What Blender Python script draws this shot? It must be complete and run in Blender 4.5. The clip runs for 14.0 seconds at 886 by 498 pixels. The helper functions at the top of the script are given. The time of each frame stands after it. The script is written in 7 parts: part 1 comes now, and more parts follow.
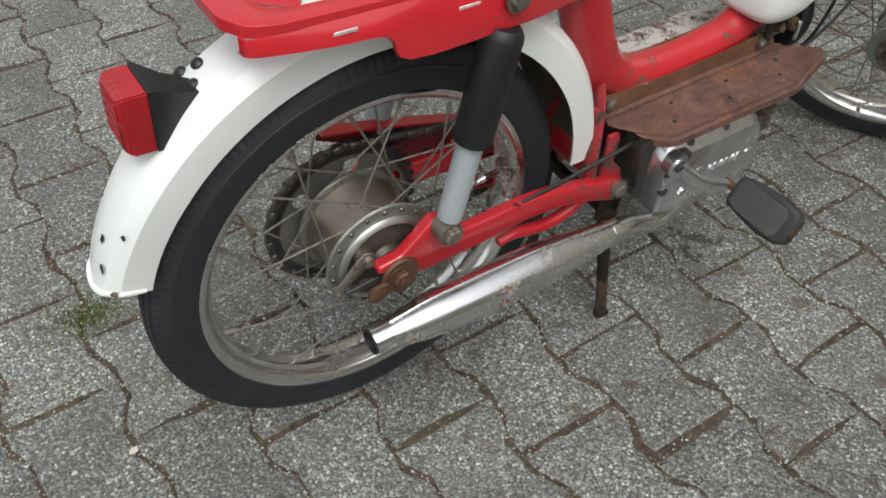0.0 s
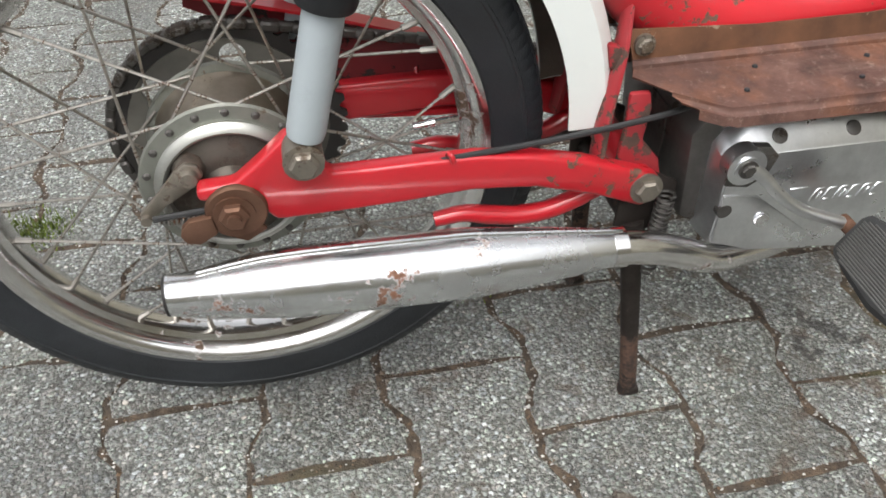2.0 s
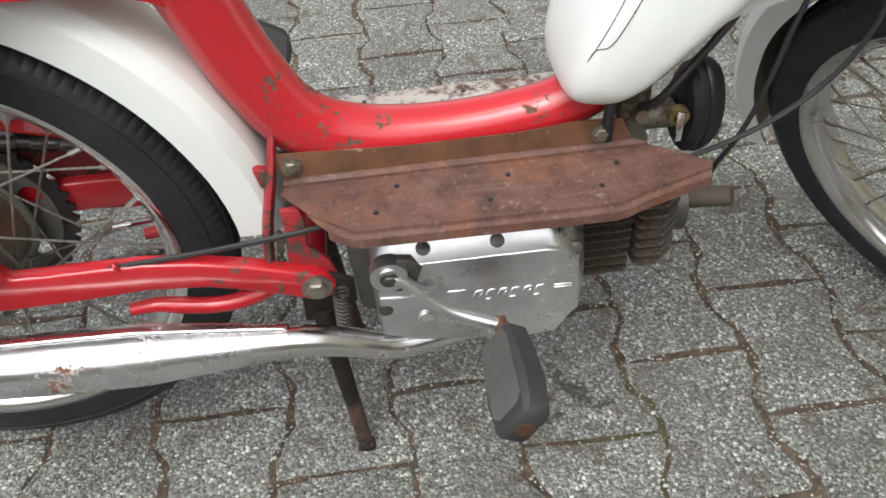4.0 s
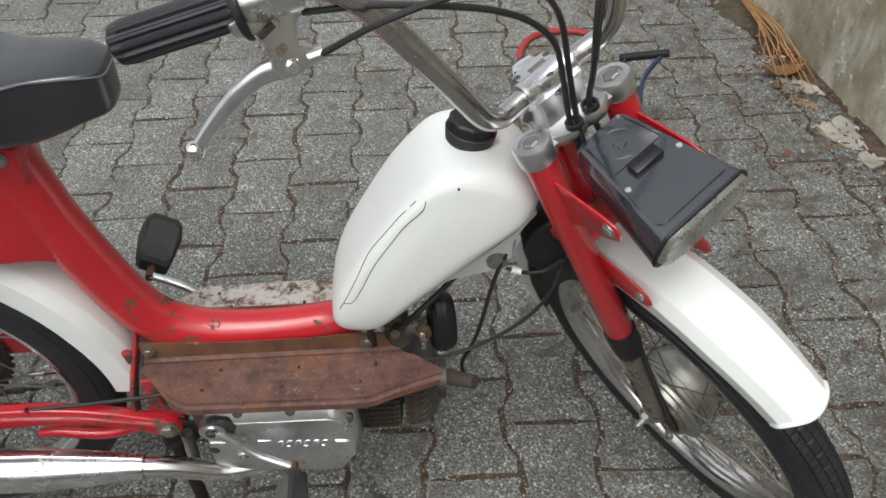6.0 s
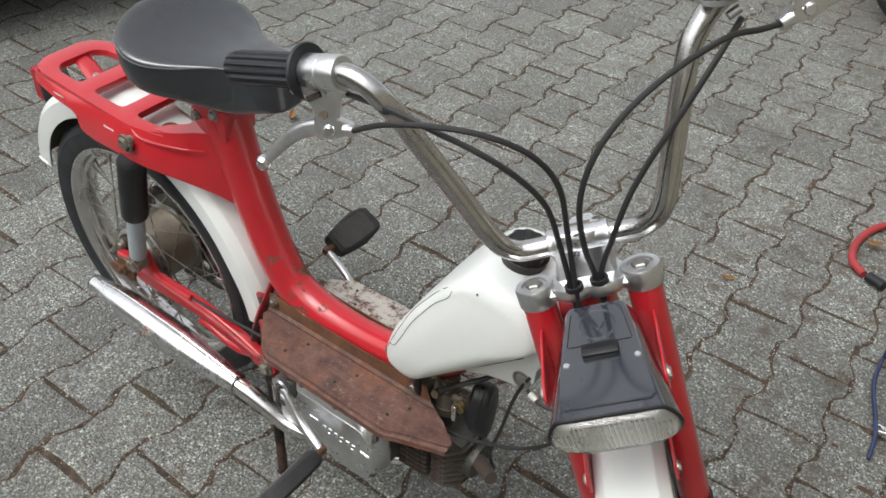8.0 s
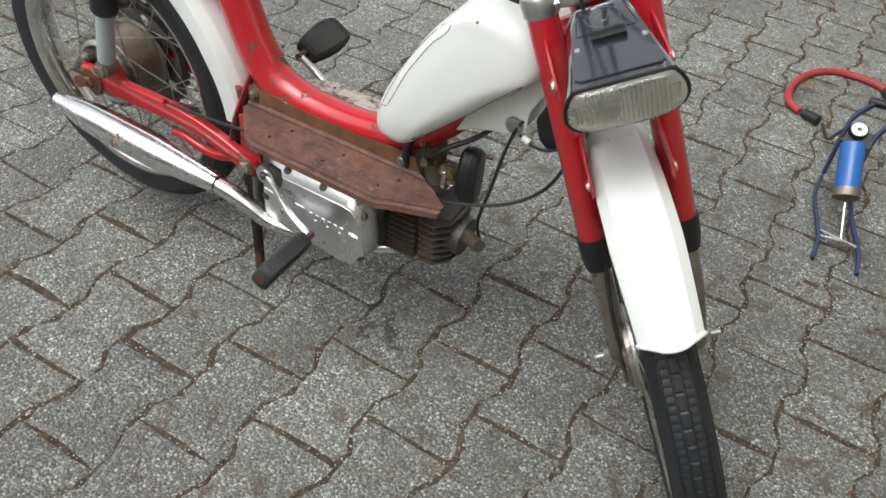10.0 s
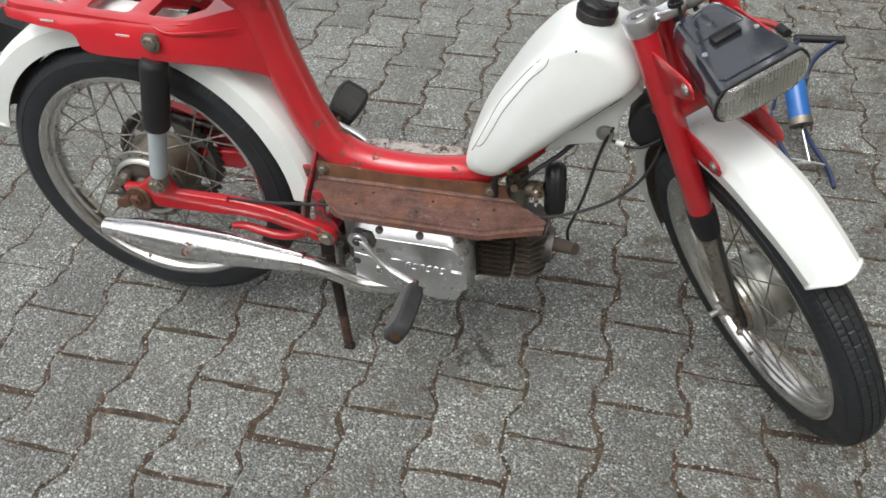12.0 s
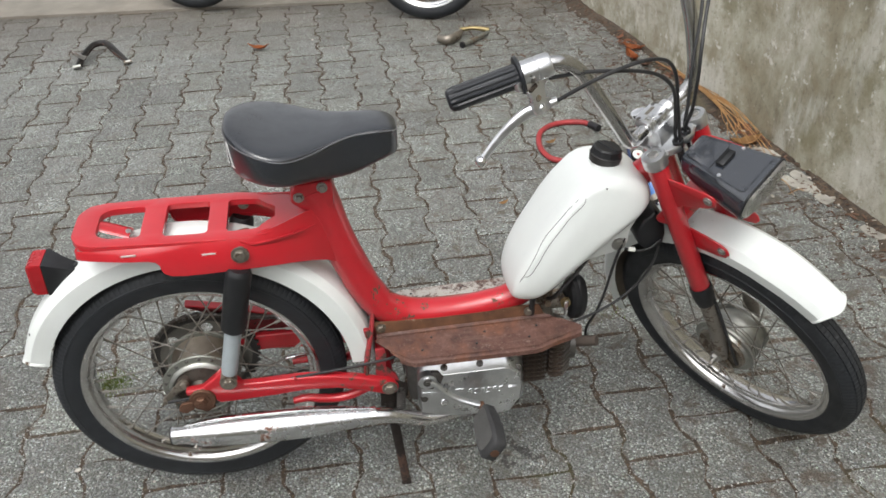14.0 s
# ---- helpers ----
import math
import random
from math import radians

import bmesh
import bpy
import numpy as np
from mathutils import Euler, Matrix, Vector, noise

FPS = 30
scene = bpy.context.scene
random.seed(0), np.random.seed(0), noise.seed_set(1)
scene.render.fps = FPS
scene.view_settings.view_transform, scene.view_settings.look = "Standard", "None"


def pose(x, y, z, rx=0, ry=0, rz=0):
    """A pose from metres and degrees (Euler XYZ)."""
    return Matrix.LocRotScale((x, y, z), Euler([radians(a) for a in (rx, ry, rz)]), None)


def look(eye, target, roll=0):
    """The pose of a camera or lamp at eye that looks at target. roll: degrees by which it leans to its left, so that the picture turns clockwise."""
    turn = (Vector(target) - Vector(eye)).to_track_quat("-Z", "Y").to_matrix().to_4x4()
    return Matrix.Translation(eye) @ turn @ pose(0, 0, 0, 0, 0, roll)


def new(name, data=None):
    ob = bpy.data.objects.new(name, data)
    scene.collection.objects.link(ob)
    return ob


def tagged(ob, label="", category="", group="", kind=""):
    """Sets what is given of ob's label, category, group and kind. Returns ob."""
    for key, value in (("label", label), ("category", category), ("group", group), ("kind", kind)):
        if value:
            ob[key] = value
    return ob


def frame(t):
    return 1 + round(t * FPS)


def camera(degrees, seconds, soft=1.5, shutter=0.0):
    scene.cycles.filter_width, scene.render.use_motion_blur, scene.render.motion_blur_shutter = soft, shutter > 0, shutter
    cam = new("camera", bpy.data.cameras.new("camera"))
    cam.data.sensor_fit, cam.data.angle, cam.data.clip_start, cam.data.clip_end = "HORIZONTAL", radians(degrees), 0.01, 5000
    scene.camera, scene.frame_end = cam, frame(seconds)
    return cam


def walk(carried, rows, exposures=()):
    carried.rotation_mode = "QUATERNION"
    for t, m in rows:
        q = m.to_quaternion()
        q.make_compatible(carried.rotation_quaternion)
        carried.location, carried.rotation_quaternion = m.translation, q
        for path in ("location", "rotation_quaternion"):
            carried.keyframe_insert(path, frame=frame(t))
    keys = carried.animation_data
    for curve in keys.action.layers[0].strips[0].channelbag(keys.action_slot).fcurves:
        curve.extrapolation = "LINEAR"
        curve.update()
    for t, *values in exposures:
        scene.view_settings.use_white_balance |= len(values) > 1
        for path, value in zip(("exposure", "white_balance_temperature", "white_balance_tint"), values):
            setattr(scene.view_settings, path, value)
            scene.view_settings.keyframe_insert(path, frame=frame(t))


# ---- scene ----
cam = camera(55.6, 14.0, soft=1.65)
PATH = [
    (0, (-0.331, -0.61, 0.949), (0.5, 0.542, -0.46), 1.4),
    (0.5, (-0.185, -0.596, 0.752), (0.298, 0.735, -0.66), -0.4),
    (1, (-0.098, -0.555, 0.592), (0.284, 0.922, -0.701), 0.2),
    (1.5, (-0.047, -0.546, 0.6), (0.295, 0.958, -0.673), -0.7),
    (2, (0.041, -0.591, 0.655), (0.375, 0.916, -0.616), -0.7),
    (2.5, (0.141, -0.582, 0.684), (0.418, 0.935, -0.59), -2.4),
    (3, (0.24, -0.558, 0.688), (0.475, 0.921, -0.638), -3.0),
    (3.2, (0.27, -0.57, 0.701), (0.47, 0.898, -0.643), -3.8),
    (5.3, (0.534, -0.697, 1.014), (0.614, 0.771, -0.341), -2.8),
    (5.5, (0.544, -0.708, 1.056), (0.632, 0.762, -0.298), -2.1),
    (6, (0.645, -0.757, 1.141), (0.736, 0.735, -0.188), -1.2),
    (6.5, (0.775, -0.792, 1.211), (0.753, 0.788, -0.015), 1.5),
    (7, (0.846, -0.724, 1.21), (0.525, 0.831, -0.006), 1.9),
    (7.5, (0.922, -0.679, 1.239), (0.277, 0.764, 0.015), 3.8),
    (8, (1.042, -0.686, 1.235), (0.19, 0.622, -0.016), 3.5),
    (8.5, (1.09, -0.716, 1.192), (0.238, 0.577, -0.074), 3.8),
    (9, (1.088, -0.798, 1.129), (0.29, 0.509, -0.158), 5.4),
    (9.2, (1.083, -0.82, 1.101), (0.342, 0.496, -0.21), 6.1),
    (11.3, (1.047, -1.01, 1.049), (0.552, 0.402, -0.277), 1.7),
    (11.5, (0.952, -1.038, 1.068), (0.511, 0.398, -0.252), -0.1),
    (12, (0.756, -1.063, 1.12), (0.404, 0.422, -0.173), -1.4),
    (12.5, (0.616, -0.961, 1.105), (0.287, 0.572, -0.137), -5.0),
    (13, (0.495, -0.929, 1.147), (0.338, 0.649, -0.073), -5.0),
    (13.5, (0.323, -1.074, 1.278), (0.472, 0.587, 0.174), -3.5),
    (14, (0.257, -1.211, 1.304), (0.514, 0.434, 0.196), -2.1),
]
EXPOSURES = [(0.0, 0.48), (0.5, 0.62), (0.8, 0.74), (1.5, 0.95), (2.2, 1.07), (3.2, 1.05), (5.3, 0.68), (6.5, 0.42), (7.5, 0.45), (8.2, 0.66), (9.2, 0.72), (11.3, 0.72), (12.5, 0.71), (14.0, 0.68)]
walk(cam, [(t, look(eye, target, roll)) for t, eye, target, roll in PATH], EXPOSURES)

SKY, SUN = 0.16, 0.8

# ---------------------------------------------------------------- world and light
world = bpy.data.worlds.new("overcast_sky")
scene.world = world
world.use_nodes = True
wn = world.node_tree
for n in list(wn.nodes):
    wn.nodes.remove(n)
w_out = wn.nodes.new("ShaderNodeOutputWorld")
w_bg = wn.nodes.new("ShaderNodeBackground")
w_hue = wn.nodes.new("ShaderNodeHueSaturation")
w_sky = wn.nodes.new("ShaderNodeTexSky")
w_sky.sky_type = "NISHITA"
w_sky.sun_disc = False
w_sky.sun_elevation = radians(58)
w_sky.sun_rotation = radians(200)
w_sky.air_density, w_sky.dust_density, w_sky.ozone_density = 1.0, 4.0, 1.0
w_hue.inputs["Saturation"].default_value = 0.12
w_bg.inputs["Strength"].default_value = SKY
wn.links.new(w_sky.outputs[0], w_hue.inputs["Color"])
wn.links.new(w_hue.outputs[0], w_bg.inputs["Color"])
wn.links.new(w_bg.outputs[0], w_out.inputs["Surface"])

sun = new("sun", bpy.data.lights.new("sun", "SUN"))
sun.data.energy = SUN
sun.data.angle = radians(35)
sun.data.color = (1.0, 0.985, 0.955)
sun.matrix_world = look((-0.6, -1.6, 4.0), (0, 0, 0))


# ---------------------------------------------------------------- materials
class Nodes:
    """A small helper round one node material."""

    def __init__(self, name):
        self.mat = bpy.data.materials.new(name)
        self.mat.use_nodes = True
        self.tree = self.mat.node_tree
        self.bsdf = self.tree.nodes["Principled BSDF"]
        self.world_pos = self.add("ShaderNodeNewGeometry").outputs["Position"]
        self.object_pos = self.add("ShaderNodeTexCoord").outputs["Object"]

    def add(self, kind, **values):
        node = self.tree.nodes.new(kind)
        for key, value in values.items():
            if key in ("data_type", "blend_type", "operation", "feature", "distance", "noise_dimensions", "wave_type", "bands_direction"):
                if key == "data_type":
                    node.data_type = value
                elif key == "blend_type":
                    node.blend_type = value
                elif key == "operation":
                    node.operation = value
                elif key == "feature":
                    node.feature = value
                elif key == "bands_direction":
                    node.bands_direction = value
        return node

    def put(self, socket, value):
        if isinstance(value, (int, float)):
            socket.default_value = (value, value, value, 1.0) if socket.type == "RGBA" else value
        elif isinstance(value, (tuple, list)):
            socket.default_value = (*value, 1.0) if len(value) == 3 and socket.type == "RGBA" else value
        else:
            self.tree.links.new(value, socket)

    def noise(self, scale, detail=4.0, rough=0.6, where=None, stretch=None):
        node = self.add("ShaderNodeTexNoise")
        where = where or self.object_pos
        if stretch:
            m = self.add("ShaderNodeMapping")
            m.inputs["Scale"].default_value = stretch
            self.put(m.inputs["Vector"], where)
            where = m.outputs[0]
        self.put(node.inputs["Vector"], where)
        node.inputs["Scale"].default_value = scale
        node.inputs["Detail"].default_value = detail
        node.inputs["Roughness"].default_value = rough
        return node.outputs["Fac"]

    def cells(self, scale, where=None, feature="F1"):
        node = self.add("ShaderNodeTexVoronoi", feature=feature)
        self.put(node.inputs["Vector"], where or self.object_pos)
        node.inputs["Scale"].default_value = scale
        return node

    def ramp(self, value, *stops):
        node = self.add("ShaderNodeValToRGB")
        els = node.color_ramp.elements
        while len(els) < len(stops):
            els.new(0.5)
        for el, (at, col) in zip(els, stops):
            el.position = at
            el.color = (*col, 1.0) if isinstance(col, tuple) else (col, col, col, 1.0)
        self.put(node.inputs["Fac"], value)
        return node.outputs["Color"]

    def mix(self, fac, a, b, blend="MIX"):
        node = self.add("ShaderNodeMix", data_type="RGBA", blend_type=blend)
        self.put(node.inputs["Factor"], fac)
        self.put(node.inputs[6], a)
        self.put(node.inputs[7], b)
        return node.outputs[2]

    def maths(self, op, a, b=0.0):
        node = self.add("ShaderNodeMath", operation=op)
        self.put(node.inputs[0], a)
        self.put(node.inputs[1], b)
        return node.outputs[0]

    def bump(self, height, strength, distance, after=None):
        node = self.add("ShaderNodeBump")
        node.inputs["Strength"].default_value = strength
        node.inputs["Distance"].default_value = distance
        self.put(node.inputs["Height"], height)
        if after:
            self.put(node.inputs["Normal"], after)
        return node.outputs[0]

    def done(self, color=None, rough=None, metal=None, normal=None, coat=None, spec=None, coat_rough=0.08):
        for name, value in (("Base Color", color), ("Roughness", rough), ("Metallic", metal), ("Normal", normal), ("Coat Weight", coat), ("Specular IOR Level", spec)):
            if value is not None:
                self.put(self.bsdf.inputs[name], value)
        if coat is not None:
            self.bsdf.inputs["Coat Roughness"].default_value = coat_rough
        return self.mat


def paint(name, base, chip, chip_at, coat=0.5, rough=0.34, scale=9.0, dull=0.86, dirt=0.35, coat_rough=0.16, spec=0.5):
    """Brushed-on or old sprayed paint: dull mottling, fine orange peel, rusty chips of their own shape."""
    n = Nodes(name)
    tone = n.ramp(n.noise(scale, 5), (0.3, tuple(c * dull for c in base)), (0.7, tuple(min(1, c * 1.05) for c in base)))
    grime = n.ramp(n.noise(42, 6, 0.7), (0.55, 0.0), (0.8, dirt))
    tone = n.mix(grime, tone, tuple(c * 0.55 + 0.02 for c in base))
    spots = n.maths("MULTIPLY", n.noise(55, 5, 0.72), n.ramp(n.noise(6.5, 2), (0.42, 0.6), (0.72, 1.15)))
    mask = n.ramp(spots, (chip_at, 0.0), (chip_at + 0.02, 1.0))
    rust = n.ramp(n.noise(120, 4), (0.3, chip), (0.7, tuple(c * 0.5 for c in chip)))
    col = n.mix(mask, tone, rust)
    peel = n.bump(n.noise(160, 2), 0.07, 0.001)
    peel = n.bump(mask, 0.4, -0.0006, peel)
    return n.done(col, n.mix(mask, rough, 0.85), 0.0, peel, n.mix(mask, coat, 0.0), spec, coat_rough)


def metal(name, base, rough, spot, spot_at, fine=140.0, grime=0.5, brushed=None, patch=None):
    """Bare or plated metal with a haze, pitting and rust that has eaten through in places."""
    n = Nodes(name)
    haze = n.noise(14, 6, 0.7)
    col = n.mix(n.ramp(haze, (0.42, 0.0), (0.75, grime)), base, tuple(c * 0.42 for c in base))
    spots = n.maths("MULTIPLY", n.noise(70, 6, 0.75), n.ramp(n.noise(9, 3), (0.4, 0.55), (0.7, 1.2)))
    mask = n.ramp(spots, (spot_at, 0.0), (spot_at + 0.05, 1.0))
    col = n.mix(mask, col, n.ramp(n.noise(200, 3), (0.35, spot), (0.7, tuple(c * 0.45 for c in spot))))
    if patch:
        wide = n.ramp(n.maths("ADD", n.noise(11, 3, 0.5), n.maths("MULTIPLY", n.noise(120, 5, 0.75), 0.35)), (patch, 0.0), (patch + 0.04, 1.0))
        mask = n.maths("MAXIMUM", mask, wide)
        col = n.mix(wide, col, n.ramp(n.noise(150, 4, 0.7), (0.35, (0.3, 0.2, 0.15)), (0.65, (0.12, 0.055, 0.03))))
    r = n.mix(n.ramp(haze, (0.35, 0.0), (0.75, 1.0)), rough, min(1.0, rough + 0.22))
    r = n.mix(mask, r, 0.8)
    m = n.mix(mask, 1.0, 0.1)
    nor = n.bump(n.noise(fine, 3, 0.6, None, brushed), 0.08, 0.0006)
    nor = n.bump(mask, 0.3, -0.0004, nor)
    return n.done(col, r, m, nor)


def plain(name, base, rough, fine=180.0, relief=0.15, depth=0.0008, vary=0.25, spec=0.5, scratch=None, coat=0.0, dusty=0.02):
    """Rubber, vinyl or plastic with a fine grain and dull patches."""
    n = Nodes(name)
    tone = n.ramp(n.noise(12, 5), (0.3, tuple(c * (1 - vary) for c in base)), (0.7, tuple(c * (1 + vary) for c in base)))
    dust = n.ramp(n.noise(60, 6, 0.75), (0.56, 0.0), (0.85, 0.4))
    tone = n.mix(dust, tone, tuple(c * 0.7 + dusty for c in base))
    nor = n.bump(n.noise(fine, 3), relief, depth)
    if scratch:
        nor = n.bump(n.noise(35, 3, 0.5, None, scratch), 0.1, 0.0006, nor)
    r = n.mix(n.ramp(n.noise(22, 4), (0.35, 0.0), (0.7, 1.0)), rough, min(1, rough + 0.18))
    if coat:
        n.bsdf.inputs["Coat Weight"].default_value = coat
        n.bsdf.inputs["Coat IOR"].default_value = 1.9
        n.bsdf.inputs["Coat Roughness"].default_value = rough * 0.8
    return n.done(tone, r, 0.0, nor, spec=spec)


def stone(name, island):
    """Concrete pavers with an exposed aggregate of grey and white chips."""
    n = Nodes(name)
    rnd = n.add("ShaderNodeNewGeometry").outputs["Random Per Island"] if island else n.add("ShaderNodeObjectInfo").outputs["Random"]
    pos = n.world_pos
    warp = n.add("ShaderNodeVectorMath", operation="ADD")
    grit_noise = n.add("ShaderNodeTexNoise")
    grit_noise.inputs["Scale"].default_value = 260
    n.put(grit_noise.inputs["Vector"], pos)
    sc = n.add("ShaderNodeVectorMath", operation="SCALE")
    n.put(sc.inputs[0], grit_noise.outputs["Color"])
    sc.inputs["Scale"].default_value = 0.006
    n.put(warp.inputs[0], pos)
    n.put(warp.inputs[1], sc.outputs[0])
    big = n.cells(215, warp.outputs[0])
    small = n.cells(520, warp.outputs[0])
    bw = n.add("ShaderNodeSeparateColor")
    n.put(bw.inputs[0], big.outputs["Color"])
    sw = n.add("ShaderNodeSeparateColor")
    n.put(sw.inputs[0], small.outputs["Color"])
    chips = n.ramp(bw.outputs[0], (0.0, (0.11, 0.115, 0.108)), (0.2, (0.23, 0.237, 0.226)), (0.5, (0.375, 0.383, 0.365)), (0.75, (0.51, 0.516, 0.49)), (1.0, (0.76, 0.765, 0.725)))
    tint = n.ramp(bw.outputs[2], (0.0, (0.84, 1.02, 0.89)), (0.4, (0.94, 1.02, 0.97)), (0.7, (0.9, 0.98, 1.08)), (1.0, (1.08, 0.98, 0.91)))
    chips = n.mix(0.8, chips, tint, "MULTIPLY")
    fines = n.ramp(sw.outputs[1], (0.0, (0.035, 0.035, 0.032)), (0.6, (0.135, 0.137, 0.127)), (1.0, (0.36, 0.362, 0.342)))
    gap = n.ramp(big.outputs["Distance"], (0.4, 0.0), (0.56, 1.0))
    col = n.mix(gap, chips, fines)
    col = n.mix(n.ramp(bw.outputs[1], (0.6, 0.0), (0.66, 0.6)), col, fines)
    stain = n.noise(7, 5, 0.65, pos)
    col = n.mix(n.ramp(stain, (0.40, 0.45), (0.62, 0.0)), col, (0.085, 0.082, 0.075))
    col = n.mix(n.ramp(n.noise(16, 5, 0.7, pos), (0.52, 0.0), (0.72, 0.42)), col, (0.125, 0.095, 0.068))
    col = n.mix(n.ramp(n.noise(3.1, 3, 0.6, pos), (0.5, 0.0), (0.75, 0.2)), col, (0.16, 0.17, 0.13))
    # paving turns darker and browner towards the far slab, broken up by noise
    far = n.add("ShaderNodeSeparateXYZ")
    n.put(far.inputs[0], pos)
    run = n.maths("MULTIPLY_ADD", far.outputs[0], 0.117)
    n.put(run.node.inputs[2], far.outputs[1])
    run = n.maths("ADD", run, n.maths("MULTIPLY", n.noise(2.6, 5, 0.65, pos), 0.7))
    col = n.mix(n.ramp(n.maths("MULTIPLY", run, 0.25), (0.68, 0.0), (0.86, 0.75)), col, (0.1, 0.084, 0.064))
    # damp brown blotches, thicker towards the wall, and old oil drips
    damp = n.ramp(n.maths("ADD", n.noise(19, 4, 0.65, pos), n.maths("MULTIPLY", far.outputs[0], 0.05)), (0.595, 0.0), (0.685, 0.7))
    col = n.mix(damp, col, (0.082, 0.056, 0.037))
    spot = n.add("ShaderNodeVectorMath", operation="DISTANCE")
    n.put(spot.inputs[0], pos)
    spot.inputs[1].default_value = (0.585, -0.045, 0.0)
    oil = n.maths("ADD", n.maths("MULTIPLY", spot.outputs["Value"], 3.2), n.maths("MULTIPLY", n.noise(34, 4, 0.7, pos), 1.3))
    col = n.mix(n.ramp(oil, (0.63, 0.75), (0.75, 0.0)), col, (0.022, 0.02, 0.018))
    shade = n.ramp(rnd, (0.0, 0.9), (1.0, 1.23))
    col = n.mix(1.0, col, shade, "MULTIPLY")
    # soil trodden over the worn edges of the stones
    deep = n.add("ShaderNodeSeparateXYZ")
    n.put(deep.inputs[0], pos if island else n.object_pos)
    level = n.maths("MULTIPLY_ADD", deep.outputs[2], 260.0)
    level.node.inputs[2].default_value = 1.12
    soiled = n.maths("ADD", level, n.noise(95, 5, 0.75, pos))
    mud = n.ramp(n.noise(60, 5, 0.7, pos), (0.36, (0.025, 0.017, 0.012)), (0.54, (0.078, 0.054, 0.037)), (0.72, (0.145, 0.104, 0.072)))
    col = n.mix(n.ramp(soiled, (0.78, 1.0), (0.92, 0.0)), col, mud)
    nor = n.bump(big.outputs["Distance"], 1.0, -0.0042)
    nor = n.bump(small.outputs["Distance"], 0.6, -0.0018, nor)
    rough = n.ramp(stain, (0.4, 0.5), (0.65, 0.82))
    return n.done(col, rough, 0.0, nor)


def soil_mat():
    n = Nodes("joint_soil")
    pos = n.world_pos
    col = n.ramp(n.noise(55, 6, 0.7, pos), (0.34, (0.016, 0.011, 0.008)), (0.5, (0.058, 0.041, 0.028)), (0.68, (0.122, 0.086, 0.058)))
    col = n.mix(n.ramp(n.noise(3.5, 4, 0.6, pos), (0.45, 0.0), (0.62, 0.35)), col, (0.085, 0.072, 0.055))
    col = n.mix(n.ramp(n.noise(2.2, 3, 0.6, pos), (0.6, 0.0), (0.72, 0.55)), col, (0.05, 0.06, 0.02))
    nor = n.bump(n.noise(140, 5, 0.7, pos), 0.8, 0.004)
    return n.done(col, 0.95, 0.0, nor)


def wall_mat():
    n = Nodes("weathered_concrete")
    pos = n.world_pos
    col = n.ramp(n.noise(3.2, 9, 0.68, pos, (1.0, 1.0, 0.7)), (0.34, (0.18, 0.16, 0.108)), (0.45, (0.33, 0.305, 0.225)), (0.55, (0.46, 0.44, 0.36)), (0.66, (0.62, 0.605, 0.53)))
    col = n.mix(n.ramp(n.noise(9, 8, 0.72, pos), (0.45, 0.0), (0.64, 0.7)), col, (0.26, 0.215, 0.14))
    col = n.mix(n.ramp(n.noise(4.5, 7, 0.7, pos), (0.53, 0.0), (0.64, 0.6)), col, (0.2, 0.19, 0.115))
    # pale lime runs and scabs
    col = n.mix(n.ramp(n.noise(4.2, 8, 0.68, pos, (1.0, 1.0, 0.35)), (0.52, 0.0), (0.64, 0.7)), col, (0.62, 0.61, 0.555))
    col = n.mix(n.ramp(n.noise(22, 6, 0.7, pos), (0.6, 0.0), (0.65, 0.7)), col, (0.68, 0.665, 0.61))
    col = n.mix(n.ramp(n.noise(60, 6, 0.75, pos), (0.55, 0.0), (0.68, 0.6)), col, (0.12, 0.11, 0.08))
    nor = n.bump(n.noise(70, 8, 0.75, pos), 0.7, 0.006)
    nor = n.bump(n.noise(8, 4, 0.6, pos), 0.5, 0.014, nor)
    return n.done(col, 0.9, 0.0, nor)


def concrete_mat():
    n = Nodes("pale_concrete_slab")
    pos = n.world_pos
    col = n.ramp(n.noise(3, 7, 0.65, pos), (0.3, (0.12, 0.108, 0.09)), (0.7, (0.26, 0.24, 0.205)))
    col = n.mix(n.ramp(n.noise(1.2, 3, 0.6, pos), (0.5, 0.0), (0.7, 0.6)), col, (0.15, 0.12, 0.09))
    return n.done(col, 0.9, 0.0, n.bump(n.noise(120, 5, 0.7, pos), 0.4, 0.002))


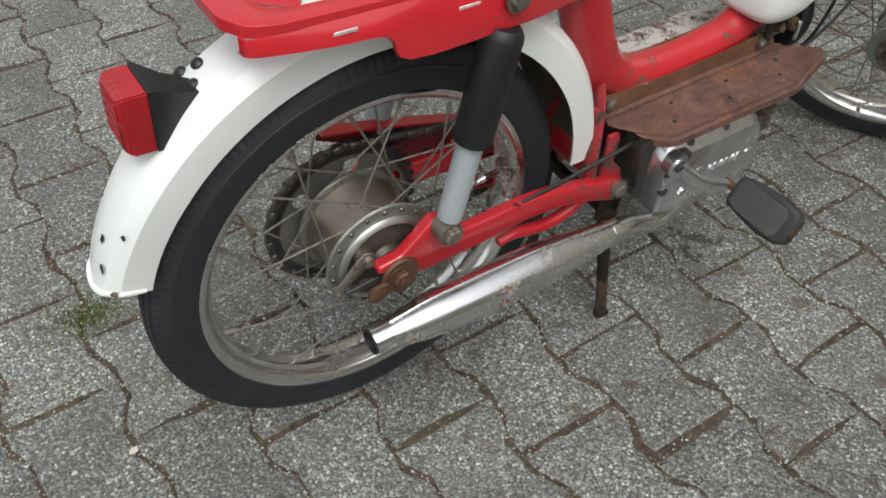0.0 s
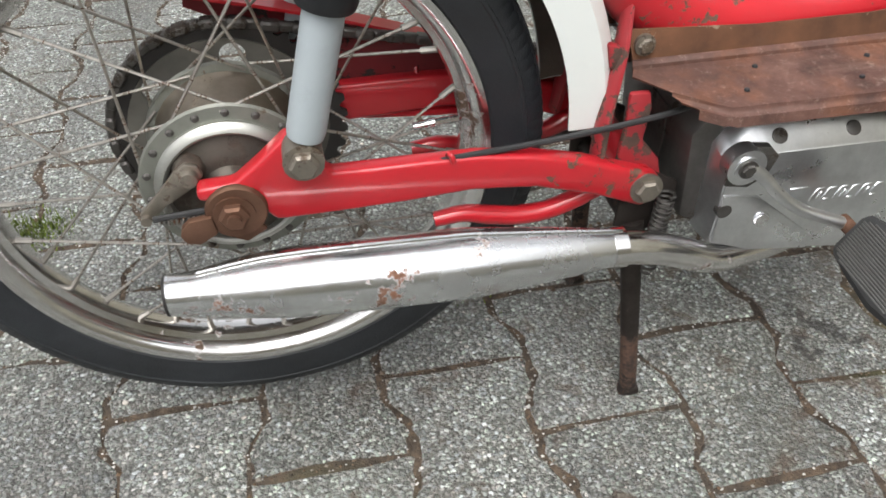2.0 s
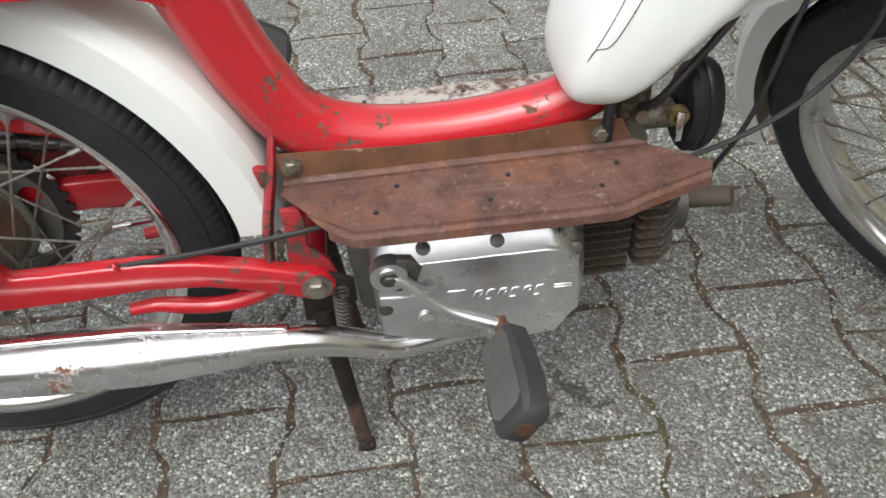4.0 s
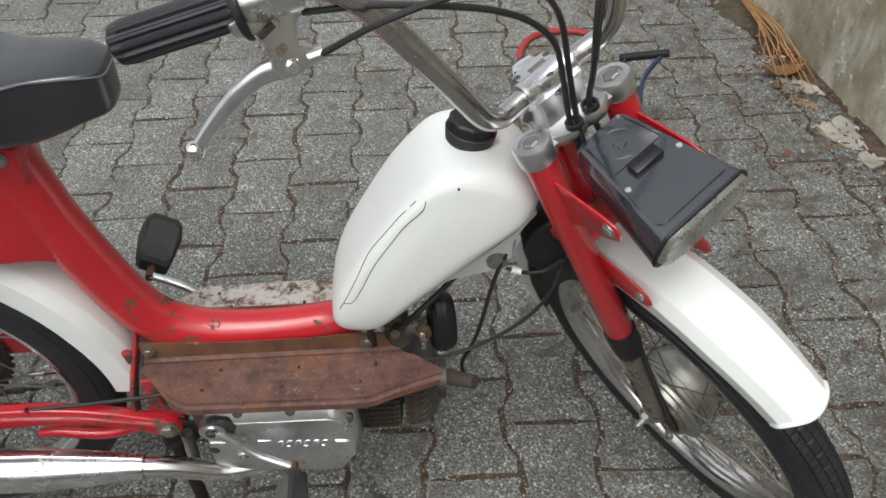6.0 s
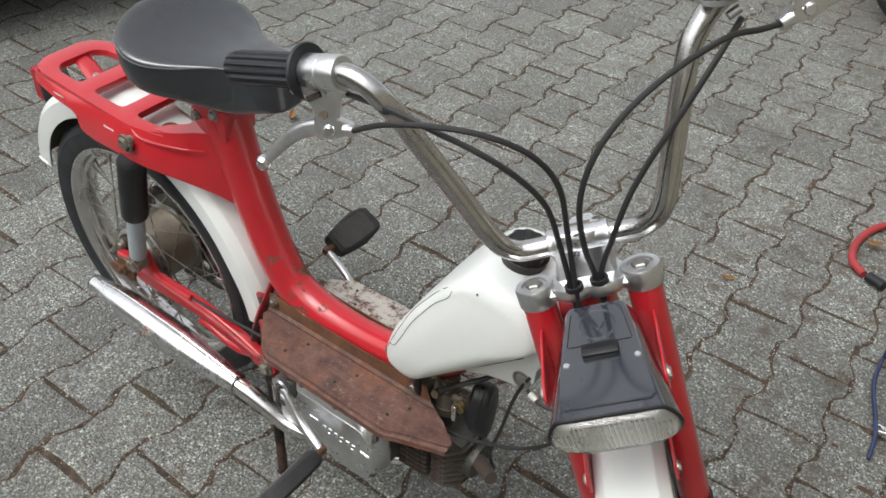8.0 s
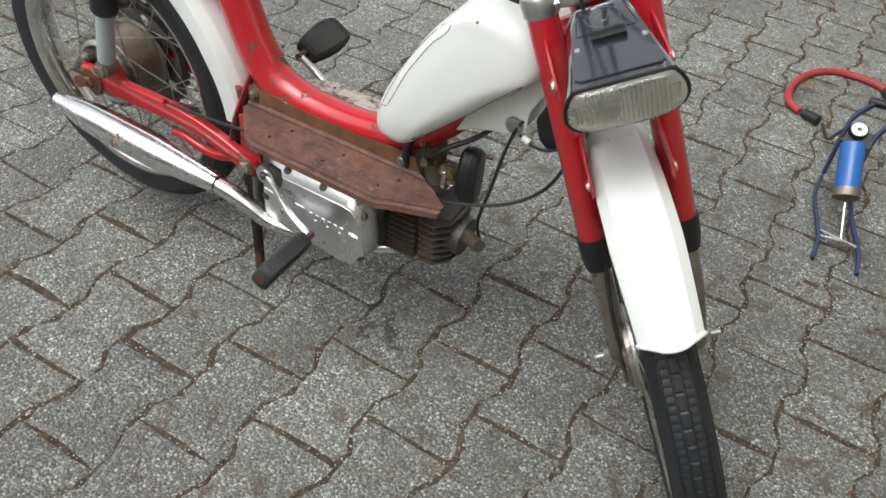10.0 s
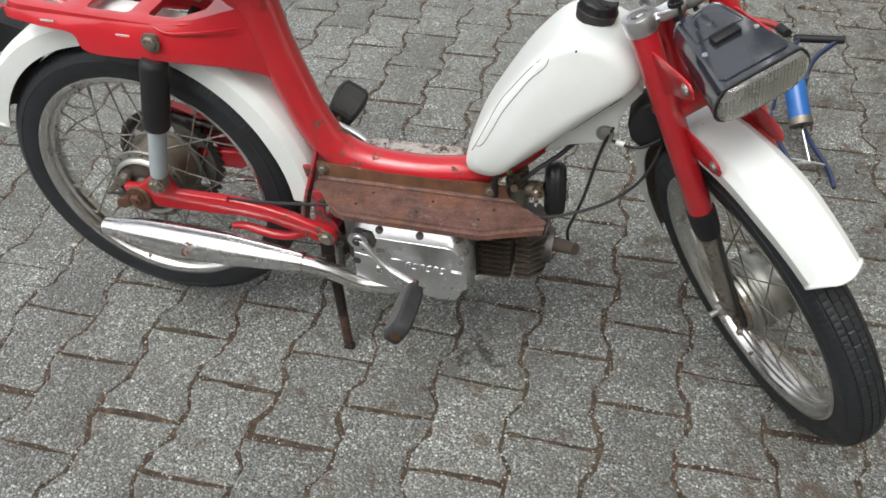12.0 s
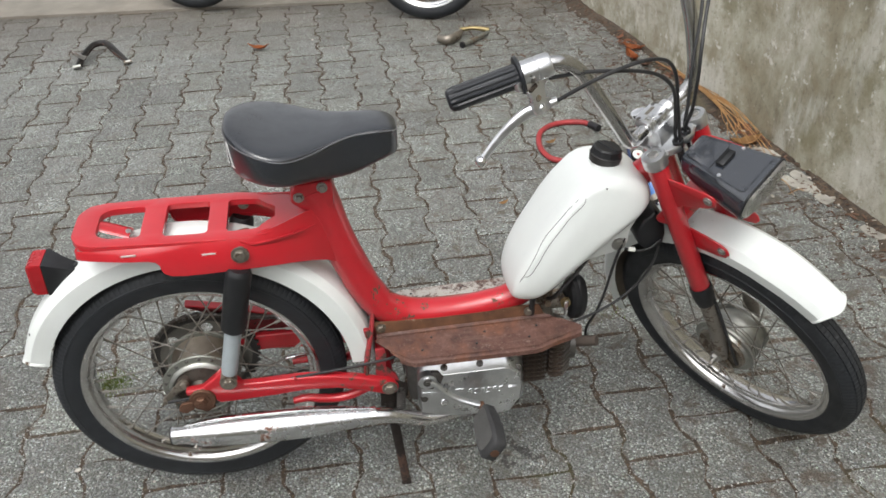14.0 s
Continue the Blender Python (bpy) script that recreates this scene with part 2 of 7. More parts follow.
def rust_mat(name, pale):
    """A steel running board gone to rust, with the last of the paint on it."""
    n = Nodes(name)
    col = n.ramp(n.noise(26, 7, 0.7), (0.28, (0.032, 0.016, 0.012)), (0.46, (0.078, 0.035, 0.026)), (0.6, (0.115, 0.056, 0.042)), (0.78, (0.165, 0.09, 0.067)))
    # faint scuffs running lengthwise
    col = n.mix(n.ramp(n.noise(40, 5, 0.7, None, (0.12, 1.0, 1.0)), (0.54, 0.0), (0.66, 0.4)), col, (0.2, 0.13, 0.1))
    col = n.mix(n.ramp(n.noise(160, 5, 0.75), (0.56, 0.0), (0.72, 0.6)), col, (0.27, 0.2, 0.16))
    col = n.mix(n.ramp(n.noise(11, 5, 0.6), (0.54, 0.0), (0.7, 0.5)), col, (0.26, 0.095, 0.035))
    col = n.mix(n.ramp(n.noise(8, 6, 0.7), (0.52, 0.0), (0.68, 0.3)), col, (0.03, 0.018, 0.014))
    mask = n.ramp(n.noise(24 if pale == 0 else 42, 8, 0.78), (0.61 - pale, 0.0), (0.7 - pale, 1.0))
    col = n.mix(n.maths("MULTIPLY", mask, 0.55 if pale == 0 else 0.75), col, (0.4, 0.35, 0.29) if pale == 0 else (0.5, 0.48, 0.44))
    nor = n.bump(n.noise(220, 6, 0.75), 0.45, 0.0012)
    return n.done(col, n.ramp(n.noise(30, 4), (0.3, 0.5), (0.7, 0.85)), 0.0, nor)


def clear_mat(name, colour, rough):
    n = Nodes(name)
    n.bsdf.inputs["Transmission Weight"].default_value = 0.9
    n.bsdf.inputs["IOR"].default_value = 1.49
    return n.done(colour, rough, 0.0, n.bump(n.noise(90, 3), 0.08, 0.0008))


RED = paint("red_paint", (0.45, 0.014, 0.022), (0.2, 0.09, 0.06), 0.6, coat=0.8, rough=0.3, coat_rough=0.09, spec=0.3)
RED_OILY = paint("red_paint_oily", (0.13, 0.007, 0.01), (0.02, 0.016, 0.014), 0.4, coat=0.1, rough=0.6, dirt=0.8)
RED_DIRTY = paint("red_paint_dirty", (0.3, 0.02, 0.026), (0.1, 0.06, 0.045), 0.46, coat=0.15, rough=0.5, dirt=0.7)
RED_WORN = paint("red_paint_worn", (0.44, 0.014, 0.022), (0.15, 0.085, 0.06), 0.555, coat=0.7, rough=0.32, coat_rough=0.11, spec=0.3)
WHITE = paint("white_paint", (0.7, 0.73, 0.71), (0.3, 0.22, 0.16), 0.74, coat=0.3, rough=0.4, scale=5.0, dull=0.95, dirt=0.1)
WHITE_EDGE = paint("white_paint_chipped", (0.72, 0.745, 0.72), (0.16, 0.1, 0.06), 0.53, coat=0.2, rough=0.45, scale=5.0, dull=0.93, dirt=0.3)
CHROME = metal("chrome", (0.78, 0.78, 0.79), 0.06, (0.16, 0.07, 0.035), 0.62, grime=0.25)
BAR_CHROME = metal("dulled_chrome", (0.56, 0.555, 0.55), 0.12, (0.13, 0.085, 0.06), 0.58, grime=0.6)
CHROME_RIM = metal("chrome_rim", (0.72, 0.71, 0.7), 0.12, (0.12, 0.075, 0.05), 0.56, grime=0.5)
MUFFLER = metal("chrome_muffler", (0.74, 0.75, 0.765), 0.17, (0.2, 0.09, 0.05), 0.53, grime=0.4, patch=0.82)
CASTING = metal("cast_aluminium", (0.74, 0.75, 0.765), 0.24, (0.2, 0.19, 0.18), 0.72, fine=320, grime=0.6)
HUB = metal("dirty_hub_alloy", (0.3, 0.27, 0.23), 0.5, (0.1, 0.07, 0.045), 0.46, fine=240, grime=0.7)
STEEL = metal("dull_steel", (0.42, 0.41, 0.39), 0.4, (0.2, 0.1, 0.055), 0.52, grime=0.6)
SPOKE = metal("spoke_steel", (0.36, 0.34, 0.31), 0.42, (0.13, 0.075, 0.045), 0.47, grime=0.6)
RUSTY = metal("rusted_steel", (0.2, 0.115, 0.08), 0.6, (0.17, 0.07, 0.04), 0.42, grime=0.6)
ENGINE_DARK = metal("oily_alloy", (0.15, 0.142, 0.135), 0.5, (0.05, 0.035, 0.025), 0.45, fine=260, grime=0.7)
FIN_METAL = metal("dirty_fins", (0.2, 0.185, 0.165), 0.6, (0.08, 0.055, 0.04), 0.45, fine=260, grime=0.6)
FORK_METAL = metal("dirty_slider", (0.33, 0.305, 0.275), 0.45, (0.12, 0.085, 0.06), 0.5, fine=200, grime=0.7)
STAND_METAL = metal("stand_steel", (0.07, 0.06, 0.055), 0.6, (0.09, 0.05, 0.035), 0.42, grime=0.6)
DUSTY = plain("dusty_grey_plate", (0.095, 0.09, 0.078), 0.75, vary=0.45)
FLANGE = metal("oxidised_flange", (0.29, 0.295, 0.265), 0.58, (0.17, 0.13, 0.09), 0.5, fine=240, grime=0.45)
FLANGE_BRIGHT = metal("turned_ring", (0.44, 0.44, 0.41), 0.4, (0.2, 0.15, 0.1), 0.54, fine=240, grime=0.6)
DRUM = metal("brown_drum", (0.36, 0.31, 0.25), 0.35, (0.16, 0.1, 0.06), 0.5, fine=240, grime=0.6)
PLATE = metal("dark_brake_plate", (0.13, 0.115, 0.1), 0.55, (0.06, 0.042, 0.03), 0.48, fine=260, grime=0.6)
GREY_PAINT = paint("grey_painted_tube", (0.33, 0.37, 0.39), (0.2, 0.15, 0.1), 0.6, coat=0.1, rough=0.5, dirt=0.35)
TYRE = plain("tyre_rubber", (0.0105, 0.0125, 0.0155), 0.5, fine=420, relief=0.4, depth=0.0009, vary=0.35, spec=0.55, dusty=0.018)
VINYL = plain("black_vinyl", (0.006, 0.0085, 0.0135), 0.33, fine=900, relief=0.15, depth=0.0003, vary=0.2, spec=0.2, scratch=(3, 9, 9), coat=0.85, dusty=0.005)
GRIP = plain("grip_rubber", (0.014, 0.016, 0.02), 0.42, vary=0.2)
BLACK = plain("black_plastic", (0.007, 0.0075, 0.009), 0.4, vary=0.25)
HOUSING = plain("lamp_housing_plastic", (0.018, 0.022, 0.03), 0.14, fine=90, relief=0.05, vary=0.15, spec=0.3, scratch=(14, 14, 14), coat=1.0, dusty=0.006)
CABLE = plain("cable_sheath", (0.016, 0.016, 0.017), 0.42, vary=0.2)
PEDAL = plain("pedal_rubber", (0.026, 0.026, 0.027), 0.7, fine=260, relief=0.3, vary=0.25)
PEDAL_PAD = plain("pedal_tread_worn", (0.085, 0.084, 0.08), 0.8, fine=300, relief=0.3, vary=0.3)
DARK_PAINT = plain("black_paint_worn", (0.018, 0.016, 0.015), 0.5, vary=0.4)
STRIPE_SEAM_BLACK = plain("stripe_seam_black", (0.02, 0.02, 0.022), 0.5)
STITCH = plain("grey_piping", (0.12, 0.12, 0.125), 0.5)
PALE = plain("pale_print", (0.6, 0.6, 0.58), 0.6)
BRASS = metal("brass", (0.36, 0.29, 0.15), 0.45, (0.15, 0.09, 0.05), 0.6)
BOARD = rust_mat("rusted_board", 0.0)
BOARD_PALE = rust_mat("rusted_board_flaking", 0.18)
BOARD_ORANGE = paint("orange_rust_edge", (0.15, 0.064, 0.03), (0.3, 0.22, 0.15), 0.54, coat=0.0, rough=0.75, scale=22.0, dull=0.4, dirt=0.6)
LENS = clear_mat("clear_lens", (0.93, 0.93, 0.9), 0.12)
RED_LENS = plain("red_reflector", (0.3, 0.008, 0.012), 0.14, fine=300, relief=0.2, vary=0.25)
REFLECTOR = metal("lamp_reflector", (0.8, 0.79, 0.74), 0.2, (0.4, 0.35, 0.3), 0.8, grime=0.1)
PLUG = plain("dirty_brown_rubber", (0.06, 0.045, 0.036), 0.6, vary=0.4)
MUD = plain("caked_road_dirt", (0.1, 0.085, 0.068), 0.9, fine=260, relief=0.5, vary=0.35)
CAR_PAINT = plain("black_car_paint", (0.012, 0.012, 0.014), 0.18, relief=0.03, vary=0.2)
CAR_GLASS = plain("dark_car_glass", (0.008, 0.009, 0.01), 0.06, relief=0.0, vary=0.1)
BLUE = plain("blue_anodised", (0.02, 0.12, 0.38), 0.28, vary=0.15)
NAVY = plain("navy_painted_steel", (0.022, 0.035, 0.09), 0.45, vary=0.3)
HOSE = plain("red_rubber_hose", (0.3, 0.032, 0.035), 0.5, vary=0.25)
STRAW = plain("dry_pine_straw", (0.36, 0.2, 0.08), 0.8, vary=0.35)
LITTER = plain("brown_litter", (0.1, 0.056, 0.036), 0.85, vary=0.5)
CRUST = plain("old_mortar", (0.3, 0.285, 0.25), 0.9, fine=200, relief=0.5, vary=0.35)
DEAD_LEAF = plain("rust_brown_leaf", (0.15, 0.062, 0.034), 0.85, vary=0.5)
LEAF = plain("dry_leaf_brown", (0.33, 0.1, 0.03), 0.8, vary=0.35)
FLAKE = plain("dirty_plaster", (0.36, 0.33, 0.28), 0.9, vary=0.4)
DEBRIS = plain("pale_crumbs", (0.5, 0.47, 0.42), 0.9, vary=0.3)
MOSS = plain("moss_green", (0.11, 0.15, 0.02), 0.95, fine=600, relief=0.8, depth=0.003, vary=0.4)
DIAL = plain("dial_white", (0.7, 0.7, 0.66), 0.3)
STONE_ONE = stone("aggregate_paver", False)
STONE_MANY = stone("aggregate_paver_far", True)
SOIL = soil_mat()
WALL = wall_mat()
SLAB = concrete_mat()


# ---------------------------------------------------------------- mesh helpers
def V(*a):
    return Vector(a)


def finish(bm, angle=38):
    bmesh.ops.recalc_face_normals(bm, faces=bm.faces)
    me = bpy.data.meshes.new("mesh")
    bm.to_mesh(me)
    bm.free()
    me.shade_smooth()
    me.set_sharp_from_angle(angle=radians(angle))
    return me


def part(name, bm, material, parent=None, label="", m=None, angle=38):
    """One mesh object under a thing or a part."""
    me = finish(bm, angle) if isinstance(bm, bmesh.types.BMesh) else bm
    me.name = name
    if not me.materials:
        me.materials.append(material)
    ob = new(name, me)
    if parent:
        ob.parent = parent
    if m is not None:
        ob.matrix_basis = m
    return tagged(ob, label)


def thing(name, m, label, category, group="", kind=""):
    ob = new(name)
    ob.empty_display_size = 0.1
    ob.matrix_basis = m
    return tagged(ob, label, category, group, kind)


def move(bm, m):
    bmesh.ops.transform(bm, matrix=m, verts=bm.verts)
    return bm


def join(*bms):
    """Several meshes of one part in one."""
    out = bmesh.new()
    for b in bms:
        me = bpy.data.meshes.new("tmp")
        b.to_mesh(me)
        b.free()
        out.from_mesh(me)
        bpy.data.meshes.remove(me)
    return out


def loft(rings, closed=True, caps=True, loop=False):
    bm = bmesh.new()
    rows = [[bm.verts.new(p) for p in ring] for ring in rings]
    pairs = list(zip(rows, rows[1:])) + ([(rows[-1], rows[0])] if loop else [])
    for a, b in pairs:
        k = len(a)
        for i in range(k if closed else k - 1):
            bm.faces.new((a[i], a[(i + 1) % k], b[(i + 1) % k], b[i]))
    if caps and closed and not loop:
        bm.faces.new(rows[0][::-1])
        bm.faces.new(rows[-1])
    return bm


def smooth_line(points, sub=6):
    pts = [Vector(p) for p in points]
    if len(pts) < 3:
        return pts
    ext = [2 * pts[0] - pts[1]] + pts + [2 * pts[-1] - pts[-2]]
    out = []
    for i in range(1, len(ext) - 2):
        p0, p1, p2, p3 = ext[i - 1:i + 3]
        for s in range(sub):
            t = s / sub
            out.append(0.5 * ((2 * p1) + (p2 - p0) * t + (2 * p0 - 5 * p1 + 4 * p2 - p3) * t * t + (3 * p1 - p0 - 3 * p2 + p3) * t ** 3))
    return out + [pts[-1]]


def tube(points, radius, n=12, sub=6, squash=1.0, up=None):
    """A round bar along a smooth line; radius may be a list, spread evenly over the line."""
    line = smooth_line(points, sub) if sub else [Vector(p) for p in points]
    rad = radius if isinstance(radius, (list, tuple)) else [radius, radius]
    rings, side = [], None
    for i, p in enumerate(line):
        t = (line[min(i + 1, len(line) - 1)] - line[max(i - 1, 0)]).normalized()
        if side is None:
            ref = Vector(up) if up else (Vector((0, 0, 1)) if abs(t.z) < 0.9 else Vector((1, 0, 0)))
            side = t.cross(ref).normalized()
        side = (side - t * side.dot(t)).normalized()
        other = t.cross(side)
        f = i / (len(line) - 1) * (len(rad) - 1)
        k = min(int(f), len(rad) - 2)
        r = rad[k] + (rad[k + 1] - rad[k]) * (f - k)
        rings.append([p + side * (r * squash * math.cos(a)) + other * (r * math.sin(a)) for a in (2 * math.pi * j / n for j in range(n))])
    return loft(rings)


def lathe(profile, n=48, closed=False, wobble=None):
    """Turns (radius, y) points about the Y axis."""
    rings = []
    for i in range(n):
        a = 2 * math.pi * i / n
        pr = wobble(i, profile) if wobble else profile
        rings.append([Vector((r * math.cos(a), y, r * math.sin(a))) for r, y in pr])
    bm = loft(rings, closed=closed, caps=False, loop=True)
    if not closed:
        bmesh.ops.remove_doubles(bm, verts=bm.verts, dist=1e-6)
    return bm


def slab(outline, y0, y1, bevel=0.0, seg=2):
    """A plate cut to an (x, z) outline between two y."""
    bm = loft([[V(x, y0, z) for x, z in outline], [V(x, y1, z) for x, z in outline]])
    if bevel:
        bmesh.ops.recalc_face_normals(bm, faces=bm.faces)
        edges = [e for e in bm.edges if len(e.link_faces) == 2 and e.calc_face_angle() > 0.5]
        bmesh.ops.bevel(bm, geom=edges, offset=bevel, segments=seg, affect="EDGES", profile=0.5, clamp_overlap=True)
    return bm


def box(size, m=Matrix(), bevel=0.0, seg=2):
    bm = bmesh.new()
    bmesh.ops.create_cube(bm, size=1.0)
    bmesh.ops.scale(bm, vec=size, verts=bm.verts)
    if bevel:
        bmesh.ops.bevel(bm, geom=bm.edges[:], offset=bevel, segments=seg, affect="EDGES", profile=0.5, clamp_overlap=True)
    return move(bm, m)


def rod(a, b, r, n=12, r2=None):
    return tube([a, b], [r, r if r2 is None else r2], n=n, sub=0)


def ball(at, r, n=12):
    bm = bmesh.new()
    bmesh.ops.create_uvsphere(bm, u_segments=n, v_segments=max(6, n // 2), radius=r)
    return move(bm, Matrix.Translation(at))


def aim(at, way):
    """A frame at a point whose Y axis looks along way."""
    y = Vector(way).normalized()
    z = Vector((0, 0, 1)) if abs(y.z) < 0.9 else Vector((1, 0, 0))
    x = y.cross(z).normalized()
    z = x.cross(y)
    return Matrix.Translation(at) @ Matrix((x, y, z)).transposed().to_4x4()


def bolt(at, way, r=0.008, h=0.006):
    """A hexagon head on a washer."""
    hexa = lathe([(0, h), (r * 0.8, h), (r, h * 0.75), (r, 0), (0, 0)], 6)
    wash = lathe([(0, 0.0015), (r * 1.35, 0.0015), (r * 1.35, -0.002), (0, -0.002)], 16)
    return move(join(hexa, wash), aim(at, way))


def spring(a, b, r, turns, wire):
    a, b = Vector(a), Vector(b)
    m = aim(a, b - a)
    ln = (b - a).length
    pts = [m @ V(r * math.cos(t), ln * t / (2 * math.pi * turns), r * math.sin(t)) for t in (2 * math.pi * turns * i / (turns * 8) for i in range(turns * 8 + 1))]
    return tube(pts, wire, n=5, sub=0)


# ---------------------------------------------------------------- setting: ground, pavement, wall, slab
ground = part("ground", box((80, 80, 0.4), pose(0, 0, -0.2032)), SOIL)
tagged(ground, "dark brown soil in the joints of the paving", "ground", kind="structure")

PAVE = pose(0.042, -0.1, 0, 0, 0, -1.2)      # one joint crossing of the paving
STEP_X, STEP_Y, GAP = 0.1372, 0.1965, 0.002
WIDE, SLIM = 0.0785, 0.0587


def paver_outline(rng):
    """Double-T paver: broad ends, a waist, softly slanting shoulders, chipped edges."""
    h = STEP_Y / 2 - GAP
    w, s = WIDE - GAP, SLIM - GAP
    half = [(w - 0.003, -h), (w, -h + 0.003), (w, -h + 0.026), (w - 0.0035, -h + 0.036), (s + 0.0035, -h + 0.0585), (s, -h + 0.0685), (s, -h + 0.082), (s, h - 0.082),
            (s, h - 0.0685), (s + 0.0035, h - 0.0585), (w - 0.0035, h - 0.036), (w, h - 0.026), (w, h - 0.003), (w - 0.003, h)]
    pts = half[:14] + [(w * 0.4, h), (-w * 0.4, h)] + [(-x, y) for x, y in half[13::-1]] + [(-w * 0.4, -h), (w * 0.4, -h)]
    return [(x + rng.uniform(-1, 1) * 0.0019, y + rng.uniform(-1, 1) * 0.0019) for x, y in pts]


def paver_rings(rng):
    out = paver_outline(rng)
    k = 1.0 - 0.0075 / 0.07
    sag = [rng.uniform(-0.0042, -0.0012) if rng.random() < 0.8 else rng.uniform(-0.008, -0.004) for _ in out]
    top = [(x * (k if abs(x) > 0.03 else 1.0), y * (1 - 0.0075 / 0.098) if abs(y) > 0.088 else y) for x, y in out]
    return [[V(x, y, -0.03) for x, y in out], [V(x, y, s) for (x, y), s in zip(out, sag)], [V(x, y, s * 0.08) for (x, y), s in zip(top, sag)]]


def paver_mesh(rng):
    bm = loft(paver_rings(rng), caps=False)
    bm.verts.ensure_lookup_table()
    n = len(bm.verts) // 3
    bm.faces.new([bm.verts[i] for i in range(2 * n, 3 * n)])
    return bm


def paver_places():
    """Columns of pavers, every other one shifted by half a stone."""
    rng = random.Random(7)
    for i in range(-34, 14):
        for j in range(-21, 18):
            x, y = i * STEP_X, (j + 0.5 + (0.5 if i % 2 else 0.0)) * STEP_Y
            m = PAVE @ pose(x, y, rng.uniform(-0.0016, 0.001), rng.uniform(-0.5, 0.5), rng.uniform(-0.5, 0.5), rng.uniform(-0.6, 0.6))
            p = m.translation
            yield p.x, p.y, m


def wall_face(y):
    return 1.80 - 0.085 * (y - 0.5)


def slab_edge(x):
    return 3.1 - 0.117 * x


def wall():
    y0, y1 = -3.0, 6.0
    d = Vector((wall_face(y1) - wall_face(y0), y1 - y0, 0))
    bm = bmesh.new()
    nx, nz = 90, 26
    rows = []
    rng = random.Random(3)
    for i in range(nx + 1):
        y = y0 + (y1 - y0) * i / nx
        col = []
        for k in range(nz + 1):
            z = -0.05 + 2.45 * k / nz
            bulge = 0.018 * noise.noise((y * 1.7, z * 1.7, 0)) + 0.007 * noise.noise((y * 6, z * 6, 3))
            col.append(bm.verts.new((wall_face(y) + bulge, y, z)))
        rows.append(col)
    for a, b in zip(rows, rows[1:]):
        for k in range(nz):
            bm.faces.new((a[k], b[k], b[k + 1], a[k + 1]))
    back = [[bm.verts.new((wall_face(r[0].co.y) + 0.3, r[0].co.y, z)) for z in (-0.05, 2.4)] for r in (rows[0], rows[-1])]
    bm.faces.new([back[0][0], back[1][0], back[1][1], back[0][1]])
    bm.faces.new([r[-1] for r in rows] + [back[1][1], back[0][1]])
    bm.faces.new(rows[0][::-1] + [back[0][0], back[0][1]][::1])
    bm.faces.new(rows[-1] + [back[1][1], back[1][0]])
    return part("wall_east", bm, WALL)


tagged(wall(), "weathered concrete garden wall with mossy brown streaks", "wall", kind="structure")

# unseen wall, added to block the low southern sky in chrome reflections
unseen_wall = part("wall_south", box((9.0, 0.3, 2.2), pose(-1.0, -4.2, 1.05)), WALL)
tagged(unseen_wall, "unseen plain wall added to keep low sky out of reflections", "wall", kind="structure")

xs = [-9, -4, -2, -1, 0, 0.6, 1.1, wall_face(2.9) - 0.004]
bm = loft([[V(x, slab_edge(x), z) for x in xs] + [V(x, 9.0, z) for x in xs[::-1]] for z in (-0.05, 0.012)])
tagged(part("pavement_slab", bm, SLAB), "pale concrete strip along the far edge of the paving", "pavement", kind="structure")

# ---------------------------------------------------------------- the moped
MOPED = pose(0, 0.01, 0, 2.0, 0, -1.0)
moped = thing("moped", MOPED, "old red and white moped with rusted running boards on its stand", "moped")
moped.empty_display_size = 0.3
# front end, turned hard to the right: x ahead, y left, z up the fork
FX, FY, FZ = V(0.469, -0.858, 0.211), V(0.786, 0.514, 0.343), V(-0.403, 0.005, 0.915)
FZ = (FZ - FY.normalized() * FZ.dot(FY.normalized())).normalized()
FY = FY.normalized()
FX = FY.cross(FZ)
FRONT = Matrix.Translation((0.813, -0.045, 0.709)) @ Matrix((FX, FY, FZ)).transposed().to_4x4()
REAR = Matrix.Translation((0, 0, 0.281))


def tread(i, profile):
    """Zigzag ribs over the crown and cut blocks along both shoulders."""
    out = []
    zig = 0.0004 if (i // 2) % 2 else -0.0004
    for k, (r, y) in enumerate(profile):
        side = 1 if y > 0 else -1
        if r > 0.2375 and abs(y) < 0.0282:
            if abs(y) > 0.0175:
                r -= 0.0011 if (i + side) % 4 == 0 else 0.0
            elif 0.0068 <= abs(y) < 0.0154:
                r -= 0.0007 if (i + 2 + side) % 4 == 0 and r > 0.253 else 0.0
            elif abs(y) < 0.0043 and i % 8 == 0:
                r -= 0.0012
            if abs(y) < 0.0185:
                y += zig * (1.0 if abs(y) > 0.0015 else 0.0)
        out.append((r, y))
    return out


def tyre_profile():
    half = [(0.198, 0.0185), (0.206, 0.0235), (0.2085, 0.0248), (0.2095, 0.0262), (0.211, 0.0262), (0.215, 0.0275), (0.226, 0.0292), (0.2335, 0.0288), (0.2345, 0.0295), (0.237, 0.029), (0.238, 0.0278), (0.243, 0.0258), (0.2475, 0.0232), (0.2512, 0.0198), (0.2528, 0.0178), (0.2514, 0.0172), (0.2516, 0.0158), (0.2545, 0.0152),
            (0.2556, 0.01), (0.2562, 0.0068), (0.2548, 0.0062), (0.2548, 0.0046), (0.2567, 0.0041), (0.257, 0.001)]
    return [(r, -y) for r, y in half] + [(r, y) for r, y in half[::-1]]


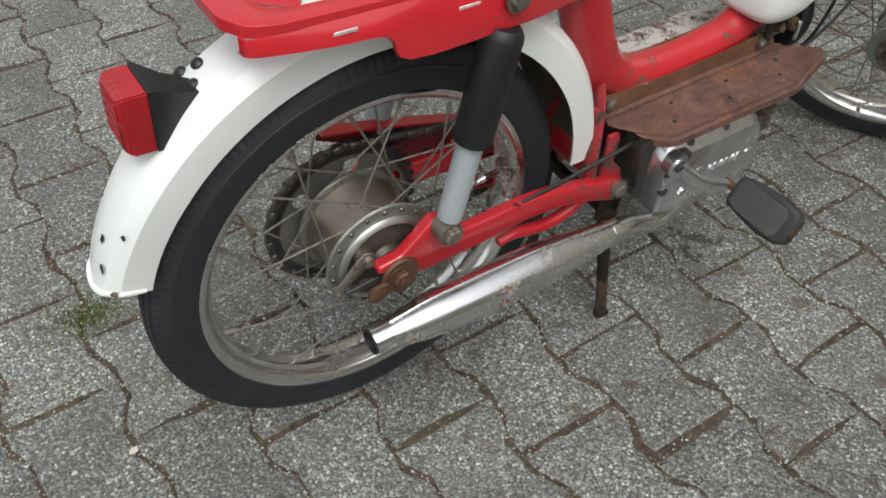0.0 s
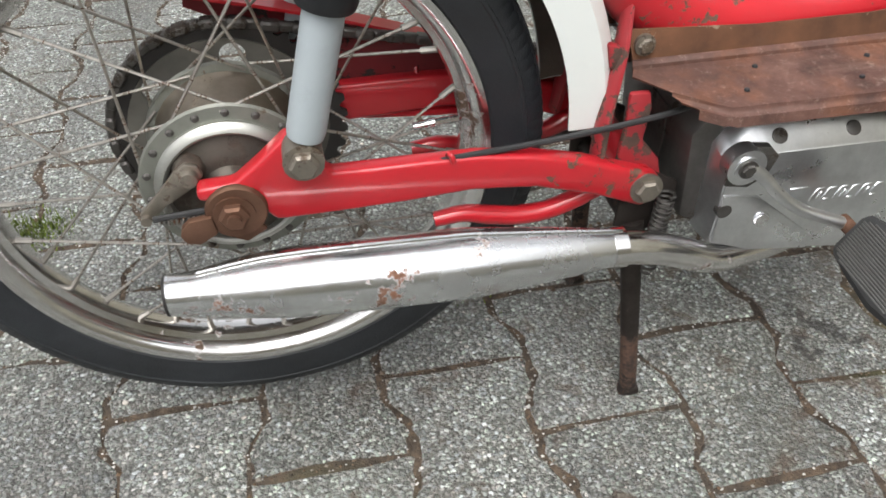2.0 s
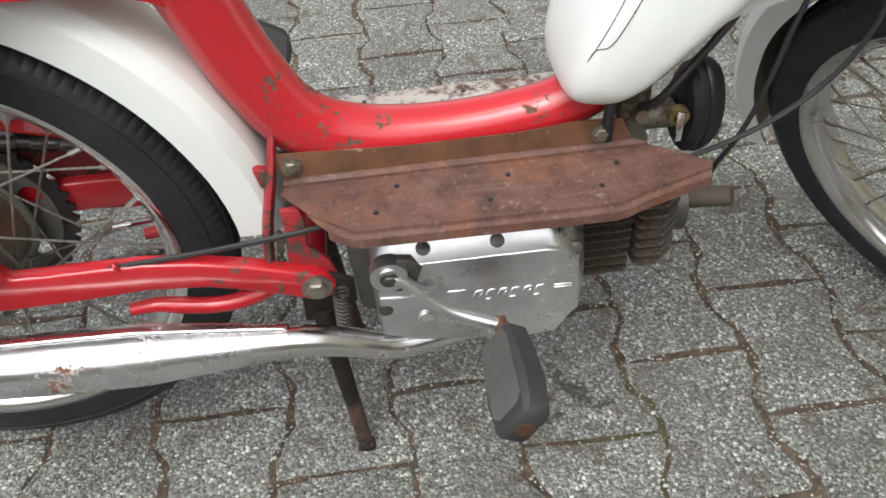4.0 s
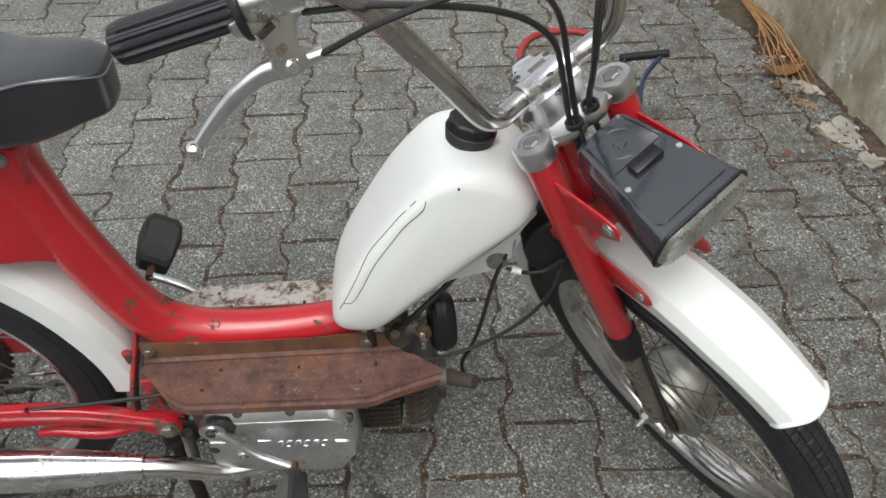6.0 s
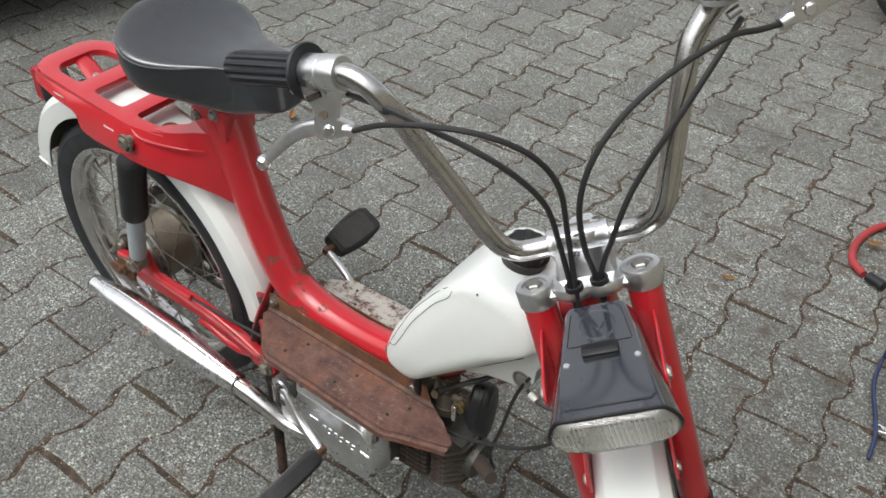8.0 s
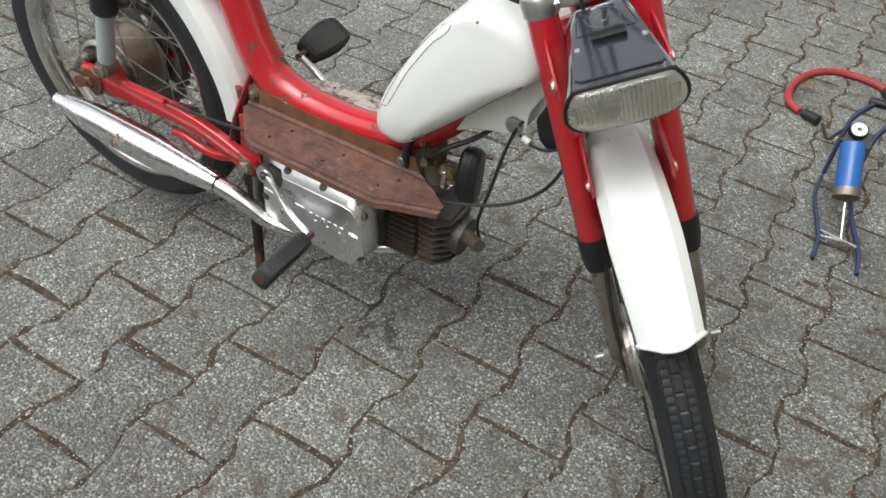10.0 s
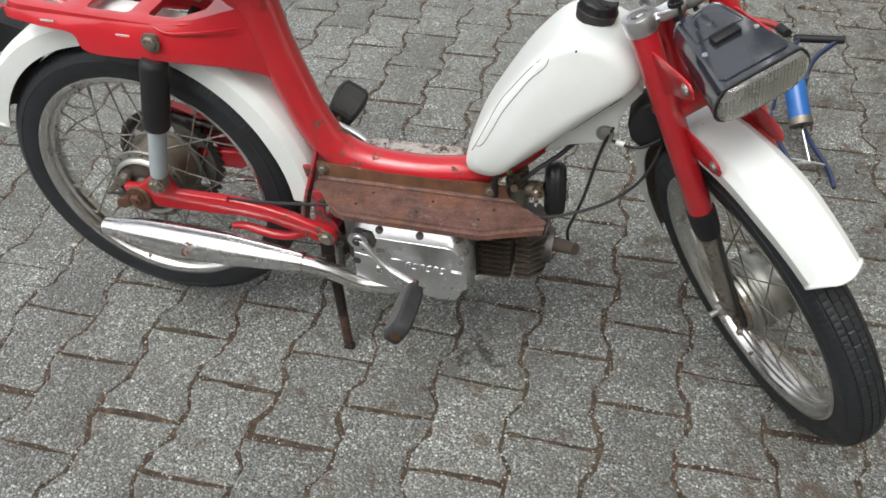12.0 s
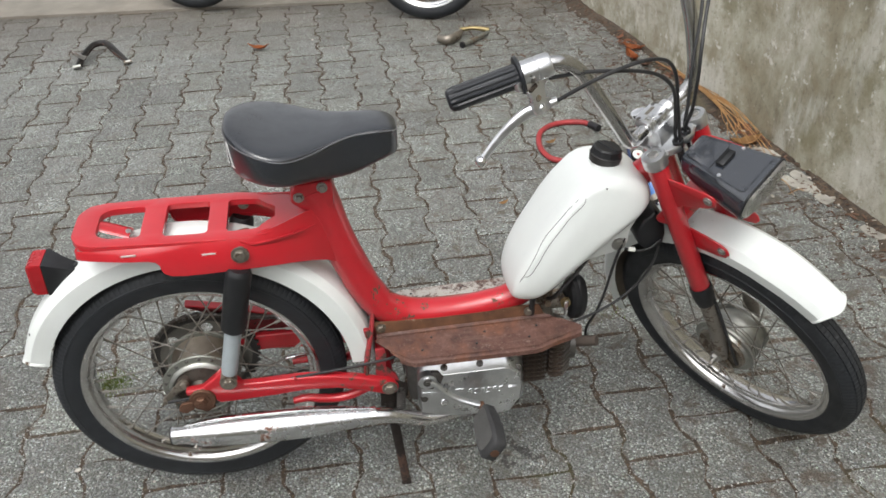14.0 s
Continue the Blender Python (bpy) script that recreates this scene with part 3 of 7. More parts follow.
def rim_profile():
    half = [(0.2085, 0.0235), (0.2075, 0.0255), (0.2045, 0.0262), (0.2005, 0.0245), (0.1975, 0.0215), (0.1955, 0.0195), (0.1935, 0.0125), (0.1885, 0.0095), (0.1865, 0.004)]
    right = [(r, -y) for r, y in half]
    return right + [(r, y) for r, y in half[::-1]] + [(0.2035, 0.0215), (0.198, 0.0145), (0.192, 0.006), (0.192, -0.006), (0.198, -0.0145), (0.2035, -0.0215)]


def wheel(name, m, parent, hub_bm, hub_material, flange, label, lift=0.0):
    """Rim with tyre, hub, 36 laced spokes and a valve."""
    rim = part(name, lathe(rim_profile(), 96, closed=True), CHROME_RIM, parent, label, m)
    part("tyre", lathe(tyre_profile(), 640, wobble=tread), TYRE, rim, "worn black block-tread tyre", angle=25)
    part("hub", move(hub_bm, pose(0, 0, lift)), hub_material, rim)
    f_r, f_l, y_r, y_l = flange
    spoke_me = nip_me = None
    for i in range(36):
        side = -1 if i % 2 else 1
        lace = 1 if (i // 2) % 2 else -1
        a = 2 * math.pi * (i + 0.5) / 36
        h = a + lace * 0.95
        fr, fy = (f_l, y_l) if side > 0 else (f_r, y_r)
        p = V(0.1875 * math.cos(a), 0.003 * side, 0.1875 * math.sin(a))
        q = V(fr * math.cos(h), fy + side * 0.003 * lace, fr * math.sin(h) + lift)
        d = q - p
        mm = aim(p, d)
        if spoke_me is None:
            spoke_me = finish(join(rod((0, 0.011, 0), (0, 1.0, 0), 0.00125, 6)))
            nip_me = finish(rod((0, -0.001, 0), (0, 0.014, 0), 0.0026, 6))
        part("spoke", spoke_me, SPOKE, rim, m=mm @ Matrix.Diagonal((1, d.length, 1, 1)))
        part("nipple", nip_me, SPOKE, rim, m=mm)
    part("valve", join(rod((0.188, 0, 0), (0.158, 0, 0), 0.0035, 8), rod((0.166, 0, 0), (0.148, 0, 0), 0.0048, 10, 0.003)), CHROME, rim, m=pose(0, 0, 0, 0, -5, 0))
    return rim


# rear hub: drum with two spoke flanges and the brake plate facing the exhaust
HUB_LIFT = 0.006
HUB_AT = pose(0, 0, HUB_LIFT)
rear_hub = lathe([(0.0, -0.04), (0.0525, -0.04), (0.0535, -0.027), (0.0545, -0.02), (0.0555, 0.0), (0.057, 0.02), (0.06, 0.028), (0.0, 0.04)], 48)
rear_wheel = wheel("rear_wheel", REAR, moped, rear_hub, DRUM, (0.0635, 0.062, -0.0335, 0.0325), "spoked rear wheel with a dull chromed rim", HUB_LIFT)
for y in (-0.034, 0.0325):
    o = -1 if y < 0 else 1
    fr = 0.069 if y < 0 else 0.067
    fl = part("hub_flange", lathe([(0.05, y - 0.005), (fr - 0.0125, y - 0.0042), (fr - 0.0015, y - 0.0026), (fr, y), (fr - 0.0015, y + 0.0026), (fr - 0.0125, y + 0.0042), (0.05, y + 0.005)], 56, closed=True), FLANGE, rear_wheel, "oxidised alloy spoke flange with rivets", HUB_AT)
    for k in range(18):
        a = 2 * math.pi * (k + 0.3) / 18
        part("spoke_rivet", move(lathe([(0, 0.0026), (0.0022, 0.002), (0.0034, 0), (0, -0.001)], 8), aim(((fr - 0.0065) * math.cos(a), y + o * 0.0034, (fr - 0.0065) * math.sin(a)), (0, o, 0))), ENGINE_DARK, fl)
part("hub_ring", lathe([(0.0465, -0.037), (0.0565, -0.037), (0.0575, -0.0415), (0.0555, -0.0445), (0.051, -0.0465), (0.049, -0.0455), (0.0475, -0.042)], 56, closed=True), FLANGE_BRIGHT, rear_wheel, "bright turned ring of the brake drum", HUB_AT)
part("brake_plate", lathe([(0.0, -0.052), (0.018, -0.052), (0.022, -0.0455), (0.034, -0.0445), (0.036, -0.043), (0.0465, -0.042), (0.049, -0.0405), (0.0, -0.0395)], 48), PLATE, rear_wheel, "dark grimy brake plate", HUB_AT)
lever = join(slab([(-0.07, -0.001), (-0.064, -0.01), (-0.05, 0.004), (-0.026, 0.019), (-0.018, 0.028), (-0.021, 0.037), (-0.03, 0.04), (-0.039, 0.033), (-0.052, 0.018)], -0.0555, -0.0505, 0.0015),
             move(lathe([(0, 0.006), (0.0062, 0.0055), (0.0072, 0.003), (0.0072, -0.002), (0, -0.002)], 16), aim((-0.0285, -0.0555, 0.029), (0, -1, 0))), rod((-0.0655, -0.06, -0.004), (-0.0655, -0.046, -0.004), 0.0042, 10))
part("brake_cam_boss", lathe([(0, -0.053), (0.0085, -0.0525), (0.011, -0.05), (0.0125, -0.042), (0, -0.042)], 20), PLATE, rear_wheel, m=pose(-0.0285, 0, 0.029))
part("axle_spacer", lathe([(0, -0.06), (0.0105, -0.06), (0.0105, -0.055), (0.0145, -0.053), (0.0155, -0.048), (0, -0.048)], 24), RUSTY, rear_wheel)
part("brake_lever_arm", lever, HUB, rear_wheel, "greasy brake arm on the rear hub")
part("return_spring", spring((-0.058, -0.05, -0.012), (-0.018, -0.05, -0.012), 0.004, 11, 0.0009), STEEL, rear_wheel)

# sprocket with teeth and lightening holes
teeth = 40
ring_o = []
for k in range(teeth * 4):
    a = 2 * math.pi * k / (teeth * 4)
    r = 0.099 if k % 4 in (0, 1) else 0.0935
    ring_o.append((r * math.cos(a), r * math.sin(a)))
ring_i = [(0.082 * math.cos(2 * math.pi * k / (teeth * 4)), 0.082 * math.sin(2 * math.pi * k / (teeth * 4))) for k in range(teeth * 4)]
bm = loft([[V(x, y, z) for x, z in ring] for y, ring in ((0.05, ring_i), (0.05, ring_o), (0.0535, ring_o), (0.0535, ring_i))], caps=False, loop=True)
sprocket = part("sprocket", bm, DARK_PAINT, rear_wheel, "blackened chain sprocket with round holes")
disc = bmesh.new()
loops = [[(0.083 * math.cos(2 * math.pi * k / 72), 0.083 * math.sin(2 * math.pi * k / 72)) for k in range(72)]]
for h in range(6):
    hx, hz = 0.0695 * math.cos(h * math.pi / 3 + 0.35), 0.0695 * math.sin(h * math.pi / 3 + 0.35)
    loops.append([(hx + 0.0105 * math.cos(2 * math.pi * k / 20), hz + 0.0105 * math.sin(2 * math.pi * k / 20)) for k in range(20)])
edges = []
for ring in loops:
    vs = [disc.verts.new((x, 0.0505, z)) for x, z in ring]
    edges += [disc.edges.new((a, b)) for a, b in zip(vs, vs[1:] + vs[:1])]
bmesh.ops.triangle_fill(disc, use_beauty=True, use_dissolve=False, edges=edges, normal=(0, 1, 0))
bmesh.ops.recalc_face_normals(disc, faces=disc.faces)
bmesh.ops.solidify(disc, geom=disc.faces[:], thickness=0.0025)
part("sprocket_disc", disc, DUSTY, sprocket, "dusty dark disc with round holes")
part("sprocket_centre", lathe([(0.02, 0.034), (0.05, 0.036), (0.05, 0.0495), (0.02, 0.0495)], 36, closed=True), DRUM, rear_wheel)

# chain round the sprocket and forward to the engine
chain = []
line = [V(0.096 * math.cos(a), 0.052, 0.281 + 0.096 * math.sin(a)) for a in [math.radians(82 + 196 * k / 30) for k in range(31)]]
line = [V(0.36, 0.052, 0.305)] + line + [V(0.36, 0.052, 0.245)]
full = []
for a, b in zip(line, line[1:]):
    steps = max(1, round((b - a).length / 0.0127))
    full += [a.lerp(b, s / steps) for s in range(steps)]
for k, (a, b) in enumerate(zip(full, full[1:])):
    w = 0.0058 if k % 2 else 0.0036
    mid, d = (a + b) / 2, (b - a)
    chain.append(box((d.length * 1.25, w * 2, 0.0085), Matrix.Translation(mid) @ d.to_track_quat("X", "Z").to_matrix().to_4x4(), 0.002, 1))
part("chain", join(*chain), ENGINE_DARK, moped, "oily black drive chain")

# front hub: finned drum, brake plate facing right
front_hub = lathe([(0.0, -0.04), (0.052, -0.04), (0.0535, -0.034), (0.063, -0.0335), (0.0635, -0.029), (0.054, -0.026)] + sum([[(0.0575, -0.022 + 0.006 * k), (0.0575, -0.019 + 0.006 * k), (0.0555, -0.0185 + 0.006 * k), (0.0555, -0.0165 + 0.006 * k)] for k in range(3)], []) + [(0.057, -0.002), (0.056, 0.008), (0.05, 0.018), (0.05, 0.024), (0.057, 0.026), (0.057, 0.03), (0.03, 0.034), (0.0, 0.036)], 48)
front_wheel = wheel("front_wheel", FRONT @ Matrix.Translation((-0.013, -0.005, -0.502)), moped, front_hub, FLANGE_BRIGHT, (0.055, 0.052, -0.0305, 0.0265), "spoked front wheel steered hard to the right")
part("brake_plate", lathe([(0.0, -0.046), (0.02, -0.046), (0.024, -0.043), (0.04, -0.0425), (0.0425, -0.0455), (0.0475, -0.0455), (0.05, -0.0395), (0.0, -0.0395)], 40), HUB, front_wheel)
part("brake_lever_arm", join(slab([(-0.005, 0.01), (0.006, 0.01), (0.02, -0.045), (0.012, -0.05)], -0.052, -0.047, 0.001), bolt((0.016, -0.052, -0.046), (0, -1, 0), 0.005, 0.005)), HUB, front_wheel)


# ---- frame
spine = tube([(0.236, 0, 0.655), (0.247, 0, 0.62), (0.262, 0, 0.56), (0.283, 0, 0.495), (0.306, 0, 0.435), (0.336, 0, 0.388), (0.385, 0, 0.366), (0.455, 0, 0.3605), (0.52, 0, 0.366), (0.57, 0, 0.379), (0.64, 0, 0.43), (0.72, 0, 0.53), (0.775, 0, 0.6), (0.815, -0.004, 0.632)],
             [0.0335, 0.0315, 0.03, 0.0295, 0.0295, 0.0295, 0.0278, 0.026, 0.025, 0.025, 0.024, 0.022, 0.022, 0.023], n=20, sub=8)
frame_part = part("frame", spine, RED_WORN, moped, "red-painted tube frame with chipped paint")
part("head_tube", rod(FRONT @ V(-0.045, 0, 0.012), FRONT @ V(-0.045, 0, -0.15), 0.022, 20), RED, frame_part)
part("seat_lug", slab([(0.2, 0.64), (0.203, 0.664), (0.212, 0.67), (0.262, 0.676), (0.27, 0.668), (0.268, 0.625), (0.235, 0.618), (0.214, 0.628)], -0.029, 0.029, 0.006), RED, frame_part)
for s in (-1, 1):
    part("bolt", join(bolt((0.214, 0.029 * s, 0.65), (0, s, 0), 0.0065, 0.006)), STEEL, frame_part)
    part("bolt", join(bolt((0.252, 0.0295 * s, 0.664), (0, s, 0), 0.0065, 0.006)), STEEL, frame_part)

# pressed side plates from the luggage rack to the spine
top_edge = [(-0.13, 0.05, 0.6135), (-0.122, 0.06, 0.6135), (-0.06, 0.065, 0.6125), (0.0, 0.067, 0.612), (0.06, 0.068, 0.612), (0.115, 0.0685, 0.612), (0.15, 0.06, 0.6135), (0.185, 0.047, 0.618), (0.215, 0.035, 0.624), (0.25, 0.022, 0.628)]
low_edge = [(-0.131, 0.052, 0.6), (-0.122, 0.064, 0.5995), (-0.06, 0.074, 0.595), (-0.012, 0.0775, 0.59), (0.008, 0.08, 0.5635), (0.115, 0.082, 0.5625), (0.16, 0.074, 0.5575), (0.21, 0.055, 0.546), (0.245, 0.036, 0.53), (0.268, 0.02, 0.51)]


def side_plate(s):
    rows = []
    for (a, b) in zip(smooth_line(top_edge, 4), smooth_line(low_edge, 4)):
        ring = []
        for k in range(7):
            t = k / 6
            p = a.lerp(b, t)
            bulge = 0.0035 * math.sin(math.pi * t) ** 0.6 * min(1.0, max(0.2, (p.x + 0.1) * 6))
            ring.append(V(p.x, s * (p.y + bulge), p.z))
        ring.append(V(b.x, s * (b.y - 0.005), b.z - 0.002))
        rows.append(ring)
    bm = loft(rows, closed=False, caps=False)
    bmesh.ops.recalc_face_normals(bm, faces=bm.faces)
    bmesh.ops.solidify(bm, geom=bm.faces[:], thickness=0.003)
    return bm


for s in (-1, 1):
    part("side_plate", side_plate(s), RED, frame_part, "pressed red side plate below the rack")
    ridge = tube([(0.118, s * 0.071, 0.6085), (0.14, s * 0.0715, 0.601), (0.19, s * 0.059, 0.6015), (0.232, s * 0.0415, 0.6035)], [0.0012, 0.0026, 0.0026, 0.0012], n=8, squash=0.8)
    part("pressed_rib", ridge, RED, frame_part)

# luggage rack: pressed rails round three openings
def rounded(corners, radius):
    """Each corner of an (x, y) outline cut to a short arc."""
    out = []
    for k, c in enumerate(corners):
        c, a, b = Vector(c), Vector(corners[k - 1]), Vector(corners[(k + 1) % len(corners)])
        p = c + (a - c).normalized() * min(radius, (a - c).length * 0.45)
        q = c + (b - c).normalized() * min(radius, (b - c).length * 0.45)
        out += [(p * (1 - t) ** 2 + c * 2 * t * (1 - t) + q * t * t) for t in (0.0, 0.25, 0.5, 0.75, 1.0)]
    return out


def pressed_plate(outer, holes, z, thick, bevel):
    """A thick plate with openings and rounded edges."""
    bm = bmesh.new()
    es = []
    for ring in [outer] + holes:
        vs = [bm.verts.new((p[0], p[1], z)) for p in ring]
        es += [bm.edges.new((a, b)) for a, b in zip(vs, vs[1:] + vs[:1])]
    bmesh.ops.triangle_fill(bm, use_beauty=True, use_dissolve=False, edges=es, normal=(0, 0, 1))
    bmesh.ops.recalc_face_normals(bm, faces=bm.faces)
    if bm.faces[:][0].normal.z < 0:
        bmesh.ops.reverse_faces(bm, faces=bm.faces[:])
    top = [v for v in bm.verts]
    geom = bmesh.ops.extrude_face_region(bm, geom=bm.faces[:])["geom"]
    for v in geom:
        if isinstance(v, bmesh.types.BMVert):
            v.co.z += thick
    bmesh.ops.recalc_face_normals(bm, faces=bm.faces)
    rim = [e for e in bm.edges if len(e.link_faces) == 2 and e.calc_face_angle() > 1.2 and all(v.co.z > z + thick * 0.5 for v in e.verts)]
    bmesh.ops.bevel(bm, geom=rim, offset=bevel, segments=3, affect="EDGES", profile=0.5, clamp_overlap=True)
    return bm


rack_edge = [(0.19, -0.045), (0.16, -0.0605), (0.11, -0.0695), (0.0, -0.0675), (-0.1, -0.063), (-0.124, -0.0545), (-0.1375, -0.032), (-0.1375, 0.032), (-0.124, 0.0545), (-0.1, 0.063), (0.0, 0.0675), (0.11, 0.0695), (0.16, 0.0605), (0.19, 0.045)]
rack_holes = [[(-0.034, -0.045), (-0.034, 0.045), (-0.085, 0.043), (-0.1025, 0.03), (-0.1025, -0.03), (-0.085, -0.043)],
              [(0.068, -0.047), (0.068, 0.047), (0.0, 0.0465), (0.0, -0.0465)],
              [(0.176, -0.014), (0.176, 0.014), (0.145, 0.044), (0.097, 0.047), (0.097, -0.047), (0.145, -0.044)]]
RACK_TILT = pose(0, 0, 0.616, 0, 2.2, 0) @ pose(0, 0, -0.616)     # the rack falls a little towards the seat


rack = part("luggage_rack", pressed_plate(rounded(rack_edge, 0.007), [rounded(h, 0.01) for h in rack_holes], 0.607, 0.0105, 0.0042), RED, moped, "pressed red luggage rack with three openings", m=RACK_TILT, angle=35)
web = [(0.138, -0.056, 0.6135), (0.152, -0.034, 0.6145), (0.172, -0.014, 0.6155), (0.172, 0.014, 0.6155), (0.152, 0.034, 0.6145), (0.138, 0.056, 0.6135), (0.185, 0.046, 0.6185), (0.215, 0.034, 0.6245), (0.25, 0.02, 0.629), (0.25, -0.02, 0.629), (0.215, -0.034, 0.6245), (0.185, -0.046, 0.6185)]
part("front_web", loft([[V(x, y, z + up) for x, y, z in web] for up in (-0.004, 0.0035)]), RED, rack, angle=80)
part("rear_tongue", tube([(-0.107, 0.01, 0.6095), (-0.088, 0.006, 0.605), (-0.056, 0.0, 0.596)], [0.004, 0.0045, 0.0045], n=10, squash=3.2), RED, rack)
part("rear_rivet", bolt((-0.059, 0, 0.598), (0, 0, 1), 0.006, 0.005), STEEL, rack)
part("front_rivet", join(bolt((0.1235, -0.01, 0.586), (0.3, 0, 1), 0.0085, 0.007), move(lathe([(0, 0.0012), (0.016, 0.0008), (0.0165, 0), (0, 0)], 18), aim((0.1235, -0.01, 0.5835), (0.38, 0, 1)))), RUSTY, rack)
for x in (-0.049, 0.07):
    for s in (-1, 1):
        part("slot_edge", box((0.022, 0.0012, 0.0045), pose(x, s * (0.0735 if x < 0 else 0.0765), 0.603 if x < 0 else 0.597, s * -20), 0.0005, 1), DIAL, rack)


# ---- mudguards
def mudguard(rad, a0, a1, n, half, m, deep=0.036, bow=2.0, end_half=None, spread=0.0):
    """A crowned guard with flat top and bevelled flanks, open below."""
    first, base = half, rad
    rows = []
    for i in range(n + 1):
        t = i / n
        a = math.radians(a0 + (a1 - a0) * t)
        half = first + ((end_half or first) - first) * t
        rad = base + spread * max(0.0, t - 0.8) / 0.2
        flare = 1.0 - 0.14 * max(0, abs(t - 0.5) * 2 - 0.72) / 0.28
        sec = [(rad - deep, half * 1.0), (rad - deep * 0.7, half * 1.03), (rad - 0.0135, half * 1.02), (rad - 0.0125, half * 1.0), (rad - 0.002, half * 0.72), (rad - 0.0012, half * 0.68), (rad + 0.0015, 0.0)]
        sec = [(r, -y * flare) for r, y in sec] + [(r, y * flare) for r, y in sec[-2::-1]]
        near = max(0.0, 1 - t * n / 3) - max(0.0, 1 - (1 - t) * n / 3)
        ring = []
        for r, y in sec:
            b = a - math.radians(bow) * near * (1 - (y / half) ** 2)
            ring.append(V(r * math.cos(b), y, r * math.sin(b)))
        rows.append(ring)
    bm = loft(rows, closed=False, caps=False)
    bmesh.ops.recalc_face_normals(bm, faces=bm.faces)
    bmesh.ops.solidify(bm, geom=bm.faces[:], thickness=0.0022)
    return move(bm, m)


rear_guard = part("rear_mudguard", mudguard(0.3035, 2.5, 162.5, 56, 0.049, REAR @ Matrix.Translation((0.007, 0.002, 0.009)), 0.043, end_half=0.035), WHITE, moped, "white-painted rear mudguard with flaked spots", angle=28)


def guard_lip(rad, deg, half, m, deep, bow):
    """The rolled edge across a guard's open end."""
    pts = []
    sec = [(rad - deep * 0.85, half), (rad - deep * 0.6, half * 1.03), (rad - 0.0135, half * 1.02), (rad - 0.002, half * 0.72), (rad + 0.0008, half * 0.36), (rad + 0.0015, 0.0)]
    for r, y in [(r, -y) for r, y in sec] + [(r, y) for r, y in sec[-2::-1]]:
        b = math.radians(deg + bow * (1 - min(1.0, (y / 0.86 / half) ** 2)))
        pts.append(V(r * math.cos(b), y * 0.86, r * math.sin(b)))
    return move(tube(pts, 0.0027, n=8, sub=2), m)


FGUARD = FRONT @ Matrix.Translation((-0.0056, -0.0032, -0.4912))
front_guard = part("front_mudguard", mudguard(0.2985, 38.7, 187, 54, 0.0375, FGUARD, spread=0.009), WHITE, moped, "white-painted front mudguard with a creased lip", angle=14)
part("guard_underside", mudguard(0.3008, 3, 162, 56, 0.0465, REAR @ Matrix.Translation((0.007, 0.002, 0.009)), 0.0395, end_half=0.0328), MUD, rear_guard, "brown dirt caked inside the guard", angle=14)
part("guard_underside", mudguard(0.2958, 39.2, 186.5, 54, 0.035, FGUARD, 0.033, spread=0.009), MUD, front_guard, "brown dirt caked inside the guard", angle=14)
GUARD = REAR @ Matrix.Translation((0.007, 0.002, 0.009))
part("rolled_edge", guard_lip(0.3035, 162.5, 0.035, GUARD, 0.043, 2.0), WHITE_EDGE, rear_guard)
part("rolled_edge", guard_lip(0.2985, 38.7, 0.0375, FGUARD, 0.036, -2.0), WHITE_EDGE, front_guard)
for deg, y in ((122.9, 0.027), (119.8, 0.0175), (122.4, 0.001)):
    a = math.radians(deg)
    r = 0.3042 - (0.0015 if y > 0.02 else 0)
    part("blind_bolt", move(lathe([(0, 0.004), (0.0035, 0.0036), (0.0058, 0.0016), (0.006, 0), (0, 0)], 14), aim(GUARD @ V(r * math.cos(a), y, r * math.sin(a)), (math.cos(a), -0.1, math.sin(a)))), BLACK, rear_guard)
rng = random.Random(11)
for deg, y, size in ((153.5, -0.006, 0.006), (149.5, -0.031, 0.0042), (158, -0.018, 0.006), (147.6, 0.018, 0.003)):
    a = math.radians(deg)
    pts = [V(size * 0.75 * math.cos(b) * rng.uniform(0.4, 1.2), 0.0, size * math.sin(b) * rng.uniform(0.4, 1.2)) for b in [2 * math.pi * i / 9 for i in range(9)]]
    bmc = bmesh.new()
    bmc.faces.new([bmc.verts.new(p) for p in pts])
    r = 0.3052 - (0.0048 if y < -0.03 else 0)
    part("paint_chip", move(bmc, aim(GUARD @ V(r * math.cos(a), y, r * math.sin(a)), (math.cos(a), -0.8 if y < -0.03 else 0, math.sin(a)))), DARK_PAINT, rear_guard)

# tail lamp on a black cone
TAIL = pose(-0.201, 0.002, 0.541, 0, 3, 0)
lamp = part("tail_lamp", move(loft([[V(x, y, z) for y, z in ((-w, -h), (-w, h), (w, h), (w, -h))] for x, w, h in ((0.046, 0.011, 0.008), (0.024, 0.017, 0.017), (0.004, 0.0243, 0.029), (0.0, 0.0243, 0.029))]), TAIL), BLACK, moped, "black tail lamp housing with a red lens")
lens = loft([[V(x, y, z) for y, z in ((-w, -h), (-w, h), (w, h), (w, -h))] for x, w, h in ((0.0005, 0.024, 0.0287), (-0.02, 0.024, 0.0285), (-0.026, 0.019, 0.0235))])
bmesh.ops.bevel(lens, geom=lens.edges[:], offset=0.0016, segments=2, affect="EDGES")
lens = part("red_lens", move(lens, TAIL), RED_LENS, lamp, "faceted red plastic lens")
for k in range(4):
    part("lens_rib", box((0.0014, 0.035, 0.0018), TAIL @ pose(-0.0262, 0, 0.016 - 0.0107 * k), 0.0005, 1), RED_LENS, lamp)

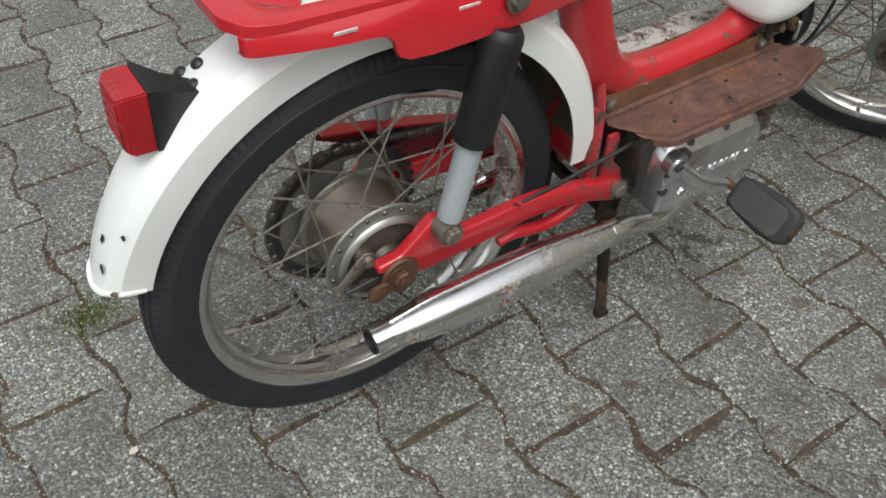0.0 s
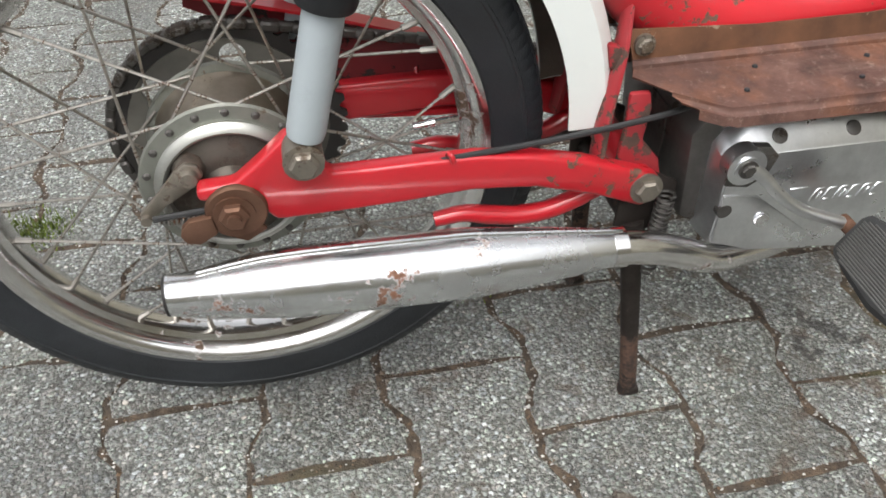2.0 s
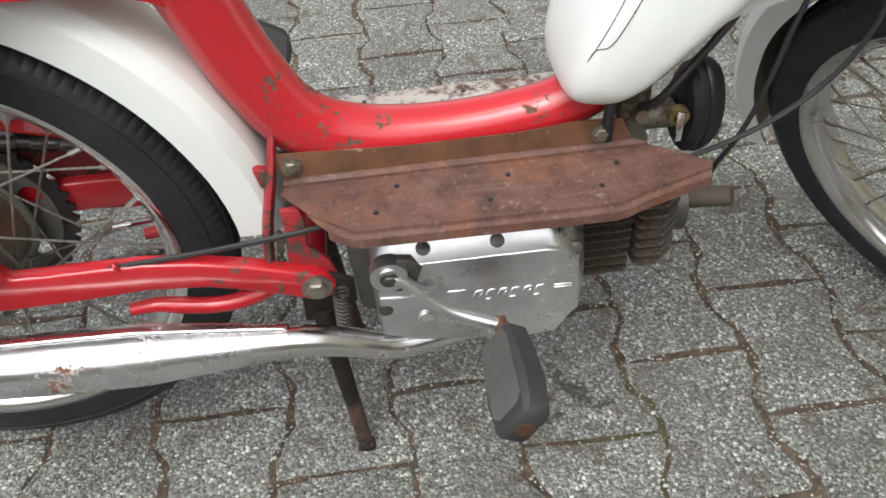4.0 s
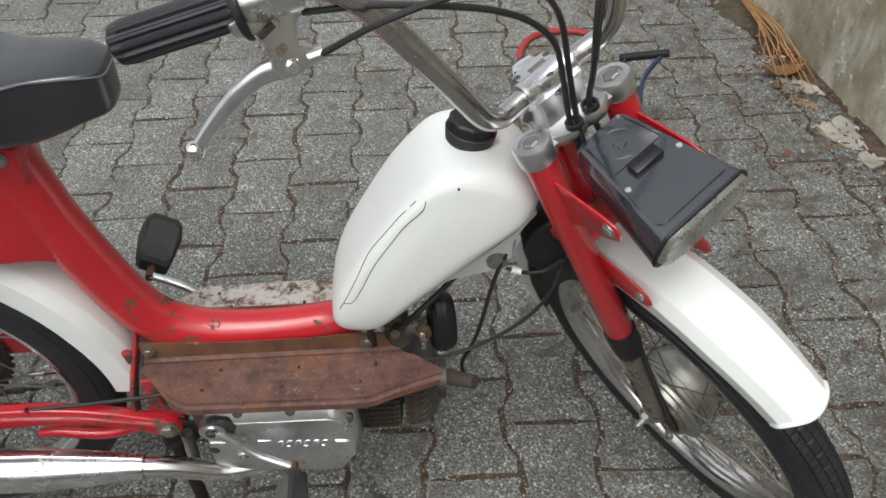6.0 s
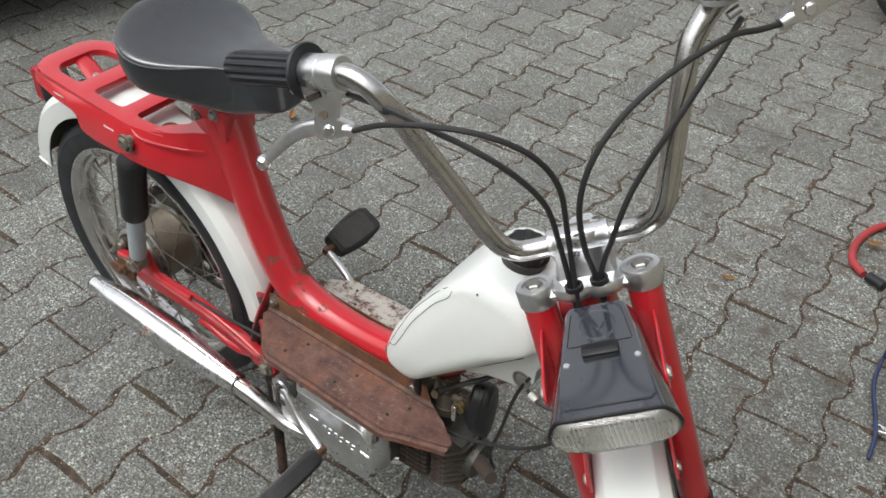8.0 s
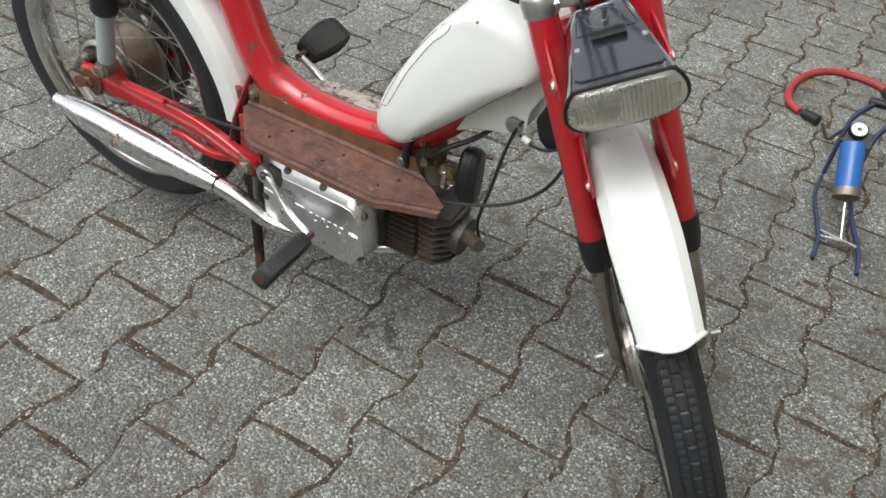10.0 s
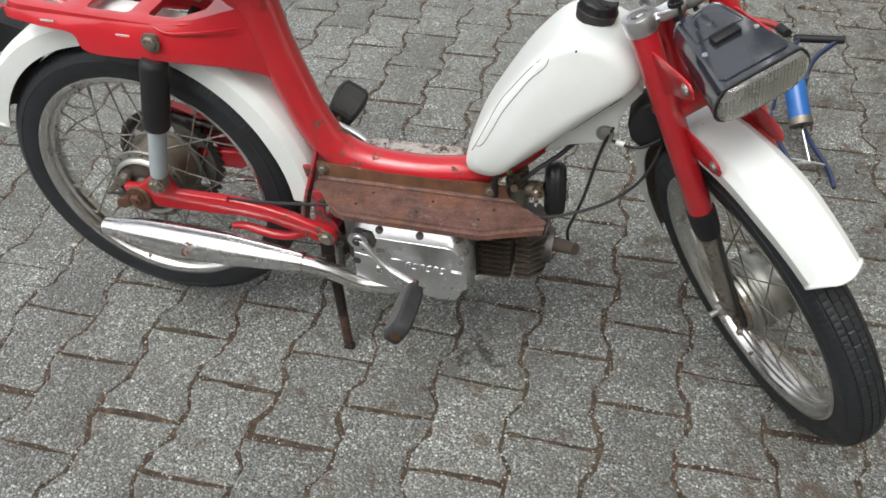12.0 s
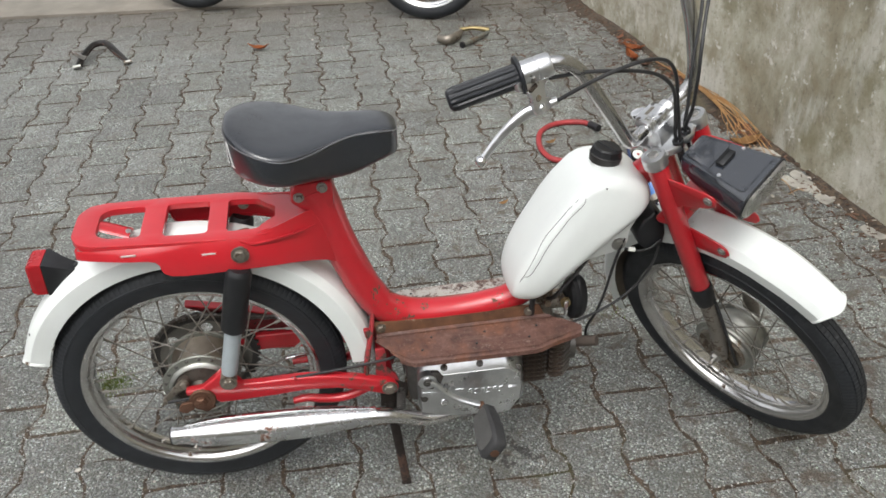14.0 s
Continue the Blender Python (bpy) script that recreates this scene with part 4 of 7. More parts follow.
# ---- swing arm
arm_top = [(-0.024, 0.308), (0.004, 0.3095), (0.024, 0.326), (0.044, 0.3445), (0.055, 0.344), (0.064, 0.325), (0.074, 0.308), (0.106, 0.3075), (0.145, 0.3075), (0.186, 0.3065), (0.228, 0.3005), (0.273, 0.2895), (0.318, 0.273), (0.339, 0.264), (0.3465, 0.252), (0.341, 0.239), (0.326, 0.235)]
arm_low = [(0.282, 0.2545), (0.234, 0.2695), (0.182, 0.275), (0.128, 0.272), (0.067, 0.271), (0.03, 0.271), (0.012, 0.292), (-0.024, 0.297)]
for s in (-1, 1):
    arm = part("swing_arm", slab(arm_top + arm_low, s * 0.0545, s * 0.071, 0.0042, 3), RED_WORN, moped, "curved red swing arm with scuffed paint")
    part("pivot_bolt", bolt((0.3286, s * 0.0715, 0.2545), (0, s, 0), 0.0105, 0.007), HUB, arm)
    part("axle_nut", join(bolt((0.0, s * 0.076, 0.287), (0, s, 0), 0.0115, 0.008), rod((0.0, s * 0.07, 0.287), (0.0, s * 0.0875, 0.287), 0.0055, 10)), RUSTY, arm)
    adj = lathe([(0.0, 0.004), (0.0215, 0.004), (0.023, 0.002), (0.023, -0.001), (0.0, -0.001)], 28)
    part("chain_adjuster", join(move(adj, aim((0.002, s * 0.0715, 0.287), (0, s, 0))), slab([(-0.041, 0.273), (-0.039, 0.28), (-0.033, 0.286), (-0.016, 0.288), (-0.014, 0.272), (-0.028, 0.264), (-0.037, 0.266)], s * 0.072, s * 0.0785, 0.001), slab([(-0.02, 0.284), (-0.012, 0.268), (0.006, 0.2585), (0.022, 0.268), (0.016, 0.278)], s * 0.071, s * 0.075, 0.001)), RUSTY, arm)
    low = tube([(0.154, s * 0.052, 0.236), (0.178, s * 0.052, 0.2385), (0.2, s * 0.052, 0.2335), (0.225, s * 0.052, 0.229), (0.25, s * 0.052, 0.23), (0.275, s * 0.051, 0.2375), (0.295, s * 0.05, 0.247), (0.322, s * 0.05, 0.259)], [0.0065, 0.0075, 0.0085, 0.0085, 0.0085, 0.0085, 0.009, 0.009], n=12)
    part("lower_stay", low, RED_WORN, arm)
    part("cable_hook", tube([(0.163, s * 0.062, 0.304), (0.163, s * 0.068, 0.311), (0.1645, s * 0.0715, 0.3105), (0.166, s * 0.071, 0.305)], 0.0022, n=8), RED, arm)
part("cross_tube", rod((0.325, -0.06, 0.256), (0.325, 0.06, 0.256), 0.014, 16), RED_WORN, moped)

# ---- shock absorbers
for s in (-1, 1):
    top, low = V(0.1165, s * 0.0775, 0.5925), V(0.055, s * 0.0785, 0.334)
    d = (low - top).normalized()
    sh = part("shock_absorber", move(lathe([(0, 0.0), (0.016, 0.0), (0.0195, 0.005), (0.0208, 0.01), (0.0208, 0.119), (0.0195, 0.123), (0.0, 0.123)], 28), aim(top + d * 0.03, d)), BLACK, moped, "black rear shock absorber with a grey lower tube")
    part("lower_tube", move(lathe([(0, 0), (0.014, 0), (0.014, 0.094), (0.013, 0.1), (0, 0.1)], 24), aim(top + d * 0.15, d)), GREY_PAINT, sh)
    part("eye", rod(low + V(0, -0.0105, 0), low + V(0, 0.0105, 0), 0.0145, 16), HUB, sh)
    part("lower_bolt", bolt(low + V(0, s * 0.0105, 0), (0, s, 0), 0.011, 0.008), HUB, sh)
    part("upper_bolt", join(rod(top + V(0, -s * 0.016, 0), top + V(0, s * 0.0075, 0), 0.009, 14), bolt(top + V(0, s * 0.0075, 0), (0, s, 0), 0.0105, 0.006)), HUB, sh)

# ---- chain guard
guard = part("chain_guard", slab([(-0.018, 0.399), (0.035, 0.386), (0.085, 0.372), (0.15, 0.351), (0.225, 0.322), (0.33, 0.288), (0.33, 0.258), (0.225, 0.262), (0.118, 0.27), (0.1, 0.276), (0.092, 0.3), (0.06, 0.345), (0.0, 0.375), (-0.02, 0.385)], 0.066, 0.0685, 0.0), RED_OILY, moped, "red sheet chain guard black with oil inside")
part("guard_lip", loft([[V(x, y, z + dz) for y, dz in ((0.054, -0.003), (0.054, 0.0), (0.0688, 0.0015), (0.0688, -0.002))] for x, z in ((-0.018, 0.4), (0.035, 0.387), (0.085, 0.373), (0.15, 0.352), (0.225, 0.323), (0.33, 0.289))]), RED, guard)
part("guard_edge", tube([(0.101, 0.064, 0.277), (0.118, 0.064, 0.271), (0.225, 0.064, 0.263), (0.33, 0.064, 0.259)], 0.004, n=8, sub=2), RED_WORN, guard)

# ---- exhaust
sil = [(-0.056, 0.0148), (-0.052, 0.0162), (-0.036, 0.0164), (-0.032, 0.0172), (0.005, 0.0242), (0.034, 0.027), (0.09, 0.0282), (0.165, 0.0282), (0.176, 0.0277), (0.185, 0.0267), (0.24, 0.0215), (0.286, 0.0165), (0.296, 0.015)]


def silencer():
    rings = []
    for x, r in sil:
        z = 0.2435 - 0.0168 * (x + 0.056) / 0.35
        rings.append([V(x, -0.106 + r * math.cos(a), z + r * math.sin(a)) for a in (2 * math.pi * k / 40 for k in range(40))])
    inner = [[V(x, -0.106 + r * math.cos(a), 0.2432 + r * math.sin(a)) for a in (2 * math.pi * k / 40 for k in range(40))] for x, r in ((-0.02, 0.0125), (-0.055, 0.0138))]
    return loft(inner + rings)


muf = part("silencer", silencer(), MUFFLER, moped, "chromed cigar-shaped silencer with rust spots", angle=50)
bore = [(-0.0555, 0.0154), (-0.0568, 0.0154), (-0.0575, 0.0148), (-0.0575, 0.0136), (-0.02, 0.0122), (-0.02, 0.0005)]
part("tail_opening", loft([[V(x, -0.106 + r * math.cos(a), 0.2434 + r * math.sin(a)) for a in (2 * math.pi * k / 40 for k in range(40))] for x, r in bore], caps=False), DARK_PAINT, muf, "black tail opening with a dark rim", angle=50)
part("seam", tube([(x, -0.106, 0.2435 - 0.0168 * (x + 0.056) / 0.35 + r + 0.0005) for x, r in sil[3:]], 0.0022, n=8, sub=3), MUFFLER, muf)
part("pipe", tube([(0.285, -0.106, 0.2265), (0.32, -0.104, 0.22), (0.352, -0.1, 0.206), (0.385, -0.095, 0.188), (0.42, -0.088, 0.182), (0.47, -0.075, 0.18), (0.54, -0.045, 0.178), (0.6, -0.012, 0.182), (0.64, 0.0, 0.2)], [0.0148, 0.0142, 0.0132, 0.0125, 0.0125], n=16), CHROME_RIM, muf, "bent exhaust pipe blued and dirty")
part("clamp", move(lathe([(0.0148, -0.006), (0.0172, -0.0055), (0.0172, 0.0055), (0.0148, 0.006)], 28, closed=True), aim((0.293, -0.106, 0.2265), (1, 0, -0.05))), CHROME_RIM, muf)

# ---- stand
stand = part("centre_stand", rod((0.327, -0.062, 0.21), (0.327, 0.062, 0.21), 0.009, 12), STAND_METAL, moped, "dark rust-stained two-legged centre stand")
for s in (-1, 1):
    part("leg", tube([(0.327, s * 0.06, 0.212), (0.332, s * 0.066, 0.16), (0.34, s * 0.076, 0.07), (0.3445, s * 0.082, 0.014)], [0.0105, 0.0095, 0.0085, 0.0085], n=12, sub=4), STAND_METAL, stand)
    part("foot", tube([(0.339, s * 0.0815, 0.011), (0.3455, s * 0.0825, 0.0085), (0.354, s * 0.083, 0.0095)], [0.0095, 0.0085, 0.0075], n=10), STAND_METAL, stand)
    part("bracket", slab([(0.31, 0.2), (0.312, 0.25), (0.34, 0.262), (0.362, 0.25), (0.362, 0.22), (0.34, 0.2)], s * 0.0575, s * 0.0625, 0.002), STAND_METAL, stand)
part("return_spring", spring((0.349, -0.07, 0.245), (0.345, -0.07, 0.16), 0.0075, 16, 0.0014), ENGINE_DARK, stand)

# ---- frame legs that carry the engine
for s in (-1, 1):
    part("engine_mount", tube([(0.314, s * 0.016, 0.4), (0.306, s * 0.032, 0.36), (0.294, s * 0.046, 0.31), (0.288, s * 0.054, 0.262)], [0.008, 0.011, 0.0115, 0.011], n=10, squash=0.45, up=(0, 1, 0)), RED_DIRTY, frame_part, "dirty red frame leg with worn paint")
    part("brace", slab([(0.309, 0.337), (0.326, 0.337), (0.329, 0.322), (0.326, 0.292), (0.343, 0.272), (0.35, 0.246), (0.347, 0.2), (0.338, 0.19), (0.33, 0.235), (0.305, 0.262), (0.309, 0.31)], s * 0.05, s * 0.0565, 0.0025), RED_DIRTY, frame_part)
    part("gusset", slab([(0.292, 0.372), (0.304, 0.368), (0.306, 0.352), (0.296, 0.35)], s * 0.03, s * 0.04, 0.002), RED_DIRTY, frame_part)

# ---- engine
crankcase = slab([(0.365, 0.215), (0.36, 0.3), (0.385, 0.332), (0.54, 0.328), (0.575, 0.3), (0.578, 0.215), (0.545, 0.185), (0.45, 0.182)], -0.07, 0.075, 0.006, 2)
engine = part("engine", crankcase, ENGINE_DARK, moped, "small single-cylinder engine with an aluminium side cover")
cover_line = [(0.3795, 0.205), (0.379, 0.24), (0.3795, 0.292), (0.387, 0.304), (0.403, 0.3145), (0.412, 0.3145), (0.54, 0.3075), (0.555, 0.3065), (0.5735, 0.28), (0.576, 0.243), (0.576, 0.21), (0.552, 0.175), (0.522, 0.176), (0.42, 0.19)]
inset = [(0.384, 0.204), (0.3835, 0.24), (0.384, 0.283), (0.391, 0.288), (0.405, 0.2915), (0.42, 0.2925), (0.535, 0.2925), (0.5475, 0.2895), (0.5625, 0.272), (0.5665, 0.243), (0.5665, 0.208), (0.546, 0.178), (0.521, 0.178), (0.42, 0.192)]
cov = loft([[V(x, y, z) for x, z in ring] for ring, y in ((cover_line, -0.066), (cover_line, -0.074), (inset, -0.0955))])
bmesh.ops.bevel(cov, geom=[e for e in cov.edges if all(abs(v.co.y) > 0.09 for v in e.verts)], offset=0.0022, segments=2, affect="EDGES")
cover = part("side_cover", cov, CASTING, engine, "polished aluminium side cover")
part("raised_step", slab([(0.385, 0.207), (0.3845, 0.2565), (0.416, 0.2515), (0.43, 0.24), (0.486, 0.194), (0.478, 0.1845), (0.42, 0.193)], -0.0975, -0.09, 0.0012), CASTING, cover)
for k in range(6):
    x, z = 0.469 + 0.0112 * k, 0.2435 - 0.0005 * k
    marks = [box((0.0016, 0.0018, 0.0125), pose(x, -0.0956, z, 0, 24), 0.0005, 1), box((0.0066, 0.0018, 0.0015), pose(x + 0.0055, -0.0956, z + 0.0058, 0, 2), 0.0005, 1)]
    if k % 2:
        marks.append(box((0.0056, 0.0018, 0.0015), pose(x + 0.0018, -0.0956, z - 0.0056, 0, 2), 0.0005, 1))
    else:
        marks.append(box((0.0016, 0.0018, 0.0085), pose(x + 0.0056, -0.0956, z - 0.0012, 0, 24), 0.0005, 1))
    part("raised_mark", join(*marks), CASTING, cover)
for x, z in ((0.4535, 0.2525), (0.551, 0.241), (0.551, 0.2445)):
    part("raised_mark", box((0.017, 0.0018, 0.0018), pose(x, -0.0956, z, 0, 4), 0.0005, 1), CASTING, cover)
for x, y, z, up in ((0.427, -0.0865, 0.3025, 0.9), (0.492, -0.0865, 0.301, 0.9), (0.5625, -0.0885, 0.281, 0.45), (0.3885, -0.0975, 0.2405, 0.0), (0.559, -0.0935, 0.199, -0.1)):
    part("screw_hole", move(lathe([(0, 0.0006), (0.0052, 0.001), (0.0066, 0.0004), (0.0066, -0.006), (0, -0.006)], 16), aim((x, y, z), (0, -1, up))), ENGINE_DARK, cover)
# dark plate proud of the cover, its colour stands for the recess's shade
part("boss_recess", slab([(0.3835, 0.266), (0.3845, 0.284), (0.39, 0.295), (0.402, 0.3015), (0.416, 0.2995), (0.425, 0.29), (0.419, 0.272), (0.404, 0.262)], -0.0965, -0.088, 0.001), ENGINE_DARK, cover, "dark plate painting the shaded recess round the crank boss")
part("drain_screw", move(lathe([(0, 0.004), (0.0062, 0.0035), (0.0075, 0.001), (0.0075, -0.002), (0, -0.002)], 16), aim((0.4243, -0.0975, 0.2273), (0, -1, 0))), CHROME, cover)
part("filler_cap", move(lathe([(0, 0.009), (0.009, 0.009), (0.0105, 0.006), (0.0105, 0), (0, 0)], 18), aim((0.503, -0.07, 0.326), (0, -0.15, 1))), CASTING, engine)
part("engine_number_plate", box((0.002, 0.05, 0.06), pose(0.3605, 0, 0.27), 0.0005, 1), ENGINE_DARK, engine)
# finned cylinder and head pointing forward
part("barrel_core", box((0.058, 0.08, 0.08), pose(0.603, 0, 0.243, 0, 4), 0.006), DARK_PAINT, engine)
part("barrel", rod((0.57, 0, 0.248), (0.69, 0, 0.242), 0.03, 24), ENGINE_DARK, engine)
for k in range(8):
    z = 0.203 + 0.0108 * k
    part("cylinder_fin", slab([(0.5755, -0.046), (0.5775, -0.05), (0.6265, -0.05), (0.6285, -0.046), (0.6285, 0.046), (0.6265, 0.05), (0.5775, 0.05), (0.5755, 0.046)], -0.0013, 0.0013), ENGINE_DARK, engine, m=pose(0, 0, z, -90))
for k in range(7):
    z = 0.207 + 0.0125 * k
    part("head_fin", slab([(0.634, -0.046), (0.638, -0.05), (0.66, -0.05), (0.679, -0.03), (0.682, 0.0), (0.679, 0.03), (0.66, 0.05), (0.638, 0.05), (0.634, 0.046)], -0.0016, 0.0016), FIN_METAL, engine, m=pose(0, 0, z, -90, 0, 0))
part("head_block", box((0.036, 0.06, 0.088), pose(0.656, 0, 0.246, 0, 4), 0.006), ENGINE_DARK, engine)
part("intake_flange", box((0.012, 0.07, 0.075), pose(0.5725, 0, 0.243), 0.003), FIN_METAL, engine)
part("spark_plug", join(rod((0.672, -0.002, 0.25), (0.7, -0.014, 0.258), 0.008, 12), rod((0.694, -0.012, 0.256), (0.728, -0.034, 0.27), 0.0115, 14, 0.0095)), PLUG, engine, "brown dirty spark plug cap")
# carburettor and air filter
carb = part("carburettor", join(rod((0.628, -0.002, 0.33), (0.628, -0.002, 0.39), 0.0165, 18), rod((0.61, 0, 0.352), (0.668, 0, 0.352), 0.0135, 16), rod((0.628, 0, 0.33), (0.628, 0, 0.312), 0.02, 18, 0.017), rod((0.628, -0.018, 0.368), (0.628, -0.034, 0.375), 0.006, 10)), HUB, engine, "small alloy carburettor under the tank")
part("brass_jet", lathe([(0.0055, -0.038), (0.0092, -0.0375), (0.0095, -0.03), (0.0055, -0.03)], 20, closed=True), BRASS, carb, m=Matrix.Translation((0.6635, 0.008, 0.3665)))
part("clip_strip", box((0.007, 0.004, 0.03), pose(0.662, -0.036, 0.362), 0.001, 1), CHROME, carb)
part("brass_elbow", rod((0.618, -0.01, 0.385), (0.618, -0.024, 0.398), 0.005, 8), BRASS, carb)
flt = lathe([(0, -0.018), (0.034, -0.018), (0.041, -0.012), (0.042, 0.008), (0.038, 0.014), (0.0, 0.016)], 32)
part("air_filter", move(flt, Matrix.Translation((0.688, -0.004, 0.36)) @ Matrix.Rotation(radians(-78), 4, "Z") @ Matrix.Diagonal((0.66, 0.9, 1.12, 1))), BLACK, carb, "black round air filter")
part("filter_band", move(lathe([(0.0425, -0.004), (0.0432, -0.003), (0.0432, 0.003), (0.0425, 0.004)], 32, closed=True), Matrix.Translation((0.688, -0.004, 0.36)) @ Matrix.Rotation(radians(-78), 4, "Z") @ Matrix.Diagonal((0.66, 0.9, 1.12, 1))), BLACK, carb)
part("fuel_hose", tube([(0.63, -0.02, 0.375), (0.64, -0.034, 0.392), (0.66, -0.03, 0.412), (0.69, -0.012, 0.43), (0.72, 0, 0.46)], 0.0038, n=8), CABLE, carb)
part("throttle_hose", tube([(0.628, -0.002, 0.385), (0.622, -0.01, 0.405), (0.605, -0.025, 0.402), (0.598, -0.034, 0.38), (0.6, -0.03, 0.352)], 0.005, n=8), CABLE, carb)

# ---- running boards
for s in (-1, 1):
    zz = lambda y: 0.3468 - 0.1 * (abs(y) - 0.05)
    inner, outer = 0.034, 0.1025
    line = [(0.318, inner), (0.312, 0.047), (0.35, outer - 0.014), (0.37, outer), (0.595, outer + 0.004), (0.616, outer - 0.005), (0.68, 0.079), (0.683, 0.067), (0.652, 0.046), (0.624, inner)]
    top = [V(x, s * y, zz(y)) for x, y in line]
    bm = bmesh.new()
    vt = [bm.verts.new(p) for p in top]
    bm.faces.new(vt)
    # turned-down lip along the outer edges and a turned-up flange along the spine
    lip = [bm.verts.new(p + V(0, s * 0.002, -0.013)) for p in top[2:7]]
    for a, b, c, d in zip(vt[2:6], vt[3:7], lip[1:], lip):
        bm.faces.new((a, b, c, d))
    up = [bm.verts.new(V(x, s * (inner - 0.004), z)) for x, z in ((0.31, 0.378), (0.42, 0.371), (0.52, 0.371), (0.575, 0.376), (0.612, 0.374))]
    bm.faces.new([vt[0], vt[-1]] + up[::-1])
    bmesh.ops.recalc_face_normals(bm, faces=bm.faces)
    bmesh.ops.bevel(bm, geom=[e for e in bm.edges if len(e.link_faces) == 2], offset=0.005, segments=3, affect="EDGES")
    bmesh.ops.solidify(bm, geom=bm.faces[:], thickness=0.002)
    bd = part("running_board", bm, BOARD if s < 0 else BOARD_PALE, moped, "rusted brown steel running board with rivet holes" if s < 0 else "rusted running board with flaking white paint")
    bd.data.materials.append(BOARD_ORANGE)
    for face in bd.data.polygons:
        if face.center.z > 0.3535:
            face.material_index = 1
    for x, y in ((0.411, 0.0528), (0.507, 0.055), (0.602, 0.056), (0.391, 0.0803), (0.4875, 0.0805), (0.583, 0.08)):
        part("rivet_hole", move(lathe([(0, 0.0008), (0.0019, 0.0006), (0.0024, -0.001), (0, -0.001)], 10), aim((x, s * y, zz(y) + 0.0016), (0, 0, 1))), STRIPE_SEAM_BLACK, bd)
    for x, z in ((0.3245, 0.3655), (0.5925, 0.363)):
        part("fixing_bolt", bolt((x, s * (inner - 0.0005), z), (0, s, 0.1), 0.0064, 0.005), HUB, bd)

# ---- pedals and cranks
crank_at = V(0.395, 0, 0.2865)


def pedal(s, hub_end, tilt):
    arm_line = [V(crank_at.x, s * 0.0985, crank_at.z), V(crank_at.x + (hub_end.x - crank_at.x) * 0.12, s * 0.101, crank_at.z + (hub_end.z - crank_at.z) * 0.1), V(crank_at.x + (hub_end.x - crank_at.x) * 0.5, s * 0.11, crank_at.z + (hub_end.z - crank_at.z) * 0.68), V(hub_end.x, s * 0.121, hub_end.z)]
    cr = part("crank", tube(arm_line, [0.0072, 0.0058, 0.005, 0.005], n=12, sub=6, squash=1.25), CASTING, moped, "forged alloy pedal crank")
    part("crank_boss", join(rod((crank_at.x, s * 0.088, crank_at.z), (crank_at.x, s * 0.102, crank_at.z), 0.0165, 24), rod((crank_at.x, s * 0.1, crank_at.z), (crank_at.x, s * 0.1035, crank_at.z), 0.0105, 20)), CASTING, cr)
    part("crank_bolt", bolt((crank_at.x, s * 0.1035, crank_at.z), (0, s, 0), 0.006, 0.004), ENGINE_DARK, cr)
    part("spindle", rod((hub_end.x, s * 0.115, hub_end.z), (hub_end.x, s * 0.142, hub_end.z), 0.0062, 10), RUSTY, cr)
    m = Matrix.Translation((hub_end.x, s * 0.135, hub_end.z)) @ Matrix.Rotation(tilt, 4, "Y") @ Matrix.Diagonal((1, s, 1, 1))
    rings = []
    for y, w, h in ((0.0, 0.0175, 0.0095), (0.004, 0.0215, 0.012), (0.03, 0.0255, 0.0135), (0.062, 0.029, 0.0135), (0.088, 0.0255, 0.0132), (0.095, 0.021, 0.0125), (0.098, 0.0165, 0.01)):
        rings.append([V(x, y, z) for x, z in ((-w, -h * 0.7), (-w * 0.82, -h), (w * 0.82, -h), (w, -h * 0.7), (w, h * 0.7), (w * 0.82, h), (-w * 0.82, h), (-w, h * 0.7))])
    pd = part("pedal", move(loft(rings), m), PEDAL, cr, "black rubber pedal block")
    for side in (-1, 1):
        pad = []
        for k in range(17):
            x = -0.0196 + 0.00245 * k
            end = 0.084 - 0.9 * max(0.0, abs(x) - 0.013)
            start = 0.006 + 2.4 * max(0.0, abs(x) - 0.0155)
            pad.append(box((0.0017, end - start, 0.0013), m @ pose(x, (start + end) / 2, side * 0.0134), 0.0005, 1))
        part("tread_ribs", join(*pad), PEDAL_PAD, pd, "worn grey ribbed tread")
    part("end_cap", move(rod((0, 0.092, 0), (0, 0.099, 0), 0.008, 14), m), RUSTY, pd)
    return cr


pedal(-1, V(0.489, 0, 0.229), radians(-58))
pedal(1, V(0.291, 0, 0.347), radians(30))

# ---- tank
tank_line = [(0.547, 0.404), (0.5585, 0.455), (0.576, 0.494), (0.606, 0.544), (0.634, 0.59), (0.661, 0.62), (0.69, 0.65), (0.742, 0.645), (0.79, 0.625), (0.799, 0.586), (0.78, 0.565), (0.74, 0.53), (0.684, 0.4765), (0.633, 0.4275), (0.598, 0.392), (0.572, 0.396)]
cx, cz = 0.672, 0.528


